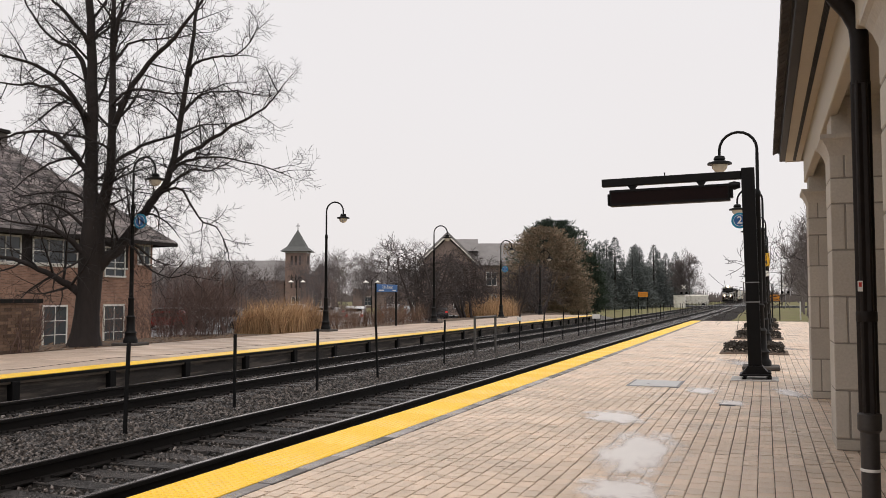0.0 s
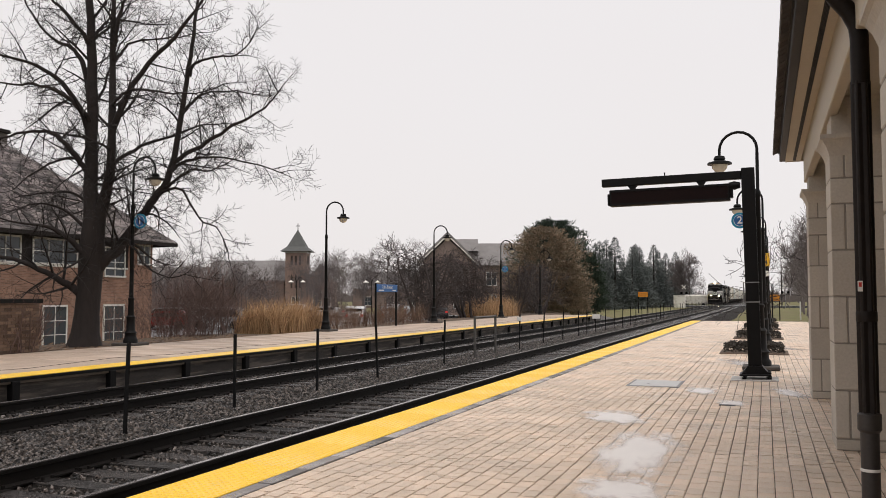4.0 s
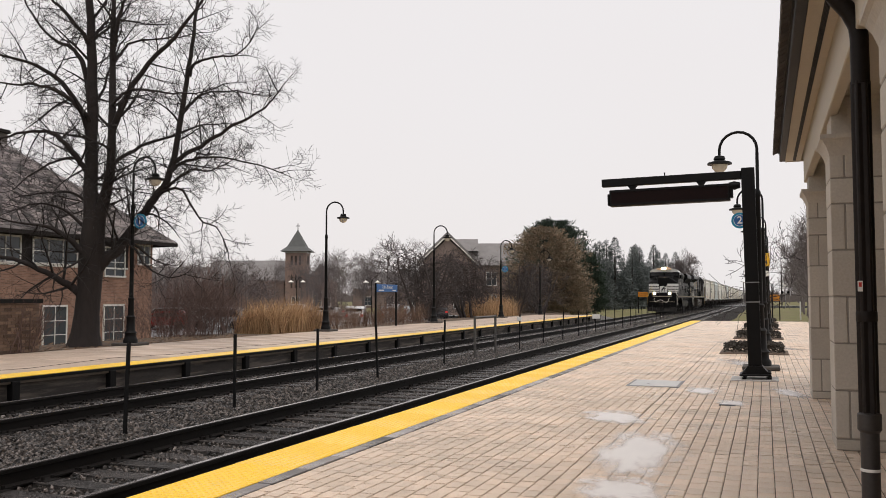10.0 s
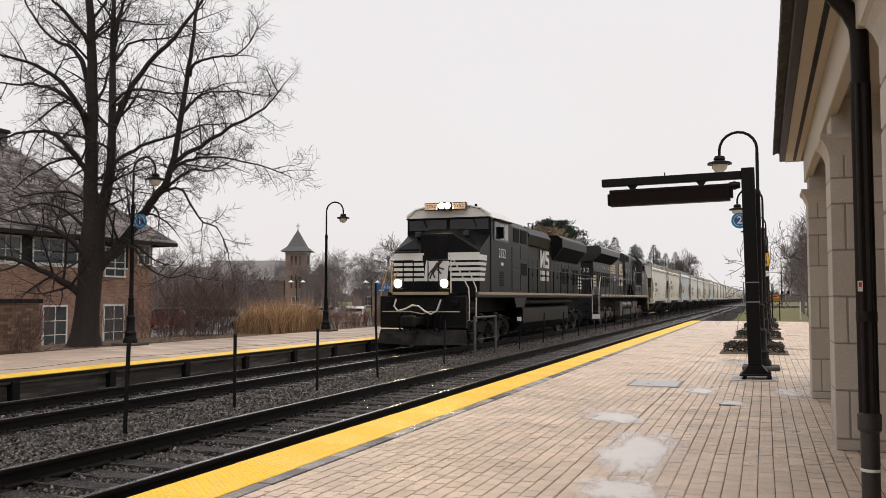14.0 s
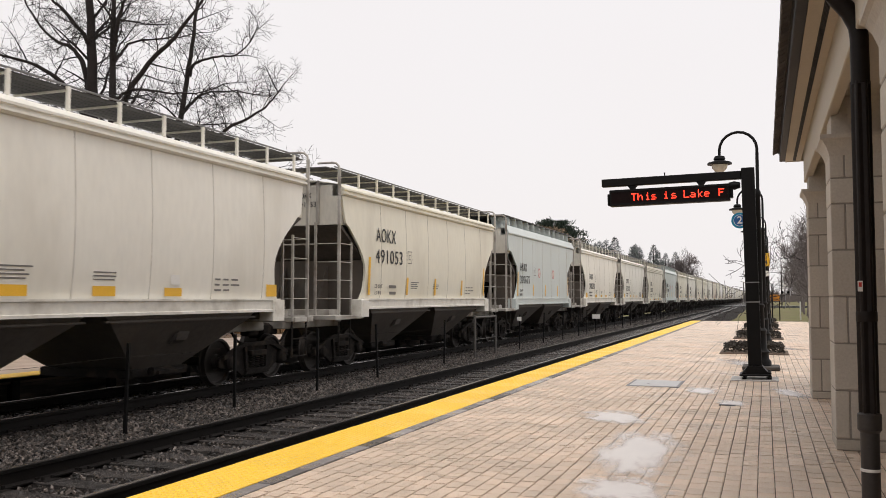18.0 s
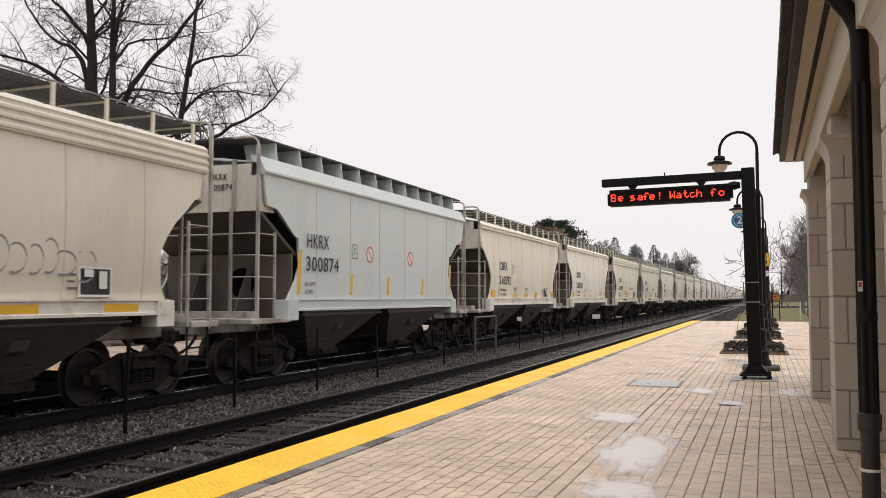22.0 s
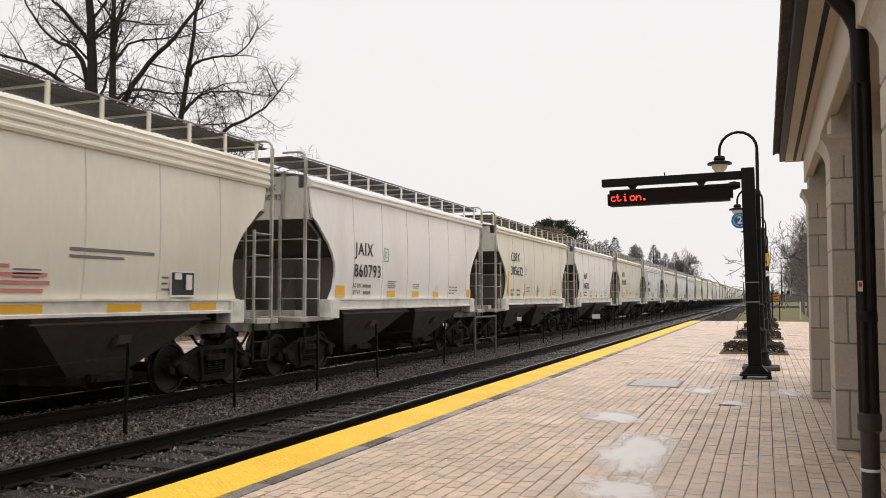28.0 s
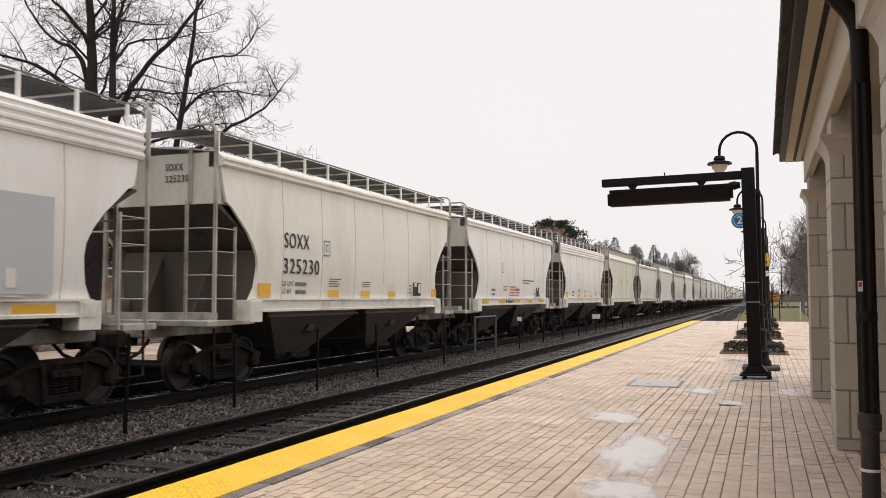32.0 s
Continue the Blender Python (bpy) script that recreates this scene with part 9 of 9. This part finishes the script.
def motions():
    """The train runs at one speed, its wheels turn with it, and the message scrolls along the display."""
    for o, s in MOVERS:
        walk(o, [(t, pose(FAR, s - SPEED * t, 0)) for t in (0.0, 16.0, 32.0)])
    START = {o: s for o, s in MOVERS}
    for o, y, z, r in SPIN:
        s = START[o.parent]
        i0 = min(32 * FPS - 2, max(1, int((s + y - 55) / SPEED * FPS)))     # from 55 m ahead until it has gone by
        i1 = min(32 * FPS - 1, max(i0 + 1, int((s + y) / SPEED * FPS)))
        rows = [(i / FPS, pose(0, y, z) @ Matrix.Rotation(SPEED * (min(max(i, i0), i1) - i0) / FPS / r, 4, "X")) for i in [0, *range(i0, i1 + 1), 32 * FPS]]
        walk(o, rows)
    for o, t_in, t_out, x_in, x_out, speed, z, dark in LED_MOVES:
        rows = []
        times = {0.0, 32.0, t_in - 0.04, t_in, t_out, t_out + 0.04}
        t = t_in + 0.2
        while t < t_out:
            times.add(t)
            t += 0.2
        for a, b in dark:
            times |= {a - 0.04, a, b, b + 0.04}
        for t in sorted(q for q in times if 0 <= q <= 32):
            x = min(x_in, max(x_out, x_in - speed * (t - t_in)))
            lit = t_in <= t <= t_out and not any(a <= t <= b for a, b in dark)
            rows.append((t, pose(x, -0.082 if lit else 0.03, z)))
        walk(o, rows)


# ---- build ----
build_ground()
build_tracks()
build_near_platform()
build_far_platform()
build_station()
build_cars()
lead_loco()
second_loco()
build_brick_building()
build_church()
build_houses()
build_plants()
build_far_trees()
build_lamps()
build_message_sign()
build_fence()
build_signs()
build_planters()
build_parking()
build_far_track_side()
build_garden_wall()
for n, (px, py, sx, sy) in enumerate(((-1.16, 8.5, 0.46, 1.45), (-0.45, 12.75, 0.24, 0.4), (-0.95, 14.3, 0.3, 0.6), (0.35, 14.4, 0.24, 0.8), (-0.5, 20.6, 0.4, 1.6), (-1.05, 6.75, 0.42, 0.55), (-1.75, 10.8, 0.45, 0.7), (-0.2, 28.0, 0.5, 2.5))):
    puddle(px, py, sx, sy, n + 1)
build_pavers()
motions()
